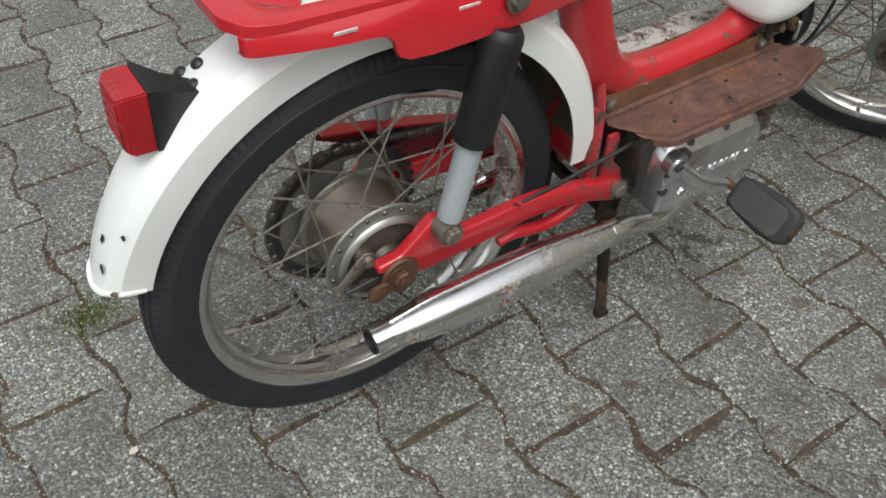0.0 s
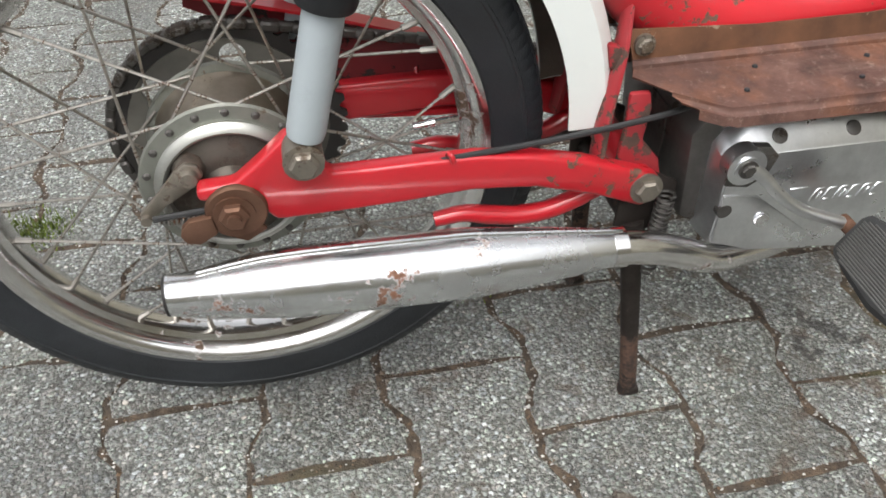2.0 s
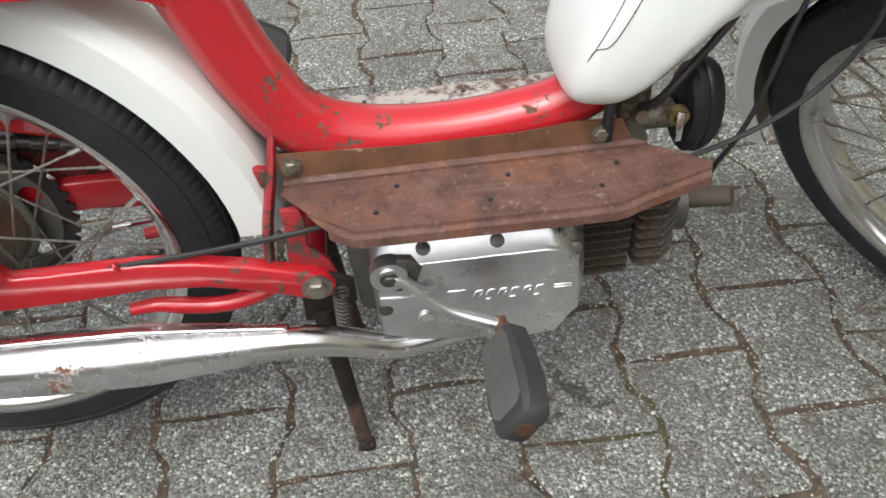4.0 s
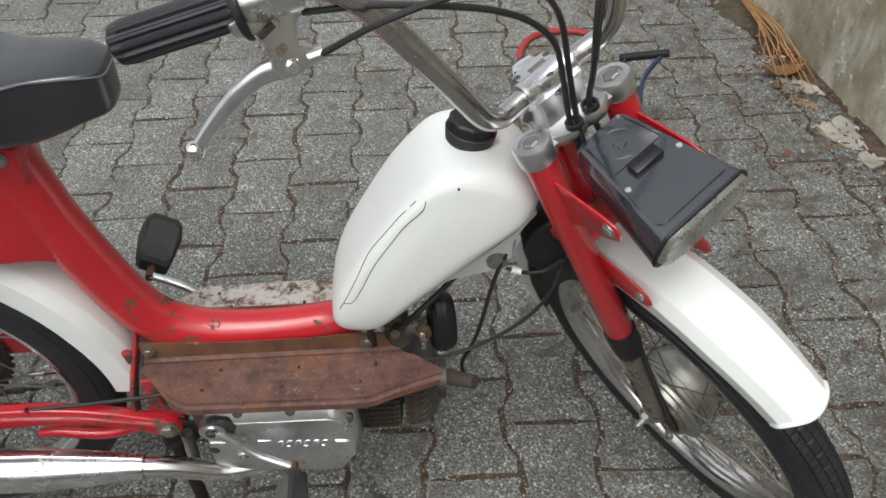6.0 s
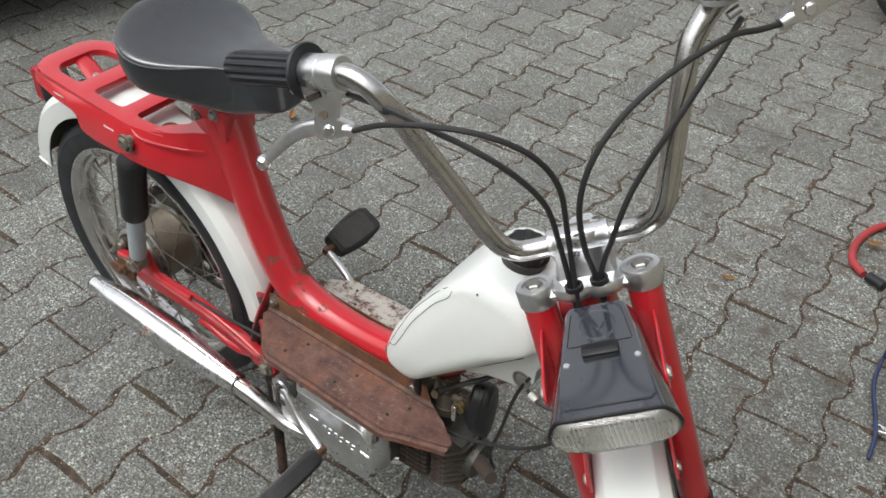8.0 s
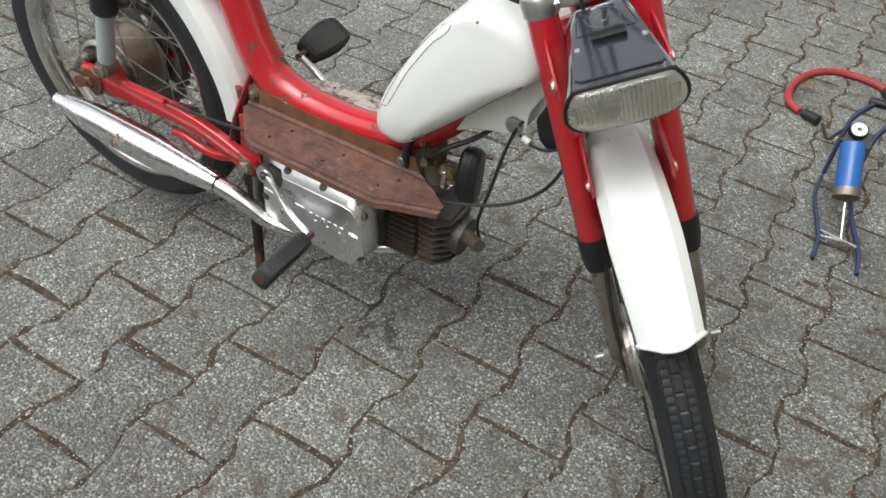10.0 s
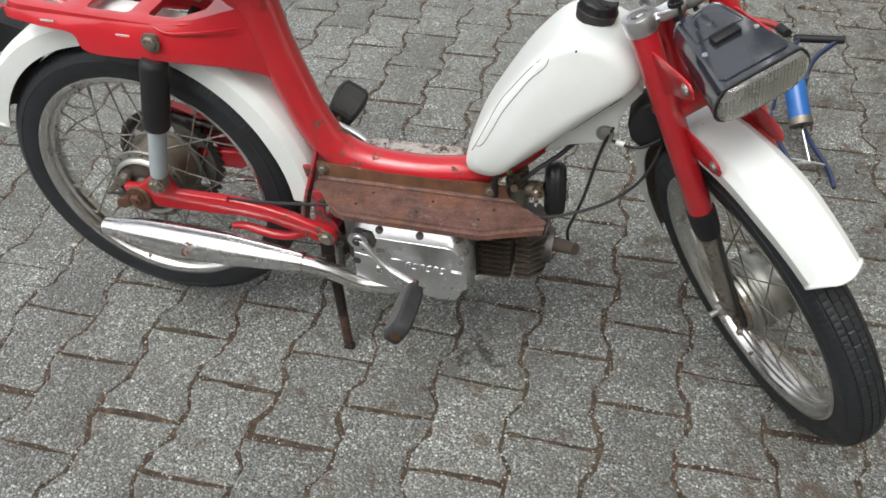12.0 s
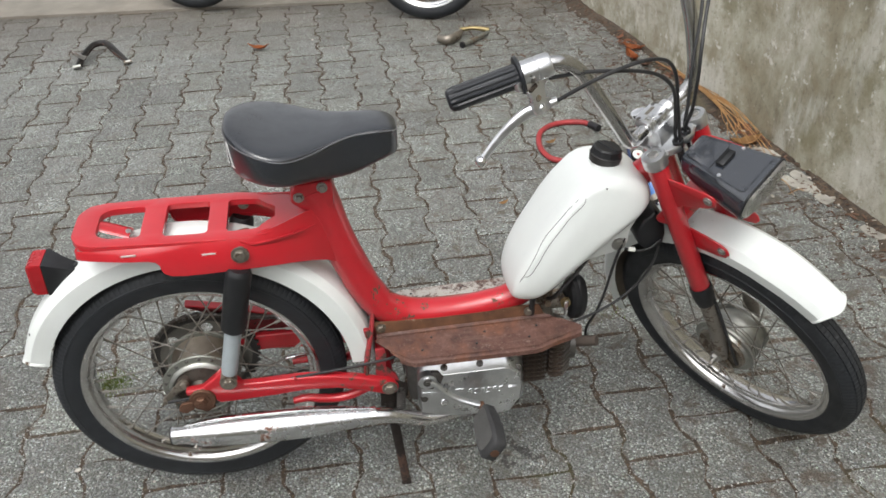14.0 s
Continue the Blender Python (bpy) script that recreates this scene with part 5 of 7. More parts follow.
def tank_body():
    """Rings from the flat side panels over a creased shoulder to the crown; the panels run right down to the lower edge."""
    upper = ((0.4, 0.0765), (0.64, 0.0715), (0.84, 0.068), (0.91, 0.0635), (0.965, 0.056), (0.99, 0.038))
    lower = ((0.4, 0.0765), (0.66, 0.071), (0.8, 0.0645), (0.9, 0.057), (0.95, 0.044), (0.975, 0.024))
    share = {9: 0.5, 10: 0.9, 11: 1, 12: 1, 13: 1, 14: 0.9, 15: 0.7, 0: 0.45, 1: 0.15, 8: 0.2}
    out = []
    for j in list(range(6)) + list(range(5, -1, -1)):
        side = -1 if len(out) < 6 else 1
        ring = []
        for i, (x, z) in enumerate(tank_line):
            u = share.get(i, 0.0)
            k = upper[j][0] * (1 - u) + lower[j][0] * u
            y = upper[j][1] * (1 - u) + lower[j][1] * u
            px_ = cx + (x - cx) * k
            narrow = 1.0 - 5.9 * max(0.0, 0.685 - px_) ** 2 - 6 * max(0.0, px_ - 0.7) ** 2
            ring.append(V(px_, side * y * narrow, cz + (z - cz) * k))
        out.append(ring)
    bm = loft(out)
    crease = bm.edges.layers.float.new("crease_edge")
    bm.verts.index_update()
    n = len(tank_line)
    for e in bm.edges:
        rows = {v.index // n for v in e.verts}
        if rows in ({2}, {9}):
            e[crease] = 0.9
        if rows in ({3}, {8}) and all(10 <= v.index % n <= 14 for v in e.verts):
            e[crease] = 0.85
        if rows in ({4}, {7}):
            e[crease] = 0.25
    return bm


bm = tank_body()
tank = part("fuel_tank", bm, WHITE, moped, "white-painted teardrop fuel tank with thin black stripes", angle=80)
sub = tank.modifiers.new("round", "SUBSURF")
sub.levels = sub.render_levels = 2
part("tank_strap", slab([(0.668, 0.442), (0.7, 0.4585), (0.744, 0.4695), (0.757, 0.4755), (0.768, 0.489), (0.769, 0.512), (0.781, 0.536), (0.795, 0.556), (0.775, 0.575), (0.69, 0.49)], -0.0275, 0.0275, 0.003), WHITE, tank)
for s in (-1, 1):
    part("tank_bolt", bolt((0.7515, s * 0.0275, 0.4868), (0, s, 0), 0.0095, 0.004), STEEL, tank)
cap_m = aim((0.722, 0.0, 0.6545), (0.16, 0, 1))
cap = part("filler_cap", move(lathe([(0, 0.0145), (0.0225, 0.0145), (0.025, 0.012), (0.0255, 0.003), (0.0265, 0.001), (0, 0.001)], 40, wobble=lambda i, p: [(r - (0.0015 if (i // 2) % 2 and r > 0.02 else 0), y) for r, y in p]), cap_m), BLACK, tank, "ribbed black plastic filler cap")
part("cap_knob", box((0.042, 0.007, 0.009), cap_m @ pose(0, 0.013, 0, 0, 30, 0), 0.002), BLACK, cap)
part("cap_neck", move(lathe([(0.0255, -0.012), (0.0275, 0.001), (0.0262, 0.002), (0.0245, -0.012)], 36, closed=True), cap_m), DARK_PAINT, tank)

# ---- saddle
def saddle():
    """Stations from the tail to the nose: x, half width, crown, piping, base heights."""
    st = [(0.1157, 0.0146, 0.777, 0.7707, 0.728), (0.1205, 0.0391, 0.783, 0.7694, 0.717), (0.135, 0.069, 0.782, 0.7665, 0.7105), (0.165, 0.098, 0.77, 0.762, 0.7065), (0.2034, 0.101, 0.76, 0.752, 0.7), (0.242, 0.077, 0.7555, 0.7485, 0.697),
          (0.2756, 0.053, 0.756, 0.7515, 0.684), (0.3094, 0.041, 0.759, 0.7548, 0.6855), (0.3431, 0.039, 0.7605, 0.7555, 0.702), (0.366, 0.031, 0.757, 0.752, 0.7065), (0.3735, 0.0235, 0.753, 0.749, 0.7095), (0.377, 0.013, 0.749, 0.747, 0.714)]
    rings, pipe = [], []
    for x, w, c, p, b in st:
        r = []
        for k in range(13):
            a = math.pi * k / 12
            r.append(V(x, -w * math.cos(a), p + (c - p) * math.sin(a) ** 0.62))
        r += [V(x, w * 1.015, p - 0.3 * (p - b)), V(x, w * 0.97, p - 0.72 * (p - b)), V(x, w * 0.9, b), V(x, w * 0.5, b - 0.003), V(x, -w * 0.5, b - 0.003), V(x, -w * 0.9, b), V(x, -w * 0.97, p - 0.72 * (p - b)), V(x, -w * 1.015, p - 0.3 * (p - b))]
        rings.append(r)
        pipe.append((x, w, p))
    return rings, pipe


rings, pipe = saddle()
seat = part("saddle", loft(rings), VINYL, moped, "black vinyl saddle with thin grey piping", angle=80)
sub = seat.modifiers.new("round", "SUBSURF")
sub.levels = sub.render_levels = 2
part("seat_bracket", join(box((0.07, 0.05, 0.016), pose(0.232, 0, 0.685), 0.003), rod((0.2, -0.034, 0.684), (0.2, 0.034, 0.684), 0.005, 8), rod((0.26, -0.034, 0.684), (0.26, 0.034, 0.684), 0.005, 8)), DARK_PAINT, seat)

# ---- fork
fork = part("fork", rod(FRONT @ V(-0.045, 0, -0.165), FRONT @ V(-0.045, 0, 0.02), 0.014, 16), STEEL, moped, "red telescopic front fork")
part("lower_yoke", move(box((0.05, 0.125, 0.014), pose(-0.014, 0, -0.15), 0.004), FRONT), RED, fork)
LEG_Y = 0.053
for s in (-1, 1):
    part("fork_leg", move(lathe([(0, 0), (0.0172, 0), (0.0172, 0.281), (0.0162, 0.284), (0, 0.284)], 28), aim(FRONT @ V(0, s * LEG_Y, -0.024), FRONT.to_3x3() @ V(0, s * 0.004, -1))), RED, fork, "red-painted fork leg")
    part("gaiter", move(lathe([(0, 0), (0.0192, 0), (0.0197, 0.004), (0.019, 0.03), (0.0165, 0.046), (0, 0.046)], 28), aim(FRONT @ V(0, s * (LEG_Y + 0.001), -0.305), FRONT.to_3x3() @ V(0, 0, -1))), BLACK, fork)
    part("slider", move(tube([V(0, s * (LEG_Y + 0.001), -0.345), V(0.001, s * (LEG_Y + 0.001), -0.42), V(-0.004, s * (LEG_Y - 0.001) - 0.003, -0.475), V(-0.008, s * (LEG_Y - 0.001) - 0.004, -0.508)], [0.0155, 0.015, 0.0165, 0.0135], n=14, squash=0.85, up=(1, 0, 0)), FRONT), FORK_METAL, fork, "dirty grey fork slider")
    part("axle_nut", join(bolt(FRONT @ V(-0.012, s * (LEG_Y + 0.009) - 0.004, -0.502), FRONT.to_3x3() @ V(0, s, 0), 0.0095, 0.009), rod(FRONT @ V(-0.012, s * 0.06 - 0.004, -0.502), FRONT @ V(-0.012, s * 0.084 - 0.004, -0.502), 0.0048, 10)), STEEL, fork)
    part("leg_cap", move(lathe([(0, 0.014), (0.0125, 0.012), (0.013, 0.0145), (0.0188, 0.0142), (0.02, 0.0118), (0.02, -0.006), (0.0187, -0.008), (0, -0.008)], 30), FRONT @ aim((-0.001, s * LEG_Y, -0.0185), (0, 0, 1))), CASTING, fork, "alloy fork cap")
    part("cap_nut", move(lathe([(0, 0.0045), (0.0075, 0.0045), (0.009, 0.003), (0.009, 0), (0, 0)], 6), FRONT @ aim((-0.001, s * LEG_Y, -0.0065), (0, 0, 1))), STEEL, fork)
    ear = [(0.004, -0.06), (-0.002, -0.045), (0.03, -0.049), (0.085, -0.0595), (0.098, -0.0655), (0.102, -0.073), (0.096, -0.086), (0.08, -0.0925), (0.03, -0.102), (0.004, -0.116)]
    er = part("lamp_bracket", move(slab(ear, s * 0.0545, s * 0.0575, 0.0014), FRONT), RED, fork, "red sheet bracket holding the headlamp")
    part("bracket_bolt", move(bolt((0.086, s * 0.0575, -0.0745), (0, s, 0), 0.006, 0.004), FRONT), STEEL, er)
    stay = [(-0.004, -0.2), (0.004, -0.164), (0.05, -0.179), (0.07, -0.188), (0.08, -0.197), (0.0805, -0.209), (0.072, -0.218), (0.056, -0.219), (0.0, -0.212)]
    st = part("mudguard_stay", move(slab(stay, s * 0.0425, s * 0.0455, 0.0015), FRONT), RED, fork)
    part("stay_rivet", move(bolt((0.068, s * 0.0455, -0.2025), (0, s, 0), 0.0055, 0.004), FRONT), STEEL, st)
# upper yoke with the bar clamp
plan = [(0.006, -0.04), (0.016, -0.03), (0.0215, -0.02), (0.0225, -0.008), (0.018, 0.0), (0.0225, 0.008), (0.0215, 0.02), (0.016, 0.03), (0.006, 0.04), (-0.012, 0.042), (-0.026, 0.034), (-0.06, 0.026), (-0.07, 0.0), (-0.06, -0.026), (-0.026, -0.034), (-0.012, -0.042)]
bm = loft([[V(x * k, y * k, z) for x, y in plan] for z, k in ((-0.021, 0.97), (-0.0195, 1.0), (-0.0105, 1.0), (-0.0085, 0.96))])
yoke = part("upper_yoke", move(bm, FRONT), CASTING, fork, "polished alloy yoke and handlebar clamp")
saddle_block = loft([[V(-0.026 + x * k, y * k, z) for x, y in ((-0.022, -0.027), (-0.017, -0.03), (0.017, -0.03), (0.022, -0.027), (0.022, 0.027), (0.017, 0.03), (-0.017, 0.03), (-0.022, 0.027))] for z, k in ((-0.012, 1.08), (-0.002, 0.94), (0.01, 0.9), (0.021, 1.0))])
part("clamp_base", move(saddle_block, FRONT), CASTING, yoke)
# the clamp's upper half wraps the bar, with a flat lug before and behind it
sleeve = []
for y, r in ((-0.031, 0.0135), (-0.03, 0.0152), (-0.0245, 0.0152), (-0.0235, 0.0145), (0.0235, 0.0145), (0.0245, 0.0152), (0.03, 0.0152), (0.031, 0.0135)):
    sleeve.append([V(-0.025 + r * math.cos(a), y, 0.0228 + r * math.sin(a)) for a in (2 * math.pi * k / 24 for k in range(24))])
part("bar_clamp", move(loft(sleeve), FRONT), CASTING, yoke)
lug = loft([[V(-0.028 + x * k, y * k, z) for x, y in ((-0.026, -0.014), (-0.022, -0.024), (0.012, -0.024), (0.018, -0.014), (0.021, 0.0), (0.018, 0.014), (0.012, 0.024), (-0.022, 0.024), (-0.026, 0.014))] for z, k in ((0.021, 1.0), (0.03, 0.98), (0.0335, 0.9))])
part("clamp_lug", move(lug, FRONT), CASTING, yoke, angle=30)
part("clamp_badge", move(box((0.011, 0.02, 0.0012), pose(-0.036, 0.003, 0.0336), 0.0004, 1), FRONT), HUB, yoke)
part("stem_nut", move(lathe([(0, 0.013), (0.01, 0.013), (0.0135, 0.0105), (0.0145, 0.005), (0.012, 0.0), (0, 0)], 24), FRONT @ aim((-0.063, 0.003, 0.018), (-0.12, 0, 1))), CHROME, yoke)
part("stem", move(rod((-0.062, 0.002, -0.012), (-0.063, 0.003, 0.019), 0.011, 18), FRONT), CASTING, yoke)
for x, y in ((-0.0435, -0.0185), (-0.0435, 0.0195), (-0.0135, 0.0)):
    part("clamp_screw", move(lathe([(0, 0.0012), (0.0034, 0.0012), (0.0048, 0), (0, -0.002)], 12), FRONT @ aim((x, y, 0.0328), (0, 0, 1))), ENGINE_DARK, yoke)
for s in (-1, 1):
    part("yoke_arm", move(loft([[V(x, s * y, z) for x, z in ((-0.014, -0.0215), (0.011, -0.0215), (0.013, -0.015), (0.009, -0.009), (-0.012, -0.009), (-0.016, -0.015))] for y in (0.03, 0.046)]), FRONT), CASTING, yoke)
    part("cable_guide", move(lathe([(0.0068, -0.003), (0.0092, -0.0025), (0.0092, 0.0025), (0.0068, 0.003)], 16, closed=True), FRONT @ aim((0.018 if s < 0 else 0.013, s * 0.0125, -0.0055), (0.1, 0, 1))), BLACK, yoke)

# ---- handlebar
bar_half = [(-0.025, 0, 0.0228), (-0.025, 0.03, 0.0228), (-0.024, 0.052, 0.0232), (-0.021, 0.066, 0.028), (-0.0145, 0.08, 0.046), (-0.006, 0.095, 0.096), (0.006, 0.124, 0.19), (0.01, 0.1365, 0.222), (0.007, 0.15, 0.241), (-0.001, 0.168, 0.2515), (-0.02, 0.2, 0.257), (-0.045, 0.245, 0.264), (-0.071, 0.294, 0.2725)]
bar_left = [(-0.025, 0, 0.0228), (-0.025, 0.03, 0.0228), (-0.0235, 0.048, 0.023), (-0.017, 0.067, 0.028), (-0.008, 0.087, 0.05), (-0.0062, 0.108, 0.112), (-0.0165, 0.132, 0.178), (-0.0225, 0.147, 0.2015), (-0.031, 0.167, 0.2175), (-0.041, 0.191, 0.228), (-0.0517, 0.217, 0.2352), (-0.077, 0.264, 0.244), (-0.103, 0.312, 0.252)]
full = [(x, -y, z) for x, y, z in bar_half[:0:-1]] + bar_left
bars = part("handlebar", move(tube(full, 0.011, n=18, sub=6), FRONT), BAR_CHROME, moped, "high chromed handlebar with dulled plating")


def control(s):
    out = V(-0.018, 0.037, -0.01) if s > 0 else V(0, 0, 0)
    a, b = (V(-0.0225, -0.206, 0.2573), V(-0.073, -0.3, 0.2733)) if s < 0 else (V(-0.058, 0.229, 0.2375), V(-0.1085, 0.323, 0.254))
    d = (b - a).normalized()
    gm = lathe([(0, 0), (0.0165, 0), (0.0172, 0.006), (0.0172, 0.092), (0.0155, 0.1), (0.011, 0.103), (0, 0.103)], 56, wobble=lambda i, p: [(r - (0.0024 if i % 4 < 2 and 0.004 < y < 0.094 and r > 0.015 else 0), y) for r, y in p])
    g = part("grip", move(gm, FRONT @ aim(a, d)), GRIP, bars, "ribbed black rubber grip", angle=18)
    part("grip_flange", move(lathe([(0.012, 0), (0.0265, 0), (0.0275, 0.002), (0.0265, 0.0045), (0.012, 0.0055)], 36, closed=True), FRONT @ aim(a - d * 0.003, d)), GRIP, g)
    hs = part("control_housing", move(lathe([(0, 0), (0.016, 0), (0.0172, 0.002), (0.0172, 0.019), (0.0164, 0.02), (0.0164, 0.0215), (0.0172, 0.0225), (0.0172, 0.042), (0.016, 0.0435), (0, 0.0435)], 32), FRONT @ aim(a - d * 0.046, d)), CASTING, bars, "cast alloy lever housing")
    part("housing_screw", move(bolt(a - d * 0.01 + V(0.0145, 0, -0.008), (1, 0, -0.5), 0.0052, 0.003), FRONT), STEEL, hs)
    flat = FRONT @ Matrix.Translation(out) @ Matrix.Rotation(math.pi / 2, 4, "Z")
    web = [(0.224, 0.256), (0.173, 0.252), (0.1745, 0.228), (0.181, 0.225), (0.188, 0.209), (0.177, 0.1995), (0.178, 0.1885), (0.197, 0.1905), (0.213, 0.194), (0.2155, 0.206), (0.209, 0.222), (0.213, 0.236), (0.224, 0.243)]
    perch = part("lever_perch", move(slab([(s * y, z) for y, z in web], 0.0085, 0.0195, 0.0022), flat), CASTING, hs, "cast alloy lever bracket")
    part("perch_window", move(box((0.0145, 0.004, 0.0055), pose(s * 0.203, 0.0075, 0.2355, 0, s * 6), 0.0006, 1), flat), ENGINE_DARK, perch)
    part("perch_screw", move(lathe([(0, 0.0012), (0.0042, 0.001), (0.0048, 0), (0, -0.001)], 14), flat @ aim((s * 0.201, 0.0083, 0.2165), (0, -1, 0))), FLANGE, perch)
    part("pivot_screw", move(lathe([(0, 0.002), (0.0042, 0.0018), (0.0055, 0.0006), (0.006, -0.001), (0, -0.001)], 16), flat @ aim((s * 0.2015, 0.0075, 0.2), (0, -1, 0))), CASTING, perch)
    part("cable_boss", move(rod((-0.0115, s * 0.187, 0.196), (-0.0075, s * 0.1755, 0.1935), 0.0062, 14), FRONT @ Matrix.Translation(out)), CASTING, perch)
    part("cable_ferrule", move(rod((-0.014, s * 0.181, 0.2322), (-0.0115, s * 0.17, 0.2285), 0.0042, 12), FRONT @ (Matrix.Translation(out) if s < 0 else Matrix.Translation((0.001, 0.0, -0.022)))), CASTING, perch)
    ll = [V(-0.0125, s * 0.196, 0.1965), V(-0.016, s * 0.207, 0.2005), V(-0.022, s * 0.22, 0.2035), V(-0.031, s * 0.242, 0.2), V(-0.042, s * 0.264, 0.1905), V(-0.051, s * 0.284, 0.18), V(-0.0575, s * 0.2995, 0.172)]
    ll = [p + out for p in ll]
    part("brake_lever" if s < 0 else "clutch_lever", move(tube(ll, [0.0085, 0.0098, 0.0092, 0.0076, 0.0066, 0.0056, 0.0048], n=12, sub=6, squash=0.7), FRONT), CASTING, hs, "polished alloy hand lever with a ball end")
    return ll[-1]


for s in (-1, 1):
    tip = control(s)
    part("lever_ball", move(ball(tip, 0.0088, 16), FRONT), CHROME, bars)

# ---- cables
cables = [
    [(-0.009, -0.182, 0.194), (0.03, -0.138, 0.203), (0.051, -0.091, 0.197), (0.0575, -0.047, 0.179), (0.053, -0.0135, 0.1495), (0.0422, 0.001, 0.11), (0.031, -0.004, 0.055), (0.0215, -0.0105, -0.004), (0.018, -0.014, -0.06)],
    [(-0.012, -0.174, 0.2298), (0.021, -0.13, 0.213), (0.044, -0.09, 0.189), (0.054, -0.056, 0.163), (0.053, -0.03, 0.132), (0.0446, -0.014, 0.095), (0.031, -0.0135, 0.048), (0.0165, -0.0155, -0.004), (0.014, -0.016, -0.06)],
    [(-0.026, 0.214, 0.184), (-0.004, 0.192, 0.19), (0.022, 0.1616, 0.198), (0.048, 0.108, 0.187), (0.064, 0.065, 0.166), (0.0704, 0.034, 0.136), (0.066, 0.016, 0.098), (0.046, 0.0097, 0.048), (0.015, 0.0105, -0.004), (0.016, 0.012, -0.06)],
    [(-0.014, 0.1813, 0.2014), (0.0003, 0.1546, 0.1764), (0.009, 0.1286, 0.1514), (0.014, 0.103, 0.126), (0.0155, 0.078, 0.1), (0.017, 0.055, 0.0716), (0.0165, 0.034, 0.036), (0.0115, 0.0145, -0.004), (0.012, 0.012, -0.06)],
]
bell_m = FRONT @ aim((-0.016, 0.172, 0.236), (0.45, -0.1, 1))
part("bell", move(lathe([(0, 0.03), (0.012, 0.028), (0.022, 0.021), (0.0275, 0.011), (0.0285, 0.002), (0.0, 0.002)], 32), bell_m), CHROME, bars, "chromed bell dome on the handlebar")
part("bell_base", move(lathe([(0, 0.0005), (0.027, 0.0005), (0.0265, -0.006), (0.012, -0.009), (0, -0.009)], 32), bell_m), CASTING, bars)
for c in cables:
    part("control_cable", move(tube(c, 0.0029, n=8, sub=6), FRONT), CABLE, bars, "black sheathed control cable")

# cables from the fork down to the hub, the engine and the carburettor
low_cables = [
    [V(0.762, -0.026, 0.497), V(0.755, -0.03, 0.482), V(0.744, -0.032, 0.44), V(0.733, -0.032, 0.38), V(0.722, -0.028, 0.335), V(0.712, -0.015, 0.29), V(0.716, -0.008, 0.252)],
    [V(0.84, 0.0, 0.52), V(0.826, -0.025, 0.455), V(0.806, -0.03, 0.41), V(0.77, -0.035, 0.374), V(0.725, -0.04, 0.35), V(0.665, -0.045, 0.333), V(0.6, -0.045, 0.325)],
    [V(-0.06, -0.06, 0.279), V(0.04, -0.0625, 0.288), V(0.12, -0.066, 0.3), V(0.165, -0.0665, 0.3055), V(0.25, -0.066, 0.311), V(0.34, -0.066, 0.3225), V(0.39, -0.055, 0.33)],
]
for c in low_cables:
    part("lower_cable", tube(c, 0.0026, n=8, sub=6), CABLE, moped, "black sheathed cable")
part("brake_cable", move(tube([(-0.03, -0.03, -0.12), (-0.02, -0.042, -0.22), (0.012, -0.046, -0.33), (0.02, -0.052, -0.42), (0.016, -0.05, -0.53)], 0.003, n=8), FRONT), CABLE, moped, "black sheathed front brake cable")
horn = part("horn", slab([(0.779, 0.508), (0.79, 0.534), (0.81, 0.55), (0.826, 0.54), (0.833, 0.5), (0.83, 0.479), (0.802, 0.471), (0.787, 0.483)], -0.034, 0.016, 0.005, 3), BLACK, moped, "black plastic horn behind the fork")
part("horn_wire", tube([(0.762, -0.031, 0.478), (0.774, -0.036, 0.477), (0.788, -0.037, 0.474), (0.806, -0.037, 0.477), (0.826, -0.036, 0.492)], 0.0022, n=8), CABLE, horn)
part("wire_plug", rod((0.768, -0.034, 0.4785), (0.779, -0.037, 0.477), 0.0042, 10), DIAL, horn, "pale wire connector")

# ---- headlamp: a wedge-shaped plastic housing
HL = FRONT @ Matrix.Translation((0.028, 0.0035, -0.0235)) @ Matrix.Rotation(radians(16.5), 4, "Y")   # x runs along the top face, z out of it


def lamp_ring(x, w, t, k=1.0, lean=0.14):
    """Flat top, bulging sides and a rounded belly."""
    half = [(0.0, 0.0), (0.45, 0.0), (0.74, 0.0), (0.8, 0.02), (0.9, 0.17), (0.97, 0.34), (1.0, 0.5), (0.985, 0.66), (0.92, 0.8), (0.8, 0.91), (0.62, 0.975), (0.36, 1.0), (0.0, 1.01)]
    pts = half + [(-y, z) for y, z in half[-2:0:-1]]
    return [V(x - lean * (t * 0.5 + (z * t - t * 0.5) * k), y * w * k, -(t * 0.5 + (z * t - t * 0.5) * k)) for y, z in pts]


shell = [lamp_ring(x, w, t, lean=0.14 * (x / 0.127)) for x, w, t in ((0.0, 0.031, 0.026), (0.006, 0.0365, 0.038), (0.03, 0.0415, 0.047), (0.06, 0.0465, 0.053), (0.095, 0.053, 0.057), (0.118, 0.0575, 0.0585), (0.127, 0.06, 0.0585))]
lamp_ob = part("headlamp", move(loft(shell), HL), HOUSING, moped, "black plastic wedge headlamp with ribbed clear lens")
panel = loft([[V(x, y, z) for x, y in ((0.005, -0.023), (0.005, 0.023), (0.05, 0.0335), (0.113, 0.0425), (0.118, 0.038), (0.118, -0.038), (0.113, -0.0425), (0.05, -0.0335))] for z in (0.0, 0.002)])
bmesh.ops.bevel(panel, geom=panel.edges[:], offset=0.0007, segments=2, affect="EDGES")
part("top_panel", move(panel, HL), HOUSING, lamp_ob, "smoked plastic top panel")
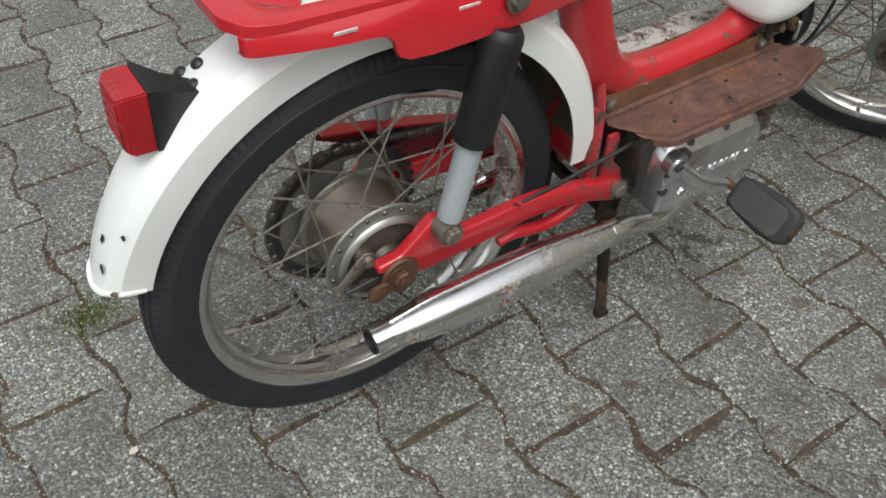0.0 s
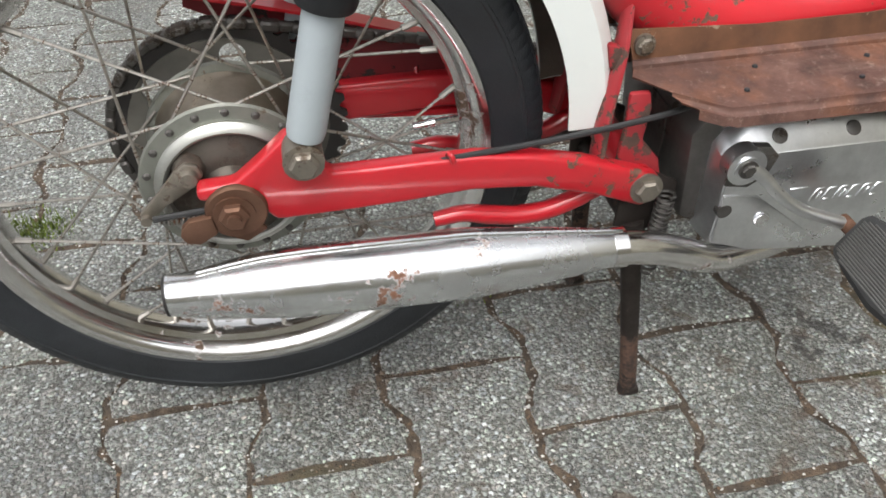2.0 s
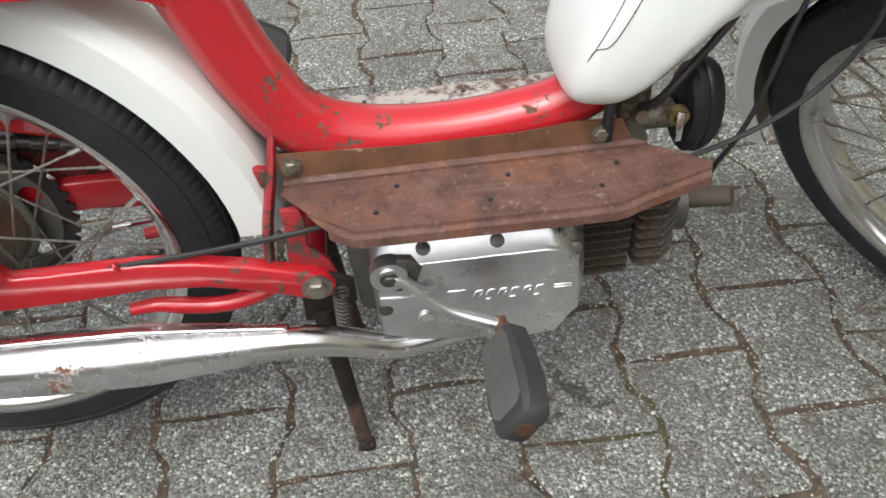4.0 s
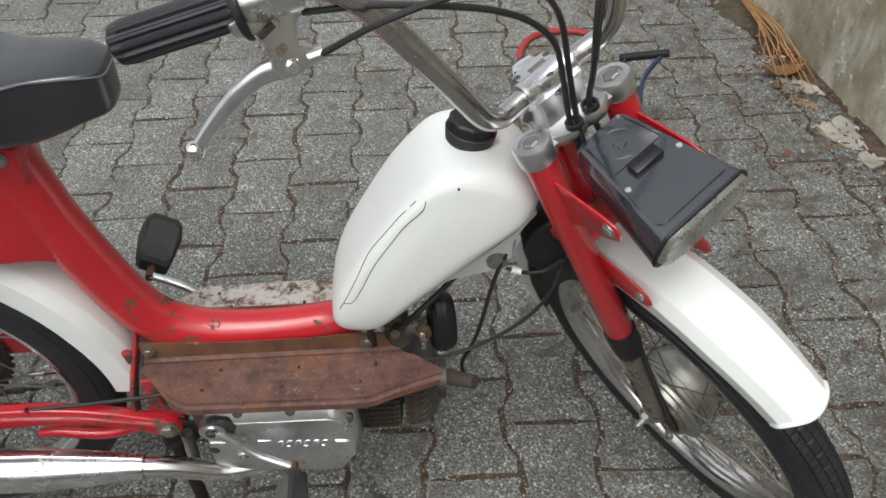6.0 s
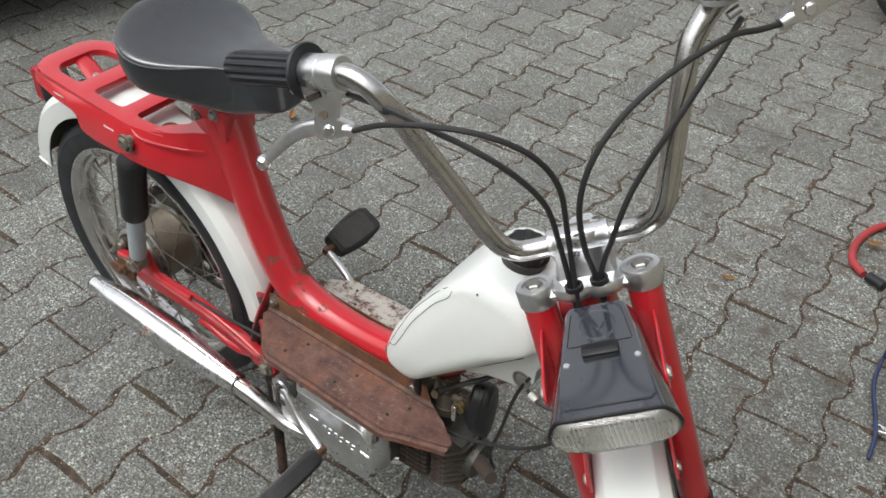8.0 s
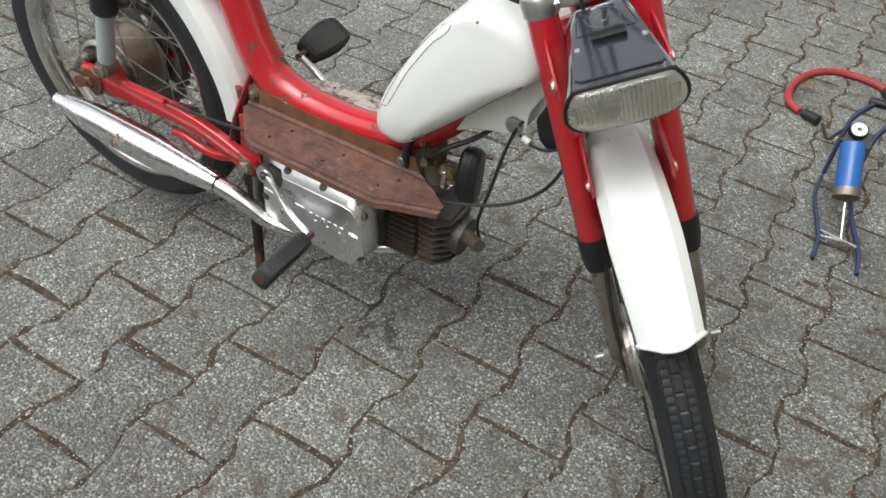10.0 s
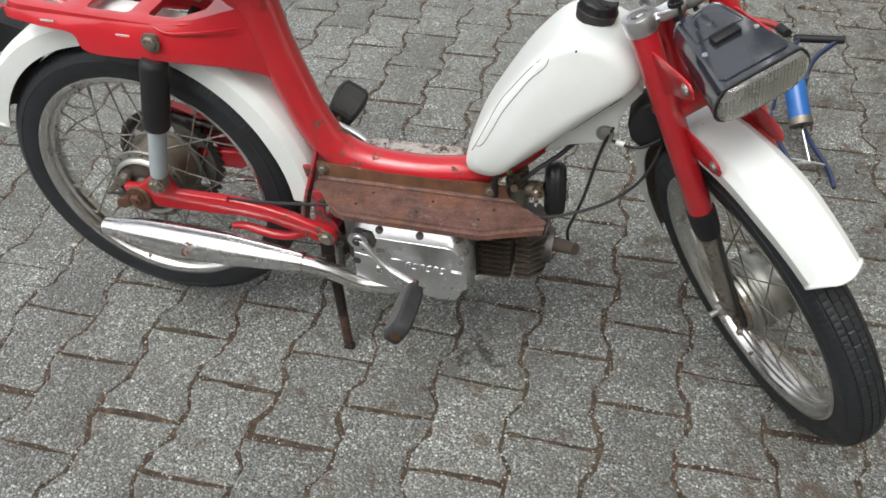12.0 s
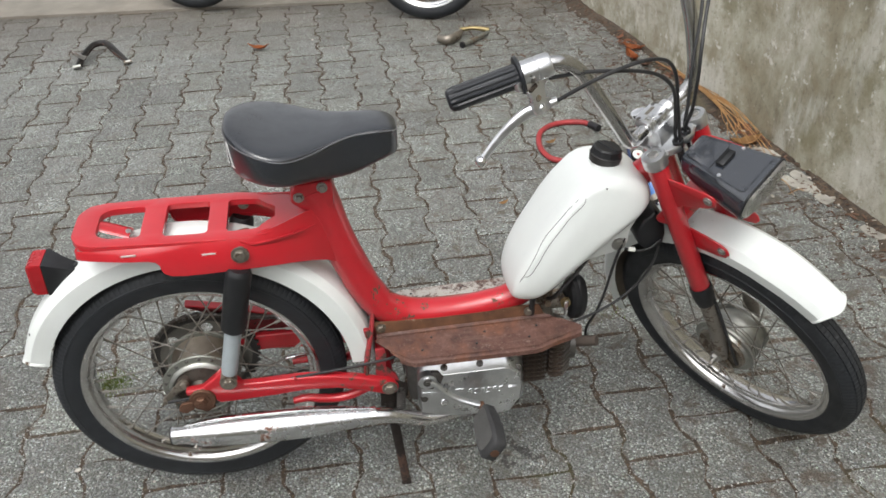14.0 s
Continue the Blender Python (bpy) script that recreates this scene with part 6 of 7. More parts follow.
part("round_badge", move(join(lathe([(0.016, 0), (0.0172, 0.0004), (0.0184, 0)], 36), lathe([(0, 0.0012), (0.0055, 0.001), (0.0065, 0)], 20)), HL @ aim((0.027, 0, 0.0022), (0, 0, 1))), HOUSING, lamp_ob)
part("badge_frame", move(join(box((0.0008, 0.058, 0.0008), pose(0.05, 0, 0.0022)), box((0.04, 0.0008, 0.0008), pose(0.029, -0.027, 0.0022, 0, 0, -9)), box((0.04, 0.0008, 0.0008), pose(0.029, 0.027, 0.0022, 0, 0, 9))), HL), BLACK, lamp_ob)
sw = part("switch", move(box((0.014, 0.034, 0.007), pose(0.06, 0, 0.0047), 0.0015), HL), BLACK, lamp_ob, "black rocker switch on the headlamp")
for k in range(11):
    part("switch_rib", move(box((0.006, 0.0012, 0.001), pose(0.0565, -0.014 + 0.0028 * k, 0.0085), 0.0003, 1), HL), BLACK, sw)
for s in (-1, 1):
    part("screw", move(lathe([(0, 0.0012), (0.0028, 0.001), (0.0034, 0), (0, 0)], 14), HL @ aim((0.07, s * 0.0325, 0.002), (0, 0, 1))), CASTING, lamp_ob)


def lens_ring(x, k):
    return lamp_ring(x, 0.0585, 0.0575, k)


part("reflector", move(loft([lens_ring(0.1275, 0.97), lens_ring(0.1285, 0.97)]), HL), REFLECTOR, lamp_ob)
part("lens", move(loft([lens_ring(0.1275, 0.985), lens_ring(0.1325, 0.965), lens_ring(0.1355, 0.9)]), HL), LENS, lamp_ob, "clear ribbed headlamp lens")
for k in range(23):
    y = -0.0484 + 0.0044 * k
    a, b = (-0.006 if abs(y) < 0.036 else -0.015), (-0.054 if abs(y) < 0.03 else -0.047 if abs(y) < 0.042 else -0.037)
    part("lens_rib", move(rod((0.1352 + 0.14 * a, y, a), (0.1352 + 0.14 * b, y, b), 0.0015, 6), HL), LENS, lamp_ob)
ring = lens_ring(0.1285, 1.0)
part("rim_line", move(tube(ring + ring[:1], 0.0022, n=6, sub=0), HL), BLACK, lamp_ob)

# pinstripes and the lower seam's shading line on the tank flanks, laid on the painted surface
bpy.context.view_layer.update()
tank_tree = tank.evaluated_get(bpy.context.evaluated_depsgraph_get())


def on_tank(x, z, s):
    hit, p, nrm, _ = tank_tree.ray_cast(V(x, s * 0.3, z), V(0, -s, 0))
    return p + nrm * 0.0002 if hit else None


def stripe(points, s, r=0.00045):
    line = [on_tank(p.x, p.z, s) for p in smooth_line([(x, 0, z) for x, z in points], 5)]
    line = [p for p in line if p]
    return tube(line, r, n=6, sub=0)


for s in (-1, 1):
    left = [(0.5685, 0.452), (0.592, 0.505), (0.607, 0.5375), (0.624, 0.564), (0.642, 0.5895), (0.6505, 0.5995)]
    right = [(0.5685, 0.452), (0.5736, 0.463), (0.5846, 0.4696), (0.597, 0.4933), (0.6135, 0.529), (0.635, 0.5636), (0.649, 0.5844), (0.6667, 0.6034), (0.671, 0.615)]
    part("pinstripe", stripe(left, s), STRIPE_SEAM_BLACK, tank)
    part("pinstripe", stripe([(0.655, 0.605), (0.658, 0.608), (0.6607, 0.6112)], s), STRIPE_SEAM_BLACK, tank)
    part("pinstripe", stripe(right, s), STRIPE_SEAM_BLACK, tank)
    # lower loop: shading along the tank's bottom seam, drawn in black
    lower = [(x - 0.004, z + 0.004) for x, z in ((0.628, 0.425), (0.631, 0.43), (0.66, 0.452), (0.7, 0.489), (0.75, 0.543), (0.772, 0.563), (0.752, 0.537), (0.702, 0.483), (0.66, 0.445), (0.628, 0.425))]
    part("pinstripe", stripe(lower, s), STRIPE_SEAM_BLACK, tank)
    p = on_tank(0.7044, 0.629, s)
    if p:
        part("dot", ball(p, 0.0016, 8), STRIPE_SEAM_BLACK, tank)

# piping laid on the saddle's cover, and a pale worn print of slanting bars on its tail
seat_tree = seat.evaluated_get(bpy.context.evaluated_depsgraph_get())


def on_seat(u, z):
    hit, p, nrm, _ = seat_tree.ray_cast(V(0.117 - 0.1 + 0.52 * u, -0.05 - 0.06 - 0.85 * u, z), V(0.85, 0.52, 0))
    return p + nrm * 0.0002 if hit else None


line = [V(x, -w, p) for x, w, p in pipe] + [V(x, w, p) for x, w, p in pipe[::-1]]
seam = []
for q in smooth_line(line + [line[0]], 6):
    hit, p, nrm, _ = seat_tree.closest_point_on_mesh(q)
    seam.append(p + nrm * 0.0003)
part("piping", tube(seam, 0.001, n=6, sub=0), STITCH, seat)
for bar in (((-0.011, 0.73), (-0.004, 0.765)), ((0.009, 0.73), (0.0005, 0.765)), ((-0.015, 0.729), (-0.006, 0.729)), ((0.004, 0.729), (0.014, 0.729))):
    (u0, z0), (u1, z1) = bar
    line = [p for p in (on_seat(u0 + (u1 - u0) * k / 5, z0 + (z1 - z0) * k / 5) for k in range(6)) if p]
    if len(line) > 1:
        part("printed_bar", tube(line, 0.0014, n=5, sub=0), PALE, seat, "pale printed bar")

# ---------------------------------------------------------------- things on the paving
# foot pump
pump = thing("foot_pump", pose(1.166, 0.802, 0), "blue foot pump with a navy steel frame on the paving", "foot pump")
part("base_rail", tube([(-0.036, 0.015, 0.045), (-0.032, -0.05, 0.034), (-0.006, -0.13, 0.022), (0.004, -0.17, 0.016), (0.007, -0.215, 0.004)], 0.0072, n=8, squash=0.6), NAVY, pump)
part("base_rail", tube([(0.03, -0.01, 0.045), (0.05, -0.08, 0.032), (0.075, -0.14, 0.02), (0.086, -0.175, 0.013), (0.092, -0.21, 0.004)], 0.0072, n=8, squash=0.6), NAVY, pump)
part("lever_arm", tube([(0.0, 0.1, 0.2), (-0.027, 0.063, 0.177), (-0.033, 0.03, 0.15), (-0.035, 0.01, 0.06)], 0.0078, n=8, squash=0.6), NAVY, pump)
part("lever_arm", tube([(0.087, 0.11, 0.2), (0.042, 0.068, 0.177), (0.025, 0.035, 0.15), (0.022, 0.0, 0.08)], 0.0078, n=8, squash=0.6), NAVY, pump)
part("foot_bar", rod((-0.012, 0.102, 0.202), (0.1, 0.112, 0.202), 0.0095, 12), BLACK, pump, "black foot bar")
part("top_plate", box((0.064, 0.034, 0.004), pose(-0.005, 0.032, 0.151, 40), 0.001, 1), DARK_PAINT, pump)
part("cylinder", rod((-0.007, 0.016, 0.142), (0.018, -0.056, 0.076), 0.0245, 24), BLUE, pump, "bright blue pump cylinder")
part("cylinder_cap", rod((0.0165, -0.0525, 0.079), (0.021, -0.065, 0.068), 0.0265, 24), HUB, pump)
part("piston_rod", rod((0.021, -0.065, 0.068), (0.044, -0.142, 0.018), 0.0036, 10), CHROME, pump)
part("pin", rod((-0.002, -0.136, 0.02), (0.08, -0.148, 0.02), 0.0036, 8), CHROME, pump)
part("pin", rod((0.0, -0.152, 0.018), (0.046, -0.144, 0.019), 0.003, 8), CHROME, pump)
part("gauge", move(lathe([(0, 0.012), (0.017, 0.012), (0.019, 0.009), (0.019, 0), (0, 0)], 24), aim((-0.008, 0.042, 0.158), (0, -0.5, 0.86))), BLACK, pump)
part("gauge_face", move(lathe([(0, 0.0128), (0.0155, 0.0128), (0.016, 0.0118), (0, 0.0118)], 24), aim((-0.008, 0.042, 0.158), (0, -0.5, 0.86))), DIAL, pump)
part("gauge_hub", move(lathe([(0, 0.0136), (0.004, 0.0134), (0.0045, 0.0126), (0, 0.0126)], 14), aim((-0.008, 0.042, 0.158), (0, -0.5, 0.86))), HOSE, pump)
hose_line = [(-0.03, 0.06, 0.15), (-0.042, 0.13, 0.09), (-0.052, 0.22, 0.025), (-0.075, 0.3, 0.014), (-0.135, 0.33, 0.01), (-0.17, 0.37, 0.009), (-0.18, 0.45, 0.009), (-0.155, 0.545, 0.009), (-0.105, 0.6, 0.009), (-0.04, 0.615, 0.009), (0.02, 0.6, 0.009), (0.045, 0.56, 0.01)]
part("black_hose", tube(hose_line[:4], 0.004, n=8), CABLE, pump)
part("hose_joint", rod((-0.087, 0.305, 0.016), (-0.125, 0.326, 0.013), 0.0125, 14), BLACK, pump)
part("red_hose", tube(hose_line[4:], 0.0095, n=12), HOSE, pump, "red rubber air hose curled on the ground")
part("nozzle", rod((0.036, 0.575, 0.012), (0.055, 0.535, 0.012), 0.013, 12), BLACK, pump)

# spare stand and pedal crank left lying about
bracket = thing("spare_stand", pose(-0.65, 2.55, 0), "spare black moped stand lying on the paving", "stand")
part("rail", tube([(-0.073, -0.123, 0.013), (-0.066, -0.04, 0.024), (-0.04, 0.06, 0.034), (-0.01, 0.092, 0.036), (0.03, 0.075, 0.034), (0.085, -0.02, 0.024), (0.137, -0.119, 0.013)], [0.012, 0.0135, 0.014, 0.014, 0.014, 0.0125, 0.011], n=10, squash=0.7), DARK_PAINT, bracket)
part("rail", tube([(-0.06, -0.115, 0.016), (-0.045, -0.045, 0.03), (-0.018, 0.03, 0.044), (0.006, 0.046, 0.046), (0.03, 0.026, 0.044), (0.07, -0.04, 0.03), (0.125, -0.118, 0.016)], 0.0055, n=8, squash=0.7), STAND_METAL, bracket)
for end in ((-0.073, -0.125, 0.013), (0.137, -0.12, 0.013)):
    part("end_cap", rod(V(-0.016, -0.003, 0) + V(*end), V(0.016, 0.003, 0.003) + V(*end), 0.0085, 10), FLANGE_BRIGHT, bracket, "pale worn end cap")
part("tang", slab([(-0.045, 0.03), (-0.088, 0.062), (-0.084, 0.072), (-0.03, 0.046)], -0.095, -0.1, 0.001), STEEL, bracket)

spare = thing("spare_lever", pose(0.95, 2.38, 0), "tarnished brassy lever fitting lying on the paving", "spare part")
part("body", tube([(-0.122, -0.02, 0.018), (-0.085, -0.055, 0.02), (-0.035, -0.02, 0.022), (-0.005, 0.045, 0.02)], [0.015, 0.021, 0.021, 0.012], n=12, squash=0.7), HUB, spare)
part("blade", tube([(-0.01, 0.05, 0.024), (0.05, 0.034, 0.032), (0.115, 0.013, 0.024)], [0.01, 0.008, 0.012], n=10), BRASS, spare)
part("arm", tube([(-0.027, -0.108, 0.012), (0.03, -0.07, 0.015), (0.108, 0.004, 0.018)], [0.013, 0.011, 0.009], n=10, squash=0.8), FLANGE, spare)
part("arm_socket", rod((-0.034, -0.113, 0.012), (-0.026, -0.107, 0.012), 0.0135, 12), BLACK, spare)
part("clip", tube([(0.045, 0.125, 0.012), (0.085, 0.085, 0.02), (0.119, 0.02, 0.02)], 0.005, n=8), HUB, spare)


# second two-wheeler at the far edge: its wheels
def far_wheel(m, name):
    r = part(name, lathe([(k * 1.05, y) for k, y in rim_profile()], 72, closed=True), CHROME, far_bike, "", m)
    part("tyre", lathe([(0.212, -0.018), (0.226, -0.026), (0.244, -0.029), (0.262, -0.024), (0.272, -0.012), (0.274, 0), (0.272, 0.012), (0.262, 0.024), (0.244, 0.029), (0.226, 0.026), (0.212, 0.018)], 72), TYRE, r)
    me = finish(rod((0, 0, 0), (0, 1, 0), 0.0014, 5))
    part("hub", rod((0, -0.04, 0), (0, 0.04, 0), 0.04, 20), HUB, r)
    for i in range(28):
        a = 2 * math.pi * i / 28
        p, q = V(0.196 * math.cos(a), 0, 0.196 * math.sin(a)), V(0.038 * math.cos(a + (0.9 if i % 2 else -0.9)), 0.03 if i % 4 < 2 else -0.03, 0.038 * math.sin(a + (0.9 if i % 2 else -0.9)))
        part("spoke", me, SPOKE, r, m=aim(p, q - p) @ Matrix.Diagonal((1, (q - p).length, 1, 1)))
        part("nipple", FAR_NIP, CHROME, r, m=aim(p, q - p))
    return r


FAR_NIP = finish(rod((0, 0, 0), (0, 0.016, 0), 0.0035, 6))
far_bike = thing("parked_moped", pose(0.838, 2.69, 0, 0, 0, -21.6), "parked moped with black tyres and chromed rims at the far edge", "moped")
far_wheel(pose(0, 0, 0.276), "front_wheel")
far_wheel(pose(-1.187, 0.0, 0.276 + 0.012), "rear_wheel")
for x in (0, -1.187):
    part("axle", rod((x, -0.08, 0.28), (x, 0.08, 0.28), 0.007, 10), STEEL, far_bike)
for y in (-0.065, 0.065):
    part("fork_leg", tube([(0, y, 0.28), (-0.09, y, 0.5), (-0.16, y * 0.6, 0.68)], 0.013, n=12), DARK_PAINT, far_bike)
    part("swing_arm", tube([(-1.187, y, 0.28), (-0.98, y, 0.29), (-0.8, y * 0.6, 0.3)], 0.012, n=12), DARK_PAINT, far_bike)
part("frame", tube([(-0.16, 0, 0.68), (-0.3, 0, 0.46), (-0.55, 0, 0.34), (-0.8, 0, 0.32), (-0.92, 0, 0.52), (-1.0, 0, 0.7)], 0.026, n=14), DARK_PAINT, far_bike, "dark tube frame of the parked moped")

# dark parked car behind, only a lower corner of it in view
car = thing("parked_car", pose(-1.31, 1.515, 0, 0, 0, 165), "black parked car, its bumper corner over shaded paving", "car")
# its own x runs back along the car, y across its front
def car_ring(z, i, nose):
    return [V(x, y, z) for x, y in ((0.0 + i + nose, 0.3 + i), (0.03 + i + nose, 0.12 + i), (0.12 + i + nose, 0.03 + i), (0.3 + i + nose, 0.0 + i), (3.7 - i, 0.0 + i), (3.85 - i, 0.12 + i), (3.85 - i, 1.48 - i), (3.7 - i, 1.6 - i), (0.3 + i + nose, 1.6 - i), (0.12 + i + nose, 1.57 - i), (0.03 + i + nose, 1.48 - i), (0.0 + i + nose, 1.3 - i))]


part("body", loft([car_ring(z, i, n) for z, i, n in ((0.17, 0.06, 0.0), (0.2, 0.02, 0.0), (0.3, 0.0, 0.0), (0.5, 0.0, 0.02), (0.62, 0.0, 0.06), (0.74, 0.03, 0.14), (0.82, 0.07, 0.35), (0.88, 0.1, 0.9))]), CAR_PAINT, car, "glossy black car body")
part("bumper_strip", box((0.05, 1.3, 0.1), pose(0.0, 0.8, 0.42), 0.02), BLACK, car)
cabin = loft([[V(x, y, z) for x, y in ((x0, 0.14 + i), (x1, 0.14 + i), (x1, 1.46 - i), (x0, 1.46 - i))] for z, i, x0, x1 in ((0.84, 0.0, 1.0, 3.6), (1.1, 0.1, 1.35, 3.4), (1.32, 0.2, 1.75, 3.15), (1.36, 0.25, 1.9, 3.0))])
bmesh.ops.bevel(cabin, geom=cabin.edges[:], offset=0.04, segments=2, affect="EDGES")
part("cabin", cabin, CAR_GLASS, car, "dark glazed car cabin")
for y in (0.16, 1.44):
    for x in (0.75, 2.75):
        ty = part("tyre", move(lathe([(0.18, -0.08), (0.27, -0.085), (0.29, -0.065), (0.29, 0.065), (0.27, 0.085), (0.18, 0.08)], 40), pose(x, y, 0.29)), TYRE, car)
        part("rim", move(lathe([(0.0, -0.05), (0.18, -0.07), (0.18, 0.07), (0.0, 0.05)], 32), pose(x, y, 0.29)), HUB, ty)

# dry roots and litter at the foot of the wall
rng = random.Random(21)
straws = []
for k in range(15):
    # a loose bundle, drawn together half way along and fanning out below
    fan = rng.uniform(-1, 1)
    top = V(1.64, 1.93, 0.012) if k % 4 == 0 else V(1.725, 1.8, 0.03) if k % 4 == 1 else V(1.7 + 0.02 * fan, rng.uniform(1.6, 1.74), 0.012)
    knot = V(1.712 + 0.012 * fan, 1.58 + rng.uniform(-0.04, 0.04), 0.02 + rng.uniform(0, 0.012))
    mid = V(1.7 + 0.028 * fan, 1.36 + rng.uniform(-0.04, 0.04), 0.03 + rng.uniform(0, 0.02))
    end = V(1.68 + 0.055 * fan, rng.uniform(0.92, 1.2) + 0.08 * max(0.0, fan), 0.006)
    bend = mid.lerp(end, 0.55) + V(0.02 * rng.uniform(-1, 1), 0, 0.012)
    pts = [V(min(p.x, wall_face(p.y) - 0.02), p.y, p.z) for p in (top, knot, mid, bend, end)]
    straws.append(tube(pts, [0.0012, 0.0019, 0.0017, 0.0013, 0.0009], n=5, sub=4))
for k in range(4):
    a = rng.uniform(0, 6.28)
    c = V(1.62 + 0.05 * rng.random(), rng.uniform(0.78, 1.0), 0.005)
    w = V(math.cos(a), math.sin(a), 0) * rng.uniform(0.02, 0.06)
    straws.append(tube([c - w, c + V(0.006, 0.004, 0.008), c + w], [0.0009, 0.0013, 0.0008], n=5, sub=3))
tagged(part("dry_roots", join(*straws), STRAW), "tangle of dry orange-brown roots along the wall foot", "dry plants", kind="stuff")


# rusty dead leaves gathered under the roots, and lime crust broken off the wall
heap = []
for cx_, cy_, spread, num in ((1.715, 1.2, 0.035, 46), (1.68, 1.7, 0.05, 60), (1.63, 2.12, 0.045, 40)):
    for k in range(num):
        x, y = rng.gauss(cx_, spread * 0.6), rng.gauss(cy_, spread * 1.3)
        x = min(x, wall_face(y) - 0.02)
        long = rng.uniform(0.012, 0.032)
        heap.append(box((long, long * rng.uniform(0.12, 0.4), 0.0012), pose(x, y, 0.006 + rng.uniform(0, 0.012), rng.uniform(-30, 30), rng.uniform(-30, 30), rng.uniform(0, 360))))
tagged(part("dead_leaves", join(*heap), DEAD_LEAF), "rust-brown dead leaves gathered at the wall foot", "leaves", kind="stuff")
crust = []
for k in range(16):
    y = rng.uniform(0.52, 1.12)
    x = wall_face(y) - rng.uniform(0.035, 0.1)
    r = rng.uniform(0.008, 0.03)
    n = 9
    rim = [(r * rng.uniform(0.55, 1.15) * math.cos(6.283 * q / n), r * rng.uniform(0.9, 1.9) * math.sin(6.283 * q / n)) for q in range(n)]
    crust.append(move(loft([[V(u, w, z) for u, w in rim] for z in (0.0, 0.0035)]), pose(x, y, 0.001, rng.uniform(-3, 3), rng.uniform(-3, 3), rng.uniform(-25, 25))))
tagged(part("lime_crust", join(*crust), CRUST), "pale lime crust broken off along the wall foot", "debris", kind="stuff")

# soil drifted against the wall, with brown litter and fallen plaster on it
rng = random.Random(77)
rows = []
for i in range(221):
    y = -0.6 + 4.0 * i / 220
    w = 0.05 + 0.035 * math.sin(y * 5.3) + 0.02 * math.sin(y * 17.0 + 1) + rng.uniform(0, 0.02)
    h = 0.012 + 0.006 * math.sin(y * 9.0) + rng.uniform(0, 0.003)
    x = wall_face(y)
    rows.append([V(x + 0.01, y, h), V(x - w * 0.3, y, h * 0.85 + rng.uniform(-0.002, 0.002)), V(x - w * 0.65, y, h * 0.45 + rng.uniform(-0.001, 0.001)), V(x - w, y, -0.003), V(x + 0.01, y, -0.004)])
tagged(part("soil_drift", loft(rows), SOIL), "dark soil drifted along the foot of the wall", "soil", kind="stuff")
for name, mt, count, lab, cat in (("leaf_litter", LITTER, 520, "small brown leaf and needle litter by the wall", "litter"), ("plaster_flakes", FLAKE, 26, "pale plaster flakes fallen from the wall", "debris")):
    bits = []
    for k in range(count):
        y = rng.uniform(0.1, 3.0) if name == "leaf_litter" else rng.choice((rng.gauss(0.75, 0.16), rng.uniform(0.1, 1.6)))
        x = wall_face(y) - 0.012 - abs(rng.gauss(0, 0.085))
        near = max(0.0, 1 - (wall_face(y) - x) / 0.06)
        long = rng.uniform(0.006, 0.02) if name == "leaf_litter" else rng.uniform(0.005, 0.015)
        wide = long * (rng.uniform(0.12, 0.4) if name == "leaf_litter" else rng.uniform(0.4, 0.8))
        bits.append(box((long, wide, rng.uniform(0.0012, 0.003)), pose(x, y, 0.004 + 0.012 * near, rng.uniform(-16, 16), rng.uniform(-16, 16), rng.uniform(0, 360))))
    tagged(part(name, join(*bits), mt), lab, cat, kind="stuff")


def leaf_mesh(r, curl, rng):
    bm = bmesh.new()
    n = 9
    rows = []
    for i in range(n):
        t = i / (n - 1)
        w = r * 0.42 * math.sin(math.pi * min(1, t * 0.92 + 0.06)) * rng.uniform(0.8, 1.1)
        x = r * (t * 2 - 1)
        z = curl * (t - 0.5) ** 2 * 4 * r
        rows.append([bm.verts.new((x, -w, z + w * 0.5)), bm.verts.new((x, 0, z)), bm.verts.new((x, w, z + w * 0.6))])
    for a, b in zip(rows, rows[1:]):
        for k in range(2):
            bm.faces.new((a[k], a[k + 1], b[k + 1], b[k]))
    bmesh.ops.solidify(bm, geom=bm.faces[:], thickness=0.0006)
    return bm


for x, y, r, mt, lab in ((0.04, 2.465, 0.05, LEAF, "curled brown dry leaf lying on the paving"), (1.655, 1.12, 0.06, STRAW, "large orange dry leaf by the wall foot"), (0.35, 1.64, 0.022, STRAW, "small pale yellow leaf on the paving"), (0.78, 0.92, 0.018, STRAW, "small pale yellow leaf on the paving"), (-0.48, 0.82, 0.026, STRAW, "small tan leaf on the paving"), (1.62, 2.05, 0.05, LEAF, "brown dry leaf by the wall foot"), (1.022, 1.252, 0.022, STRAW, "small tan leaf caught on the red hose"), (1.575, 1.95, 0.06, LEAF, "brown dry leaf by the wall foot"), (1.6, 1.86, 0.045, LITTER, "dark brown leaf by the wall foot")):
    rng2 = random.Random(int(x * 1000))
    lf = part("dry_leaf", leaf_mesh(r, 0.5, rng2), mt, m=pose(x, y, 0.02 if 1.0 < x < 1.05 else 0.006, 0, 0, rng2.uniform(0, 360)))
    tagged(lf, lab, "leaf", group="fallen leaves")

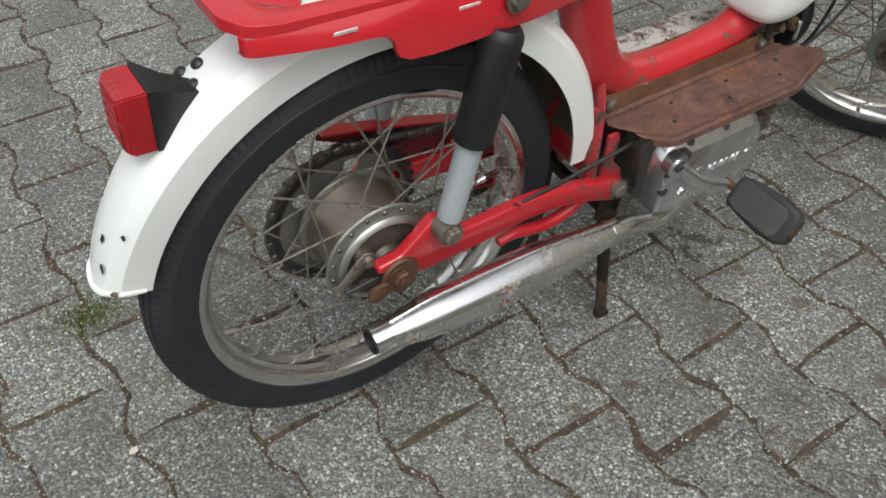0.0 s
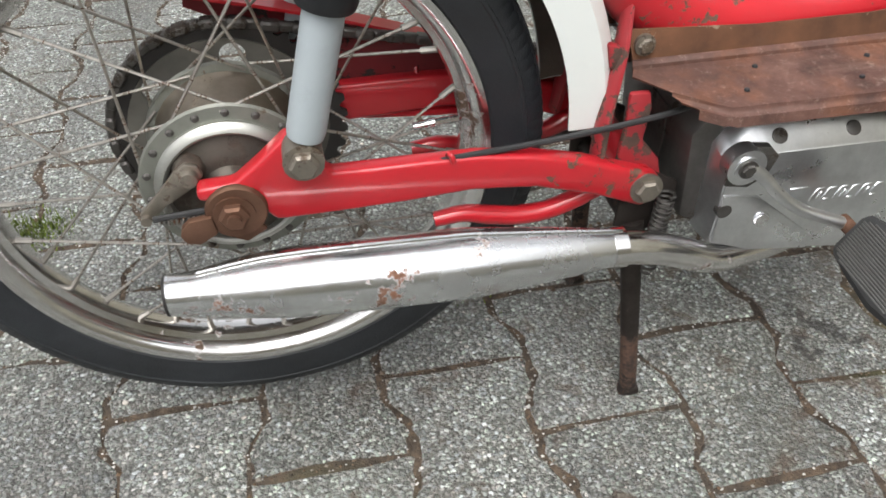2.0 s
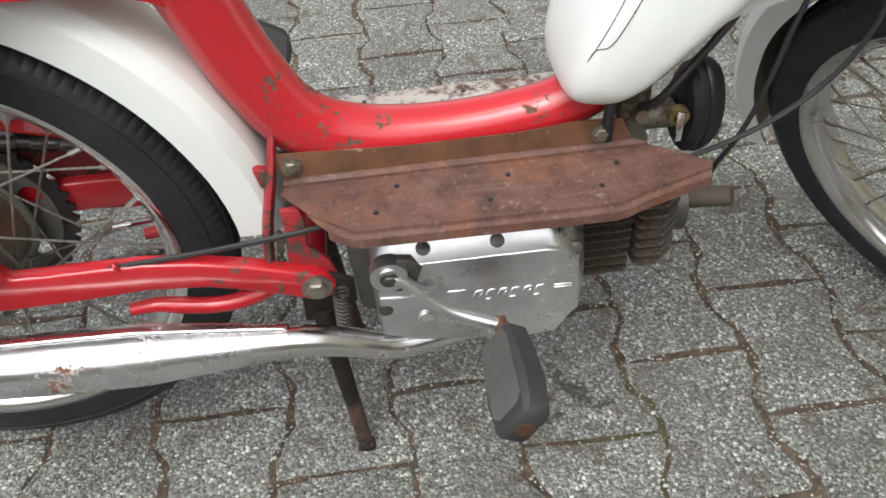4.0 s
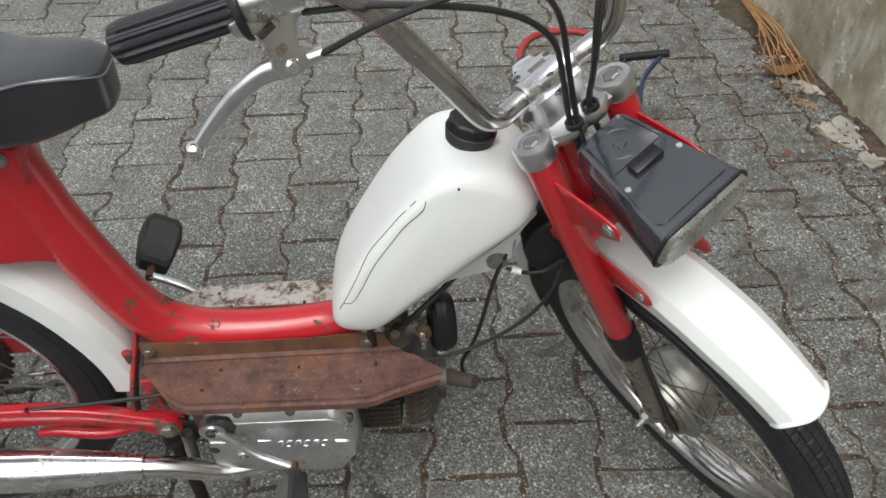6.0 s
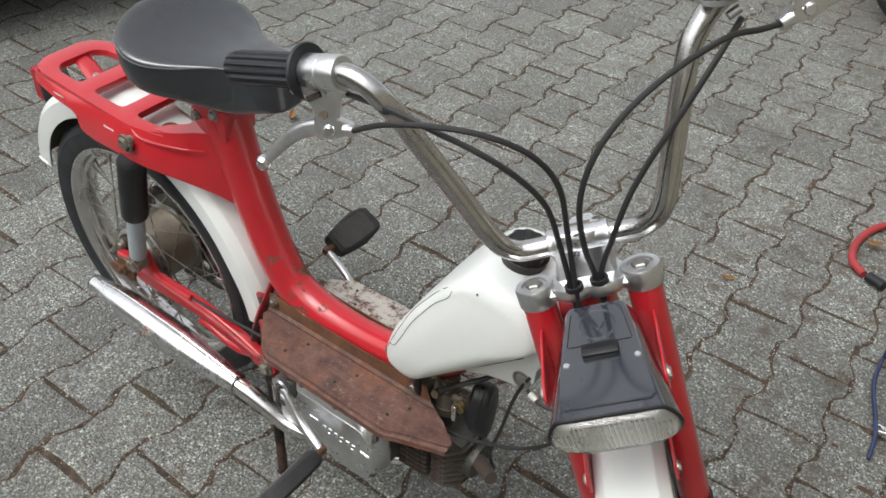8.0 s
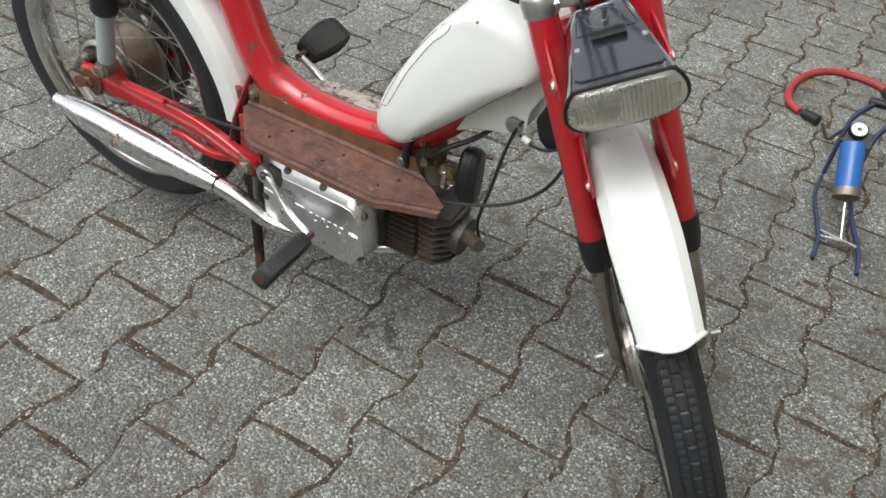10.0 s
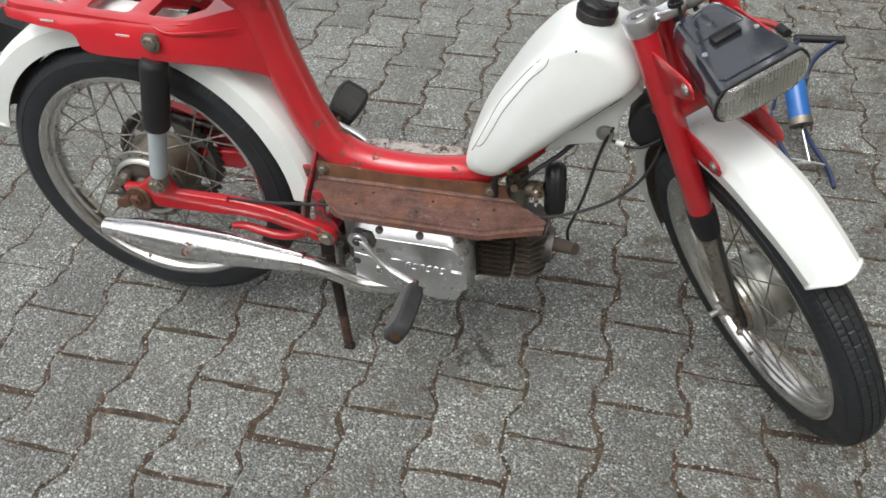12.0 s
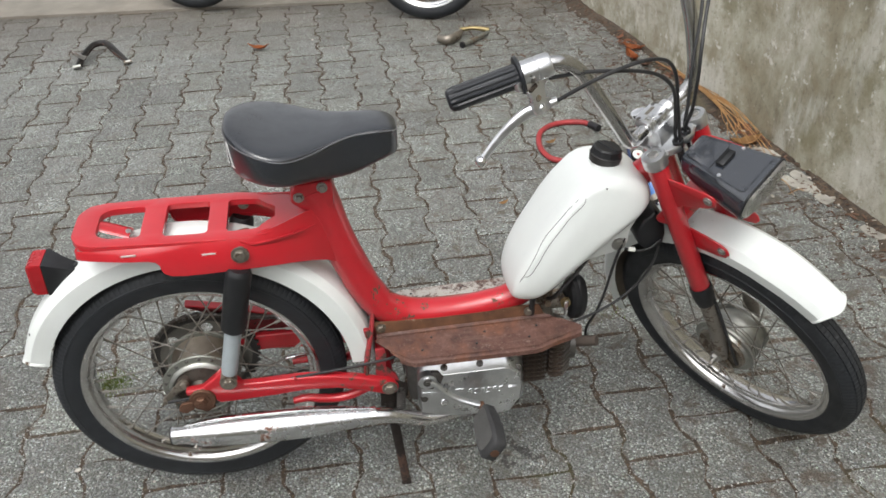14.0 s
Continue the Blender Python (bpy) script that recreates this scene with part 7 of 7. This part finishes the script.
drift = []
for k in range(900):
    y = rng.uniform(-0.3, 2.9)
    x = wall_face(y) - 0.06 - abs(rng.gauss(0, 0.3))
    if noise.noise((x * 6.0, y * 6.0, 2.0)) < -0.08:
        continue
    long = rng.uniform(0.004, 0.014) if rng.random() < 0.94 else rng.uniform(0.016, 0.03)
    drift.append(box((long, long * rng.uniform(0.15, 0.55), rng.uniform(0.001, 0.0024)), pose(x, y, 0.0016, rng.uniform(-8, 8), rng.uniform(-8, 8), rng.uniform(0, 360))))
tagged(part("wind_blown_litter", join(*drift), LITTER), "brown leaf crumbs blown over the paving near the wall", "litter", kind="stuff")

bits = []
for k in range(420):
    if rng.random() < 0.6:
        y = rng.uniform(0.3, 2.8)
        x = wall_face(y) - abs(rng.gauss(0, 0.09)) - 0.01
    else:
        x, y = rng.uniform(-1.6, 1.6), rng.uniform(-0.7, 3.0)
    s = rng.uniform(0.0016, 0.0045) if rng.random() < 0.96 else rng.uniform(0.005, 0.008)
    bits.append((x, y, s, rng.uniform(0, 360)))
crumbs = []
for x, y, s, a in bits:
    b = bmesh.new()
    bmesh.ops.create_icosphere(b, subdivisions=1, radius=s)
    for v in b.verts:
        v.co *= rng.uniform(0.6, 1.2)
    crumbs.append(move(b, pose(x, y, s * 0.25 + 0.0005, 0, 0, a) @ Matrix.Diagonal((1, 1, 0.5, 1))))
tagged(part("stone_crumbs", join(*crumbs), DEBRIS), "pale stone crumbs scattered on the paving", "debris", kind="stuff")

blades = []
for cx_, cy_, num, rad in ((-0.3, 0.343, 520, 0.045), (-0.265, 0.335, 200, 0.03), (0.2, 0.12, 120, 0.04), (0.9, 0.35, 70, 0.04)):
    for k in range(num):
        x, y = rng.gauss(cx_, rad * 0.6), rng.gauss(cy_, rad * 0.5)
        h = rng.uniform(0.004, 0.012)
        a = rng.uniform(0, 6.28)
        blades.append(((x, y), h, a))
bm = bmesh.new()
for (x, y), h, a in blades:
    c, s_ = math.cos(a) * 0.0016, math.sin(a) * 0.0016
    bm.faces.new([bm.verts.new((x - c, y - s_, -0.004)), bm.verts.new((x + c, y + s_, -0.004)), bm.verts.new((x + s_ * 3, y - c * 3, h - 0.003))])
tagged(part("moss_tufts", bm, MOSS), "yellow-green moss tufts in the joints", "moss", kind="stuff")

# ---------------------------------------------------------------- paving stones
GRIT = Nodes("joint_grit")
grit_rnd = GRIT.add("ShaderNodeNewGeometry").outputs["Random Per Island"]
GRIT = GRIT.done(GRIT.ramp(grit_rnd, (0.0, (0.03, 0.024, 0.018)), (0.35, (0.11, 0.07, 0.04)), (0.6, (0.2, 0.19, 0.165)), (0.85, (0.38, 0.375, 0.355)), (1.0, (0.6, 0.59, 0.55))), 0.9, 0.0, GRIT.bump(GRIT.noise(900, 3, 0.6, GRIT.world_pos), 0.4, 0.0008))
rng = random.Random(21)
grit_v, grit_f = [], []
for x, y, m in paver_places():
    if not (-1.5 < x < 1.75 and -0.85 < y < 2.7) or x > wall_face(y) - 0.05:
        continue
    edge = paver_outline(rng)
    for a, b in zip(edge, edge[1:] + edge[:1]):
        for k in range((1 if y < 1.2 or rng.random() < 0.5 else 0) + int(math.dist(a, b) / 0.009)):
            t = rng.random()
            out = 1.0 + rng.uniform(-0.05, 0.045)
            c = m @ V((a[0] + (b[0] - a[0]) * t) * out, (a[1] + (b[1] - a[1]) * t) * out, 0)
            r = rng.uniform(0.0009, 0.0023) if rng.random() < 0.93 else rng.uniform(0.0023, 0.0038)
            z = rng.uniform(-0.0028, -0.0002) - 0.2 * r
            base = len(grit_v)
            spin = rng.uniform(0, 6.28)
            for q in range(4):
                rr = r * rng.uniform(0.6, 1.3)
                grit_v.append((c.x + rr * math.cos(spin + q * 1.57), c.y + rr * math.sin(spin + q * 1.57), z))
            grit_v.append((c.x + rng.uniform(-0.3, 0.3) * r, c.y + rng.uniform(-0.3, 0.3) * r, z + r * rng.uniform(0.5, 0.9)))
            grit_f += [(base + q, base + (q + 1) % 4, base + 4) for q in range(4)]
me = bpy.data.meshes.new("grit")
me.from_pydata(grit_v, [], grit_f)
tagged(part("joint_grit", me, GRIT), "soil crumbs and grit lying in the paving joints", "grit", kind="stuff")

pavement = thing("pavement", pose(0, 0, 0), "grey double-T concrete pavers with exposed aggregate", "pavement", kind="structure")
rng = random.Random(5)
shapes = [finish(paver_mesh(rng), 30) for _ in range(8)]
rest_v, rest_f = [], []
for x, y, m in paver_places():
    if x > wall_face(y) - 0.02 or y > slab_edge(x) + 0.08:
        continue
    if -0.85 < x < 1.45 and -0.8 < y < 1.75:
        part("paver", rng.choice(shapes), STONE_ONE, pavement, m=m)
    else:
        base = len(rest_v)
        rr = paver_rings(rng)
        rest_v += [m @ p for ring in rr for p in ring]
        n = len(rr[0])
        for a in (0, n):
            rest_f += [(base + a + i, base + a + (i + 1) % n, base + a + n + (i + 1) % n, base + a + n + i) for i in range(n)]
        rest_f.append(tuple(base + 2 * n + i for i in range(n)))
me = bpy.data.meshes.new("pavers")
me.from_pydata(rest_v, [], rest_f)
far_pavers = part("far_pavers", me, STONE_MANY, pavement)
tagged(far_pavers, kind="stuff")
